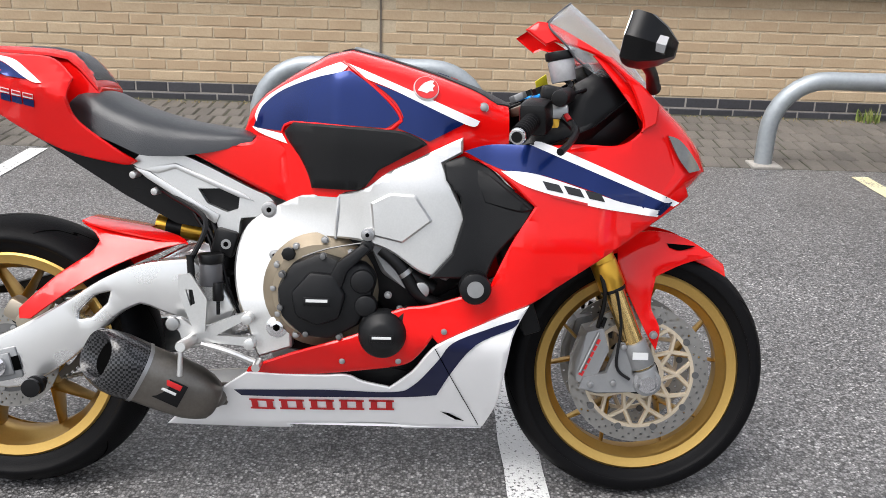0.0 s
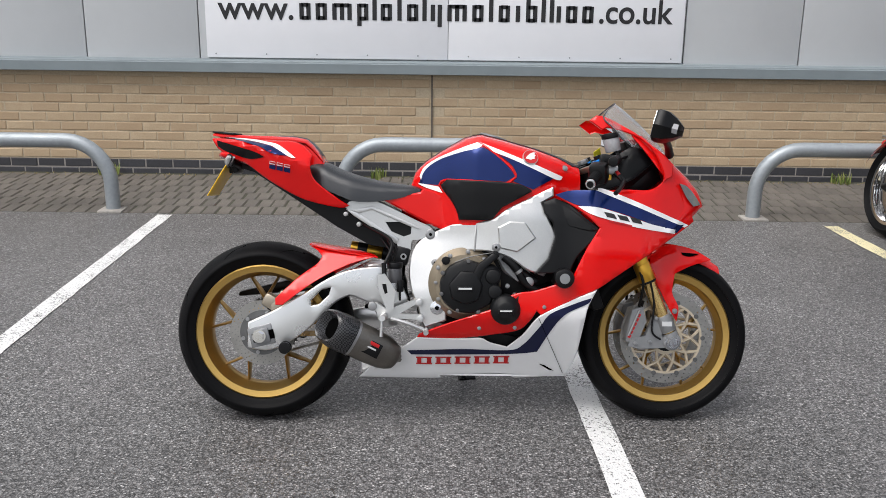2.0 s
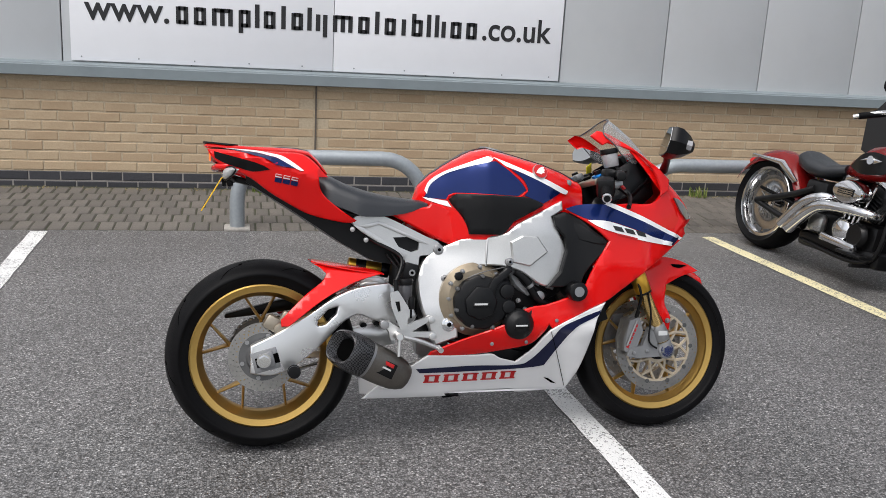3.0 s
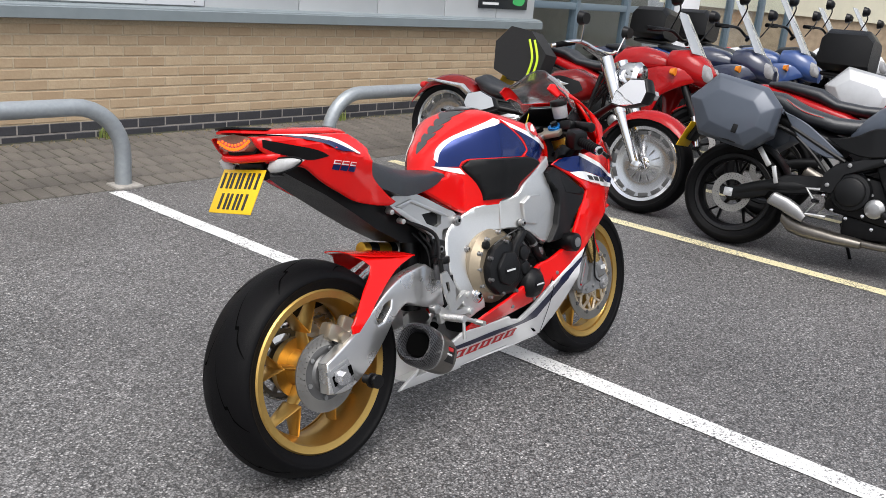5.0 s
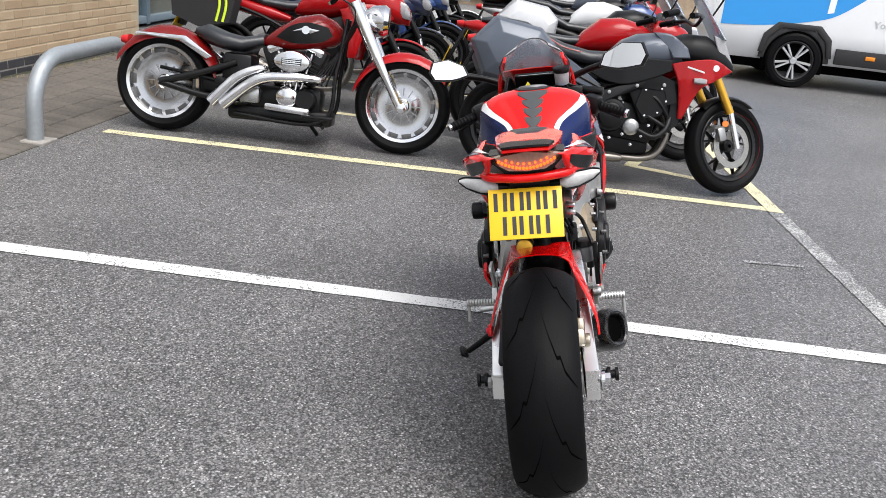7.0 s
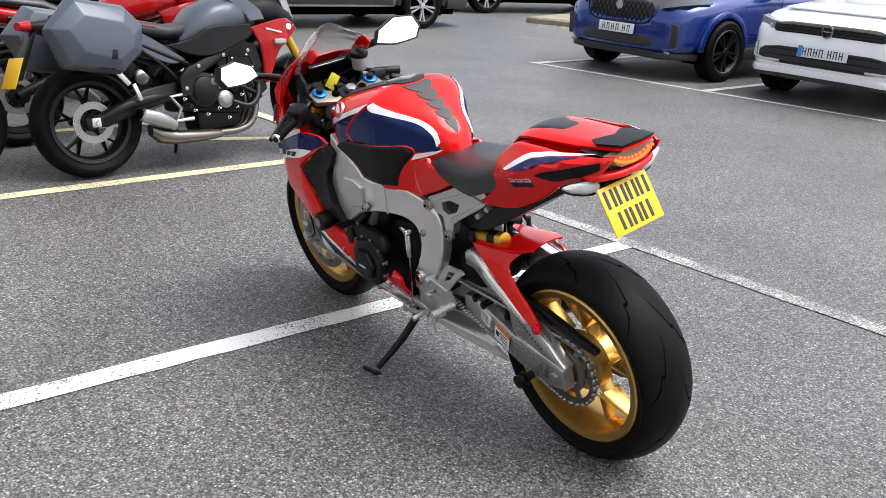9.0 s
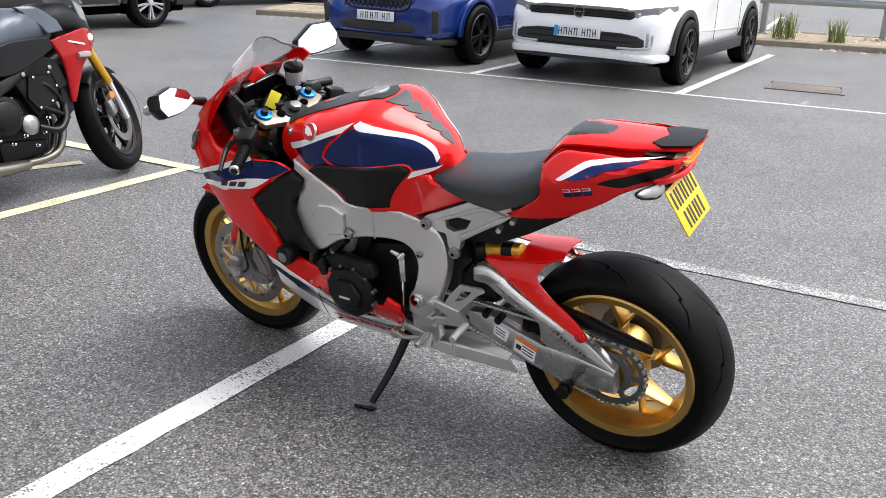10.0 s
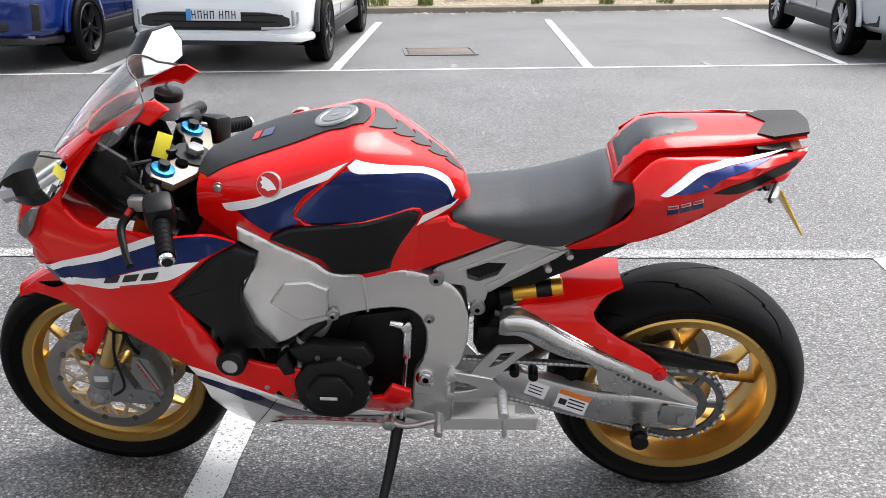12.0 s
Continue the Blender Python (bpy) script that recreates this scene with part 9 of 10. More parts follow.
    part("frame_lug", box(0.1, 0.05, 0.06, (0.42, -0.13, 0.36), (0, 20, 0), bev=0.012), M["p_black"], t)
    part("rear_shock_cover", box(0.16, 0.2, 0.1, (0.34, 0, 0.34), bev=0.02), M["p_black"], t)
    part("belt", tube([(0.0, -0.13, 0.42), (0.3, -0.13, 0.38), (0.55, -0.13, 0.34)], 0.012, 8), M["tyre"], t)
    part("gear_cover", box(0.14, 0.06, 0.12, (0.6, -0.12, 0.3), bev=0.03), M["brushed"], t)
    part("footboard", box(0.2, 0.1, 0.02, (1.08, -0.24, 0.2), bev=0.006), M["p_black"], t)
    part("oil_tank", box(0.2, 0.24, 0.2, (0.5, 0, 0.46), bev=0.03), M["p_black"], t)
    part("side_badge", rod((0.43, -0.12, 0.47), (0.43, -0.126, 0.47), 0.02), M["hivis"], t)
    part("side_stand", rod((0.95, 0.12, 0.15), (1.0, 0.28, 0.05), 0.014), M["p_black"], t)
    part("lean_peg", rod((1.08, -0.1, 0.14), (1.12, -0.28, 0.14), 0.012), M["p_black"], t)
    return t


cruiser(stand(3.05, 4.93, -84.5, 8))
road_bike("red sports tourer with black fabric panniers", stand(4.27, 5.0, -86), M["p_red"], M["p_red"], bag=True, screen=0.3, bar_z=1.12)
road_bike("dark navy adventure motorcycle with clear screen", stand(5.4, 5.0, -86), M["p_navy"], M["p_navy"], screen=0.42, bar_z=1.16, detail=False)
road_bike("blue adventure motorcycle with tall screen", stand(6.3, 4.95, -86), M["p_blue"], M["p_blue"], screen=0.5, bar_z=1.18, top_box=True, detail=False)
road_bike("black tourer with top box in the row", stand(7.2, 4.95, -86), M["p_black"], M["p_black"], screen=0.42, bar_z=1.18, top_box=True, detail=False)
road_bike("dark adventure motorcycle with aluminium side cases", stand(5.2, 2.62, -84), M["p_black"], M["p_black"], screen=0.42, bar_z=1.16, panniers=M["alu"], top_box=True, rim=M["steel"], detail=False)
road_bike("red sports motorcycle in the row", stand(4.0, 2.8, -84), M["p_red"], M["p_red"], screen=0.22, bar_z=1.0, detail=False)
road_bike("blue and white sports motorcycle in the row", stand(6.05, 2.85, -84), M["p_white"], M["p_blue"], screen=0.25, bar_z=1.0, detail=False)
road_bike("black and red roadster in the row", stand(7.0, 2.7, -84), M["p_black"], M["p_red"], screen=0.3, bar_z=1.08, detail=False)
road_bike("grey tourer with top box far down the row", stand(8.75, 2.8, -85), M["p_grey"], M["p_grey"], screen=0.4, bar_z=1.12, top_box=True, panniers=M["p_black"], detail=False)
road_bike("white tourer far down the row", stand(8.1, 4.9, -85), M["p_white"], M["p_white"], screen=0.45, bar_z=1.14, detail=False)

# ---- parked cars and vans ----
mats(
    car_white=dict(base=(0.9, 0.91, 0.92), rough=0.3, coat=1.0, stain=0.05, sscale=3),
    car_blue=dict(base=(0.006, 0.03, 0.2), rough=0.25, metal=0.3, coat=1.0, stain=0.1, sscale=3),
    car_silver=dict(base=(0.55, 0.57, 0.6), rough=0.35, metal=0.5, coat=0.8, stain=0.1, sscale=3),
    car_trim=dict(base=(0.02, 0.02, 0.021), rough=0.6, stain=0.3, sscale=5),
    car_glass=dict(base=(0.015, 0.018, 0.02), rough=0.05, coat=1.0),
    car_rim=dict(base=(0.03, 0.03, 0.032), rough=0.3, metal=0.7),
    plate_white=dict(base=(0.75, 0.76, 0.78), rough=0.4),
    van_blue=dict(base=(0.02, 0.3, 0.75), rough=0.35, coat=0.8),
)


def car_wheel(t, c, sd, R, rim):
    w = part("wheel", moved(lathe([(R * 0.72, -0.1), (R * 0.78, -0.115), (R * 0.93, -0.11), (R, -0.085), (R, 0.085), (R * 0.93, 0.11), (R * 0.78, 0.115), (R * 0.72, 0.1)], 48), pose(*c)), M["tyre"], t, "black tyre")
    r = part("rim", moved(lathe([(R * 0.73, 0.1), (R * 0.7, 0.112), (R * 0.66, 0.1), (R * 0.62, 0.04), (0.0, 0.03), (0.0, -0.05), (R * 0.72, -0.05)], 40), pose(*c) @ Matrix.Diagonal((1, sd, 1, 1))), M["car_trim"], w)
    for k in range(5):
        for o in (-0.16, 0.16):
            a = 2 * math.pi * k / 5 + 0.3
            part("spoke", moved(loft([[Vector((0.05 if i == 0 else R * 0.68, 0, 0)) + Vector((0, y, z)) for y, z in ((0.075, -wd), (0.1, -wd * 0.6), (0.1, wd * 0.6), (0.075, wd))] for i, wd in ((0, 0.013), (1, 0.019))]), pose(*c) @ Matrix.Diagonal((1, sd, 1, 1)) @ Matrix.Rotation(a, 4, "Y") @ Matrix.Rotation(o, 4, "Y")), rim, r)
    part("hub_cap", moved(lathe([(0, 0.112), (0.04, 0.11), (0.05, 0.09), (0.05, 0.05)], 20), pose(*c) @ Matrix.Diagonal((1, sd, 1, 1))), rim, r)
    return w


def plate_front(t, x, z, w=0.52, h=0.111, blue=False, bars=7):
    p = part("number_plate", box(0.012, w, h, (x, 0, z), (0, -4, 0), bev=0.002), M["plate_white"], t, "white number plate with black bars")
    if blue:
        part("plate_edge", box(0.003, 0.045, h * 0.94, (x + 0.006, -w / 2 + 0.025, z), (0, -4, 0)), M["van_blue"], p)
    for k in range(bars):
        y = -w * 0.36 + k * w * 0.79 / bars + (0.03 if k >= 4 else 0)
        for o in (-0.015, 0.015):
            part("plate_bar", box(0.003, 0.009, h * 0.68, (x + 0.0065, y + o, z), (0, -4, 0)), M["black_ink"], p)
        part("plate_bar", box(0.003, 0.03, 0.009, (x + 0.0065, y, z + (0.03 if k % 2 else 0.0)), (0, -4, 0)), M["black_ink"], p)
    return p


def arch(t, x, sd, w, R, material):
    pts = [(x + (R + 0.03) * math.cos(a), R + (R + 0.03) * math.sin(a)) for a in (math.pi * i / 16 for i in range(17))]
    pts += [(x + (R + 0.1) * math.cos(a), R + (R + 0.1) * math.sin(a)) for a in (math.pi * i / 16 for i in reversed(range(17)))]
    part("arch_trim", prism(pts, sd * (w - 0.03), sd * (w + 0.012), bev=0.006), material, t)
    pts = [(x + (R + 0.035) * math.cos(a), R + (R + 0.035) * math.sin(a)) for a in (math.pi * i / 16 for i in range(17))] + [(x - R - 0.035, 0.2), (x + R + 0.035, 0.2)]
    # Solid near-black block: the arch hollow's shade put into its colour.
    part("wheel_well", prism(pts, sd * (w - 0.28), sd * (w + 0.004)), M["groove"], t)


def suv(label, m, paint, kind):
    """A parked family car, rear axle over the origin, facing +x."""
    t = thing("parked_car", label, "car", m, "cars in the opposite bays")
    W, R, wb = 0.92, 0.34, 2.62
    part("body", hull((-0.86, 0.76, 0.5, 0.95), (-0.8, 0.84, 0.36, 1.02), (-0.5, 0.9, 0.26, 1.06), (0.0, W, 0.24, 1.06), (1.9, W, 0.24, 1.03), (2.3, W, 0.24, 1.0), (2.75, 0.91, 0.25, 0.96), (3.1, 0.88, 0.26, 0.9), (3.28, 0.82, 0.27, 0.82), (3.36, 0.74, 0.3, 0.74), (3.39, 0.66, 0.34, 0.68), p=5.5, n=40), paint, t)
    part("cabin", hull((-0.82, 0.62, 0.95, 1.1), (-0.7, 0.68, 0.95, 1.4), (-0.3, 0.72, 0.95, 1.55), (0.6, 0.73, 0.95, 1.58), (1.2, 0.72, 0.95, 1.5), (1.7, 0.72, 0.95, 1.24), (2.1, 0.72, 0.92, 1.02), p=4, n=36), paint, t)
    part("windscreen", prism([(1.18, 1.48), (2.02, 1.04), (2.06, 1.06), (1.2, 1.505)], -0.62, 0.62, bev=0.004), M["car_glass"], t)
    part("bonnet_line", box(1.05, 1.3, 0.02, (2.6, 0, 0.965), (0, 6, 0), bev=0.008), paint, t)
    for sd in (-1, 1):
        part("side_glass", prism([(-0.5, 1.08), (-0.35, 1.4), (0.6, 1.44), (1.15, 1.38), (1.7, 1.1)], sd * 0.71, sd * 0.735, bev=0.004), M["car_glass"], t)
        part("sill", box(1.9, 0.06, 0.14, (1.3, sd * 0.91, 0.3), bev=0.02), M["car_trim"], t)
        part("door_line", box(0.006, 0.004, 0.6, (0.55, sd * 0.921, 0.7)), M["groove"], t)
        part("door_line", box(0.006, 0.004, 0.6, (1.6, sd * 0.921, 0.7)), M["groove"], t)
        part("crease", box(2.0, 0.008, 0.02, (1.25, sd * 0.921, 0.5), (0, -2, 0), bev=0.003), paint, t)
        part("door_handle", box(0.2, 0.03, 0.03, (0.75, sd * 0.925, 0.86), bev=0.01), paint, t)
        part("door_mirror", hull((1.62, 0.07, 1.0, 1.14), (1.74, 0.09, 0.99, 1.15), (1.82, 0.05, 1.02, 1.12), n=14, y0=sd * 1.02), paint, t)
        for x in (0.0, wb):
            arch(t, x, sd, W, R, M["car_trim"] if kind == "white" else paint)
            car_wheel(t, (x, sd * 0.857, R), sd, R, M["car_rim"] if kind != "silver" else M["alu"])
    if kind == "white":
        part("grille", hull((3.2, 0.62, 0.66, 0.8), (3.36, 0.6, 0.66, 0.79), (3.385, 0.56, 0.68, 0.77), p=6), M["car_trim"], t)
        for z in (0.695, 0.725, 0.755):
            part("grille_slat", hull((3.3, 0.6, z, z + 0.008), (3.395, 0.56, z, z + 0.008), p=6), M["p_black"], t)
        part("badge", moved(lathe([(0.048, 0.0), (0.062, 0.0), (0.062, 0.014), (0.048, 0.014)], 28, "X", closed=True), pose(3.39, 0, 0.735)), M["chrome"], t, "round chrome badge")
        part("badge_bar", box(0.008, 0.09, 0.012, (3.398, 0, 0.735)), M["chrome"], t)
        part("lower_intake", hull((3.15, 0.8, 0.37, 0.55), (3.3, 0.775, 0.37, 0.56), (3.365, 0.725, 0.375, 0.56), (3.402, 0.64, 0.385, 0.55), p=7), M["car_trim"], t)
        for z in (0.4, 0.46, 0.52):
            part("intake_slat", hull((3.3, 0.66, z, z + 0.01), (3.405, 0.6, z, z + 0.01), p=6), M["p_black"], t)
        part("bumper_lip", hull((3.05, 0.895, 0.25, 0.36), (3.28, 0.825, 0.25, 0.365), (3.36, 0.755, 0.26, 0.365), (3.415, 0.66, 0.275, 0.355), p=6), paint, t)
        part("lip", hull((3.2, 0.8, 0.235, 0.285), (3.37, 0.72, 0.24, 0.29), (3.425, 0.62, 0.25, 0.29), p=6), M["car_trim"], t)
        for sd in (-1, 1):
            part("headlight", loft([[Vector((x, sd * y, z)) for y, z in q] for x, q in ((3.365, [(0.45, 0.69), (0.45, 0.77), (0.62, 0.79), (0.62, 0.7)]), (3.27, [(0.62, 0.69), (0.62, 0.8), (0.8, 0.82), (0.8, 0.74)]), (2.95, [(0.8, 0.74), (0.8, 0.82), (0.9, 0.83), (0.9, 0.78)]))]), M["lens"], t, "clear headlight")
            part("lamp_pod", box(0.05, 0.1, 0.05, (3.33, sd * 0.6, 0.735), (0, 0, sd * -20), bev=0.01), M["chrome"], t)
            part("corner_strip", tube([(3.408, sd * 0.45, 0.405), (3.395, sd * 0.64, 0.408), (3.345, sd * 0.765, 0.42), (3.325, sd * 0.785, 0.46), (3.32, sd * 0.785, 0.55)], 0.013, 8), M["alu"], t)
            part("day_lamp", box(0.03, 0.04, 0.16, (3.345, sd * 0.735, 0.49), (0, 0, sd * -40), bev=0.006), M["lens"], t)
        plate_front(t, 3.42, 0.53, blue=True)
    elif kind == "blue":
        part("grille", hull((3.2, 0.5, 0.62, 0.9), (3.36, 0.48, 0.6, 0.86), (3.39, 0.44, 0.63, 0.82), p=4), M["car_trim"], t)
        for k in range(13):
            for sd in (-1, 1):
                part("grille_bar", box(0.006, 0.006, 0.26, (3.393, -0.4 + k * 0.066, 0.73), (sd * 32, 0, 0)), M["p_black"], t)
        part("grille_frame", tube([(3.39, -0.46, 0.82), (3.395, -0.47, 0.7), (3.395, -0.36, 0.605), (3.4, 0.0, 0.6), (3.395, 0.36, 0.605), (3.395, 0.47, 0.7), (3.39, 0.46, 0.82)], 0.01, 8), M["p_black"], t)
        part("badge", rod((3.39, 0, 0.78), (3.405, 0, 0.78), 0.05), M["chrome"], t)
        part("lower_intake", hull((3.2, 0.56, 0.36, 0.5), (3.39, 0.52, 0.36, 0.48), (3.405, 0.5, 0.37, 0.46), p=6), M["car_trim"], t)
        part("lip", hull((3.0, 0.86, 0.22, 0.33), (3.3, 0.76, 0.23, 0.33), (3.4, 0.62, 0.25, 0.32), p=6), M["car_trim"], t)
        for sd in (-1, 1):
            si = part("side_intake", prism([(0, 0), (0.3, -0.02), (0.32, 0.22), (0.04, 0.26)], -0.02, 0.02, bev=0.006), M["car_trim"], t)
            si.matrix_basis = pose(3.37, sd * 0.5, 0.4, 0, 0, 90 + (7 if sd > 0 else -7)) @ Matrix.Diagonal((sd, 1, 1, 1))
            part("headlight", loft([[Vector((x, sd * y, z)) for y, z in q] for x, q in ((3.34, [(0.52, 0.78), (0.52, 0.86), (0.64, 0.88), (0.64, 0.8)]), (3.2, [(0.7, 0.8), (0.7, 0.88), (0.82, 0.9), (0.82, 0.84)]), (2.9, [(0.86, 0.84), (0.86, 0.88), (0.9, 0.89), (0.9, 0.86)]))]), M["lens"], t, "clear headlight")
            part("fog_lamp", box(0.03, 0.16, 0.03, (3.33, sd * 0.66, 0.32), (0, 0, sd * -18), bev=0.008), M["lens"], t)
        plate_front(t, 3.42, 0.53, bars=6)
    else:
        part("lower_intake", hull((3.2, 0.7, 0.3, 0.5), (3.38, 0.6, 0.31, 0.48), p=6), M["car_trim"], t)
        for sd in (-1, 1):
            part("headlight", loft([[Vector((x, sd * y, z)) for y, z in q] for x, q in ((3.32, [(0.5, 0.68), (0.5, 0.8), (0.68, 0.82), (0.68, 0.7)]), (3.0, [(0.8, 0.74), (0.8, 0.86), (0.89, 0.87), (0.89, 0.78)]))]), M["lens"], t, "clear headlight")
            part("bumper_inset", box(0.3, 0.02, 0.12, (3.15, sd * 0.84, 0.42), (0, 0, sd * -14), bev=0.02), M["car_trim"], t)
        plate_front(t, 3.41, 0.55)
    return t


# rear axle places: the cars face the aisle
suv("white compact car with black grille facing the aisle", pose(2.86, -7.62, 0, 0, 0, 91.5), M["car_white"], "white")
suv("blue car with honeycomb grille facing the aisle", pose(5.22, -7.3, 0, 0, 0, 91.0), M["car_blue"], "blue")
suv("silver car parked at the kerb facing the aisle", pose(-4.62, -8.75, 0, 0, 0, 90.0), M["car_silver"], "silver")


def van(label, m):
    """A long delivery van, rear axle over the origin, facing +x."""
    t = thing("parked_van", label, "van", m, "vans across the yard")
    W, R, wb = 1.02, 0.35, 3.6
    part("body", hull((-1.1, 0.98, 0.33, 2.4), (-1.05, 1.0, 0.28, 2.5), (2.8, 1.0, 0.28, 2.5), (3.2, 1.0, 0.28, 2.4), (3.8, 1.0, 0.28, 1.6), (4.0, 0.98, 0.28, 1.4), (4.42, 0.9, 0.3, 1.15), (4.6, 0.78, 0.36, 0.95), p=9, n=36), M["car_white"], t)
    part("windscreen", prism([(3.1, 2.35), (3.86, 1.52), (3.9, 1.56), (3.14, 2.4)], -0.85, 0.85, bev=0.01), M["car_glass"], t)
    part("grille", box(0.08, 1.2, 0.25, (4.57, 0, 0.7), bev=0.03), M["car_trim"], t)
    part("front_bumper", hull((4.1, 1.01, 0.26, 0.56), (4.52, 0.92, 0.26, 0.55), (4.68, 0.75, 0.28, 0.52), p=6), M["car_trim"], t)
    for sd in (-1, 1):
        for x in (0.0, wb):
            arch(t, x, sd, 1.0, R, M["car_trim"])
            part("arch_panel", prism([(x - 0.47, 0.42), (x - 0.43, 0.66), (x - 0.27, 0.82), (x + 0.27, 0.82), (x + 0.43, 0.66), (x + 0.47, 0.42), (x + 0.4, 0.42), (x + 0.36, 0.62), (x + 0.22, 0.75), (x - 0.22, 0.75), (x - 0.36, 0.62), (x - 0.4, 0.42)], sd * 0.99, sd * 1.03, bev=0.01), M["car_trim"], t)
            w = car_wheel(t, (x, sd * 0.945, R), sd, R, M["alu"])
        part("side_moulding", box(2.56, 0.03, 0.2, (1.79, sd * 1.005, 0.46), bev=0.01), M["car_trim"], t)
        part("side_lamp", box(0.12, 0.02, 0.05, (0.95, sd * 1.022, 0.48), bev=0.006), M["amber"], t)
        part("side_lamp", box(0.12, 0.02, 0.05, (2.8, sd * 1.022, 0.48), bev=0.006), M["amber"], t)
        part("side_glass", prism([(2.9, 1.2), (2.9, 1.95), (3.2, 1.95), (3.75, 1.45), (3.8, 1.25), (3.4, 1.15)], sd * 1.0, sd * 1.012, bev=0.004), M["car_glass"], t)
        part("door_line", box(0.012, 0.006, 1.7, (2.74, sd * 1.004, 1.2)), M["groove"], t)
        part("door_line", box(0.01, 0.006, 0.7, (3.8, sd * 1.002, 1.1)), M["groove"], t)
        part("door_handle", box(0.06, 0.03, 0.22, (2.86, sd * 1.012, 1.1), bev=0.01), M["car_trim"], t)
        part("graphic", skin(cornered([(-1.0, 0.72), (-0.45, 0.76), (0.15, 0.87), (0.45, 0.98), (0.8, 1.25), (0.6, 2.3), (-1.0, 2.3)]), lambda x, z: 1.004, side=sd, thick=0.003), M["van_blue"], t, "blue graphic on the side")
        part("graphic_bar", prism([(0.3, 0.98), (0.38, 1.0), (0.42, 2.2), (0.34, 2.2)], sd * 1.004, sd * 1.009), M["car_white"], t)
        for word, size, x, z, wide, ink in (("local", 0.26, 1.8, 1.04, 0.52, M["van_blue"]), ("Your local delivery experts", 0.12, 0.9, 0.87, 1.3, M["label_grey"])):
            lettering(word, size, ink, t, (x if sd < 0 else x + wide, sd * 1.008, z), width=wide, rot=(90, 0, 0 if sd < 0 else 180), bold=0.003)
        part("mark", box(0.09, 0.004, 0.09, (2.98, sd * 1.005, 0.9), (0, 45, 0)), M["red_ink"], t)
        for k in range(5):
            part("text_bar", box(0.05, 0.004, 0.06, (3.08 + k * 0.06, sd * 1.005, 0.89)), M["label_grey"], t)
        part("headlight", box(0.3, 0.1, 0.3, (4.38, sd * 0.82, 0.95), (0, 30, sd * -20), bev=0.05), M["lens"], t)
        part("door_mirror", box(0.12, 0.16, 0.35, (3.7, sd * 1.14, 1.5), bev=0.03), M["car_trim"], t)
    part("underbody", box(5.2, 1.7, 0.12, (1.75, 0, 0.26), bev=0.03), M["groove"], t)
    return t


van("long white delivery van with blue graphics", pose(10.75, -0.78, 0, 0, 0, -91.5))
van("white delivery van parked beyond the first one", pose(12.9, -7.7, 0, 0, 0, -100))

# ---- bricks of the wall and blocks of the pavement ----
def brick_mesh(name, sx, sy, sz, material, bev=0.004):
    bm = box(sx, sy, sz, bev=bev, seg=1)
    me = bpy.data.meshes.new(name)
    bm.to_mesh(me)
    bm.free()
    me.materials.append(material)
    return me


def many(name, sizes, places, material, parent, label, bev=0.004):
    """The rest of the pieces in one mesh."""
    V, F = [], []
    for (sx, sy, sz), m in zip(sizes, places):
        a = len(V)
        hx, hy, hz = sx / 2, sy / 2, sz / 2
        for c in ((-hx, -hy, -hz), (hx, -hy, -hz), (hx, hy, -hz), (-hx, hy, -hz),
                  (-hx + bev, -hy + bev, hz), (hx - bev, -hy + bev, hz), (hx - bev, hy - bev, hz), (-hx + bev, hy - bev, hz),
                  (-hx, -hy, hz - bev), (hx, -hy, hz - bev), (hx, hy, hz - bev), (-hx, hy, hz - bev)):
            V.append(m @ Vector(c))
        for f in ((4, 5, 6, 7), (8, 9, 5, 4), (9, 10, 6, 5), (10, 11, 7, 6), (11, 8, 4, 7), (0, 1, 9, 8), (1, 2, 10, 9), (2, 3, 11, 10), (3, 0, 8, 11)):
            F.append(tuple(a + i for i in f))
    me = bpy.data.meshes.new(name)
    me.from_pydata(V, [], F)
    me.materials.append(material)
    ob = new(name, me)
    ob.parent = parent
    return tagged(ob, label, kind="stuff")


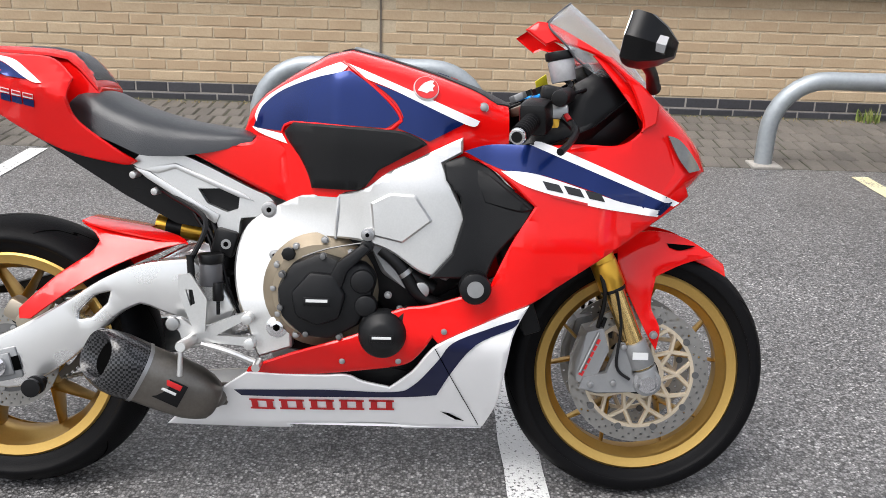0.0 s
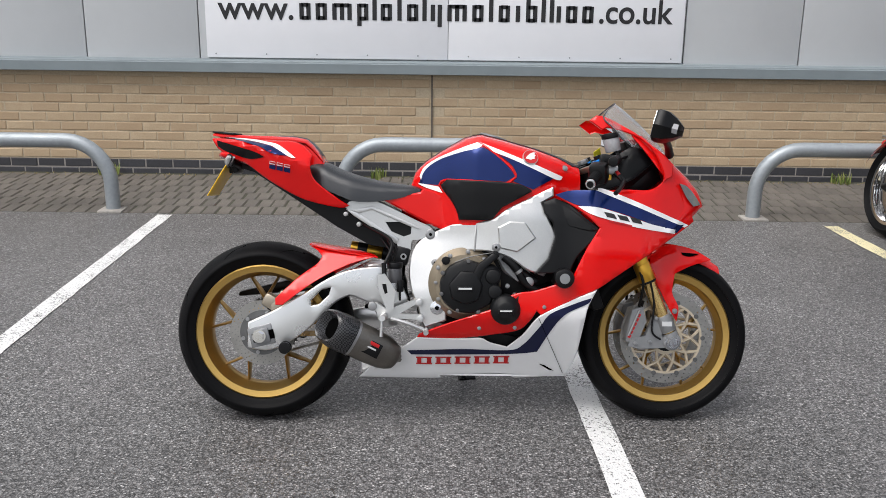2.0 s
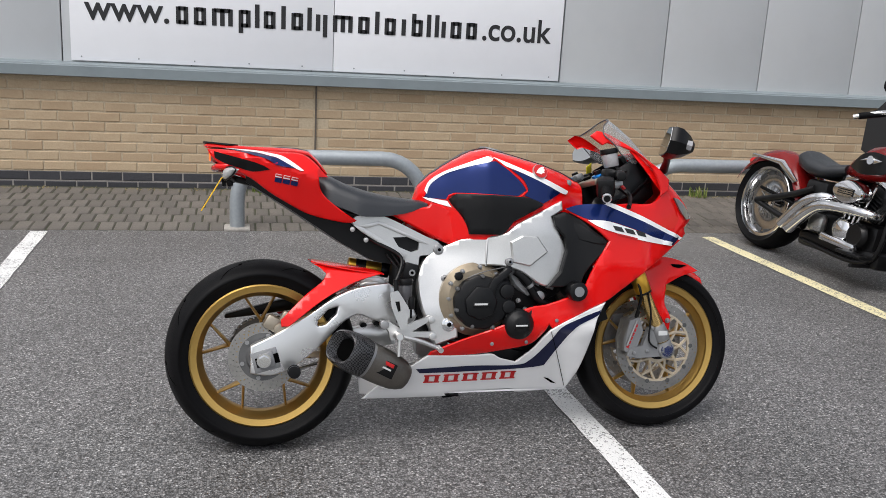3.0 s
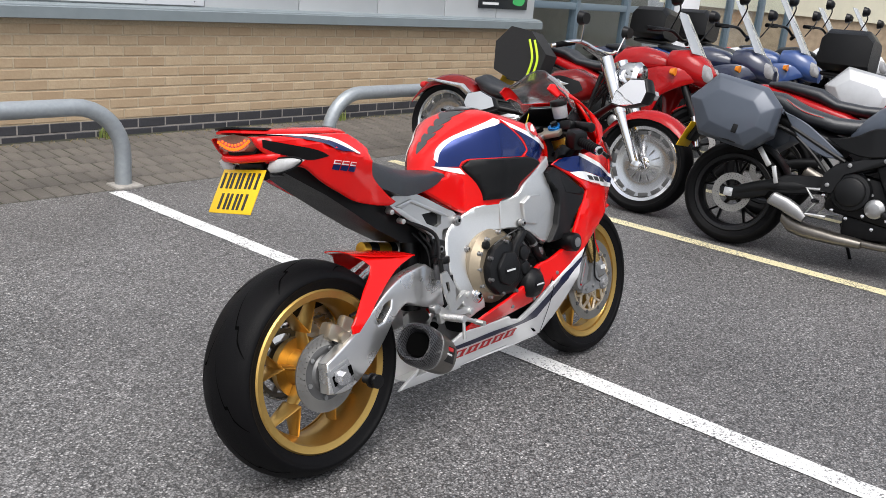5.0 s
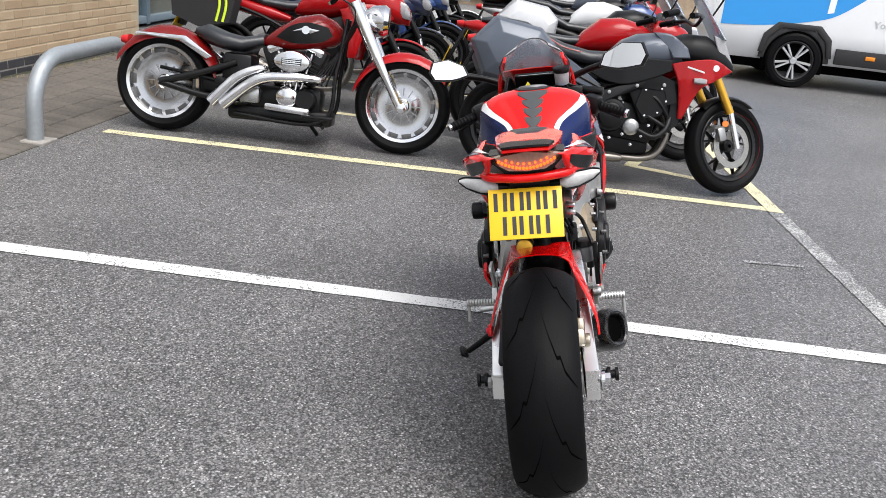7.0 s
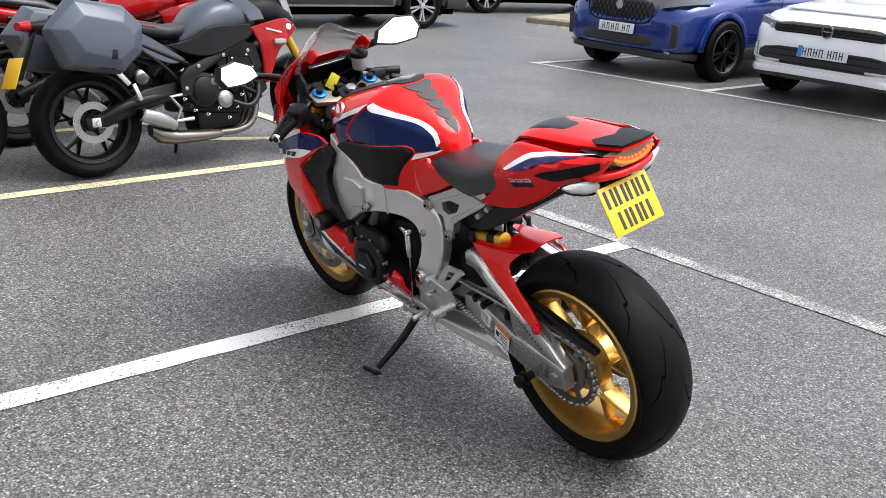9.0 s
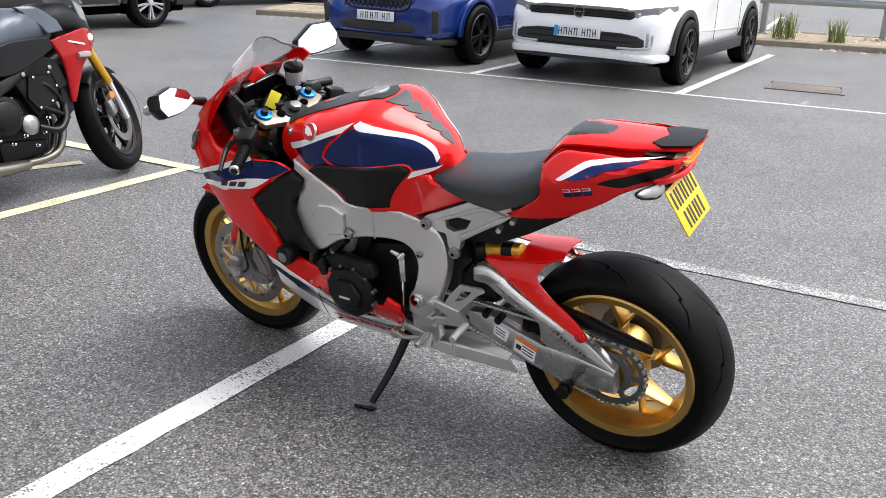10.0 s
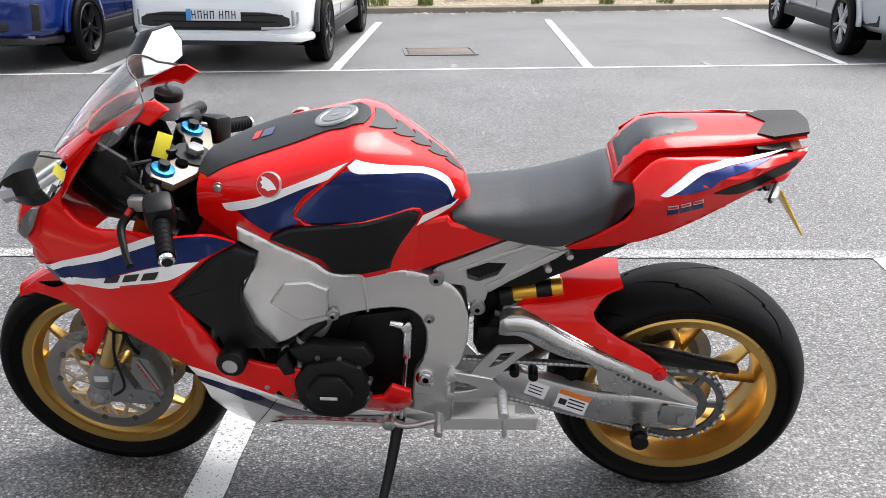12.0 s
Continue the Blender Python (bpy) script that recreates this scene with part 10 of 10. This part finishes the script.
_rnd = random.Random(5)
_full = brick_mesh("brick", 0.215, 0.1, 0.065, M["brick"])
_dfull = brick_mesh("plinth_brick", 0.215, 0.1, 0.065, M["brick_dark"])
_up = pose(0, 0, 0, 90)  # pieces of the joined rest face the road
_rs, _rp, _ds, _dp = [], [], [], []
for _c in range(11):
    _z = 0.058 + _c * 0.0757
    _off = 0.1125 if _c % 2 else 0.0
    _x = WX0 + 0.12 - _off
    while _x < WX1 - 0.1:
        if abs(_x - 0.022) > 0.02 or _c < 2:
            _w = 0.215
            _y = WY + 0.05 + 0.0075 + _rnd.uniform(-0.002, 0.002)
            _m = pose(_x, _y, _z, _rnd.uniform(-0.4, 0.4), 0, _rnd.uniform(-0.3, 0.3))
            if _c < 2:
                if -0.9 < _x < 2.6:
                    piece("brick", _dfull, wall, _m)
                else:
                    _ds.append((_w, 0.065, 0.1))
                    _dp.append(_m @ _up)
            elif -2.5 < _x < 4.2 and _c in (3, 4, 5, 6, 7, 8, 9, 10) and (_c > 4 or _x > -1):
                piece("brick", _full, wall, _m)
            else:
                _rs.append((_w, 0.065, 0.1))
                _rp.append(_m @ _up)
        _x += 0.225
many("brickwork", _rs, _rp, M["brick"], wall, "rest of the buff brickwork")
many("plinth_brickwork", _ds, _dp, M["brick_dark"], wall, "rest of the dark plinth bricks")

# block paving, laid across the strip in stretcher bond
PV = pose(-4.6, 5.36, 0.0, 2.4, 0, 0)
pave = tagged(link_mesh("pavement", box(11.0, 1.26, 0.06, (5.4, 0.63, -0.032)), M["joint_sand"], smooth=0), "block paving strip along the wall", "pavement", kind="structure")
pave.matrix_world = PV
_pb = brick_mesh("paving_block", 0.093, 0.194, 0.06, M["paver"], 0.007)
_ps, _pp = [], []
for _v in range(6):
    for _u in range(0, 108):
        _cx, _cy = _u * 0.101 + 0.05 + (0.05 if _v % 2 else 0.0), _v * 0.2 + 0.1
        _m = pose(_cx + _rnd.uniform(-0.002, 0.002), _cy, -0.026 + _rnd.uniform(-0.002, 0.003), _rnd.uniform(-0.5, 0.5), _rnd.uniform(-0.8, 0.8), _rnd.uniform(-0.8, 0.8))
        if 2.4 < _cx < 7.2:
            piece("paving_block", _pb, pave, _m)
        else:
            _ps.append((0.093, 0.194, 0.06))
            _pp.append(_m)
many("paving", _ps, _pp, M["paver"], pave, "rest of the paving blocks", 0.006)
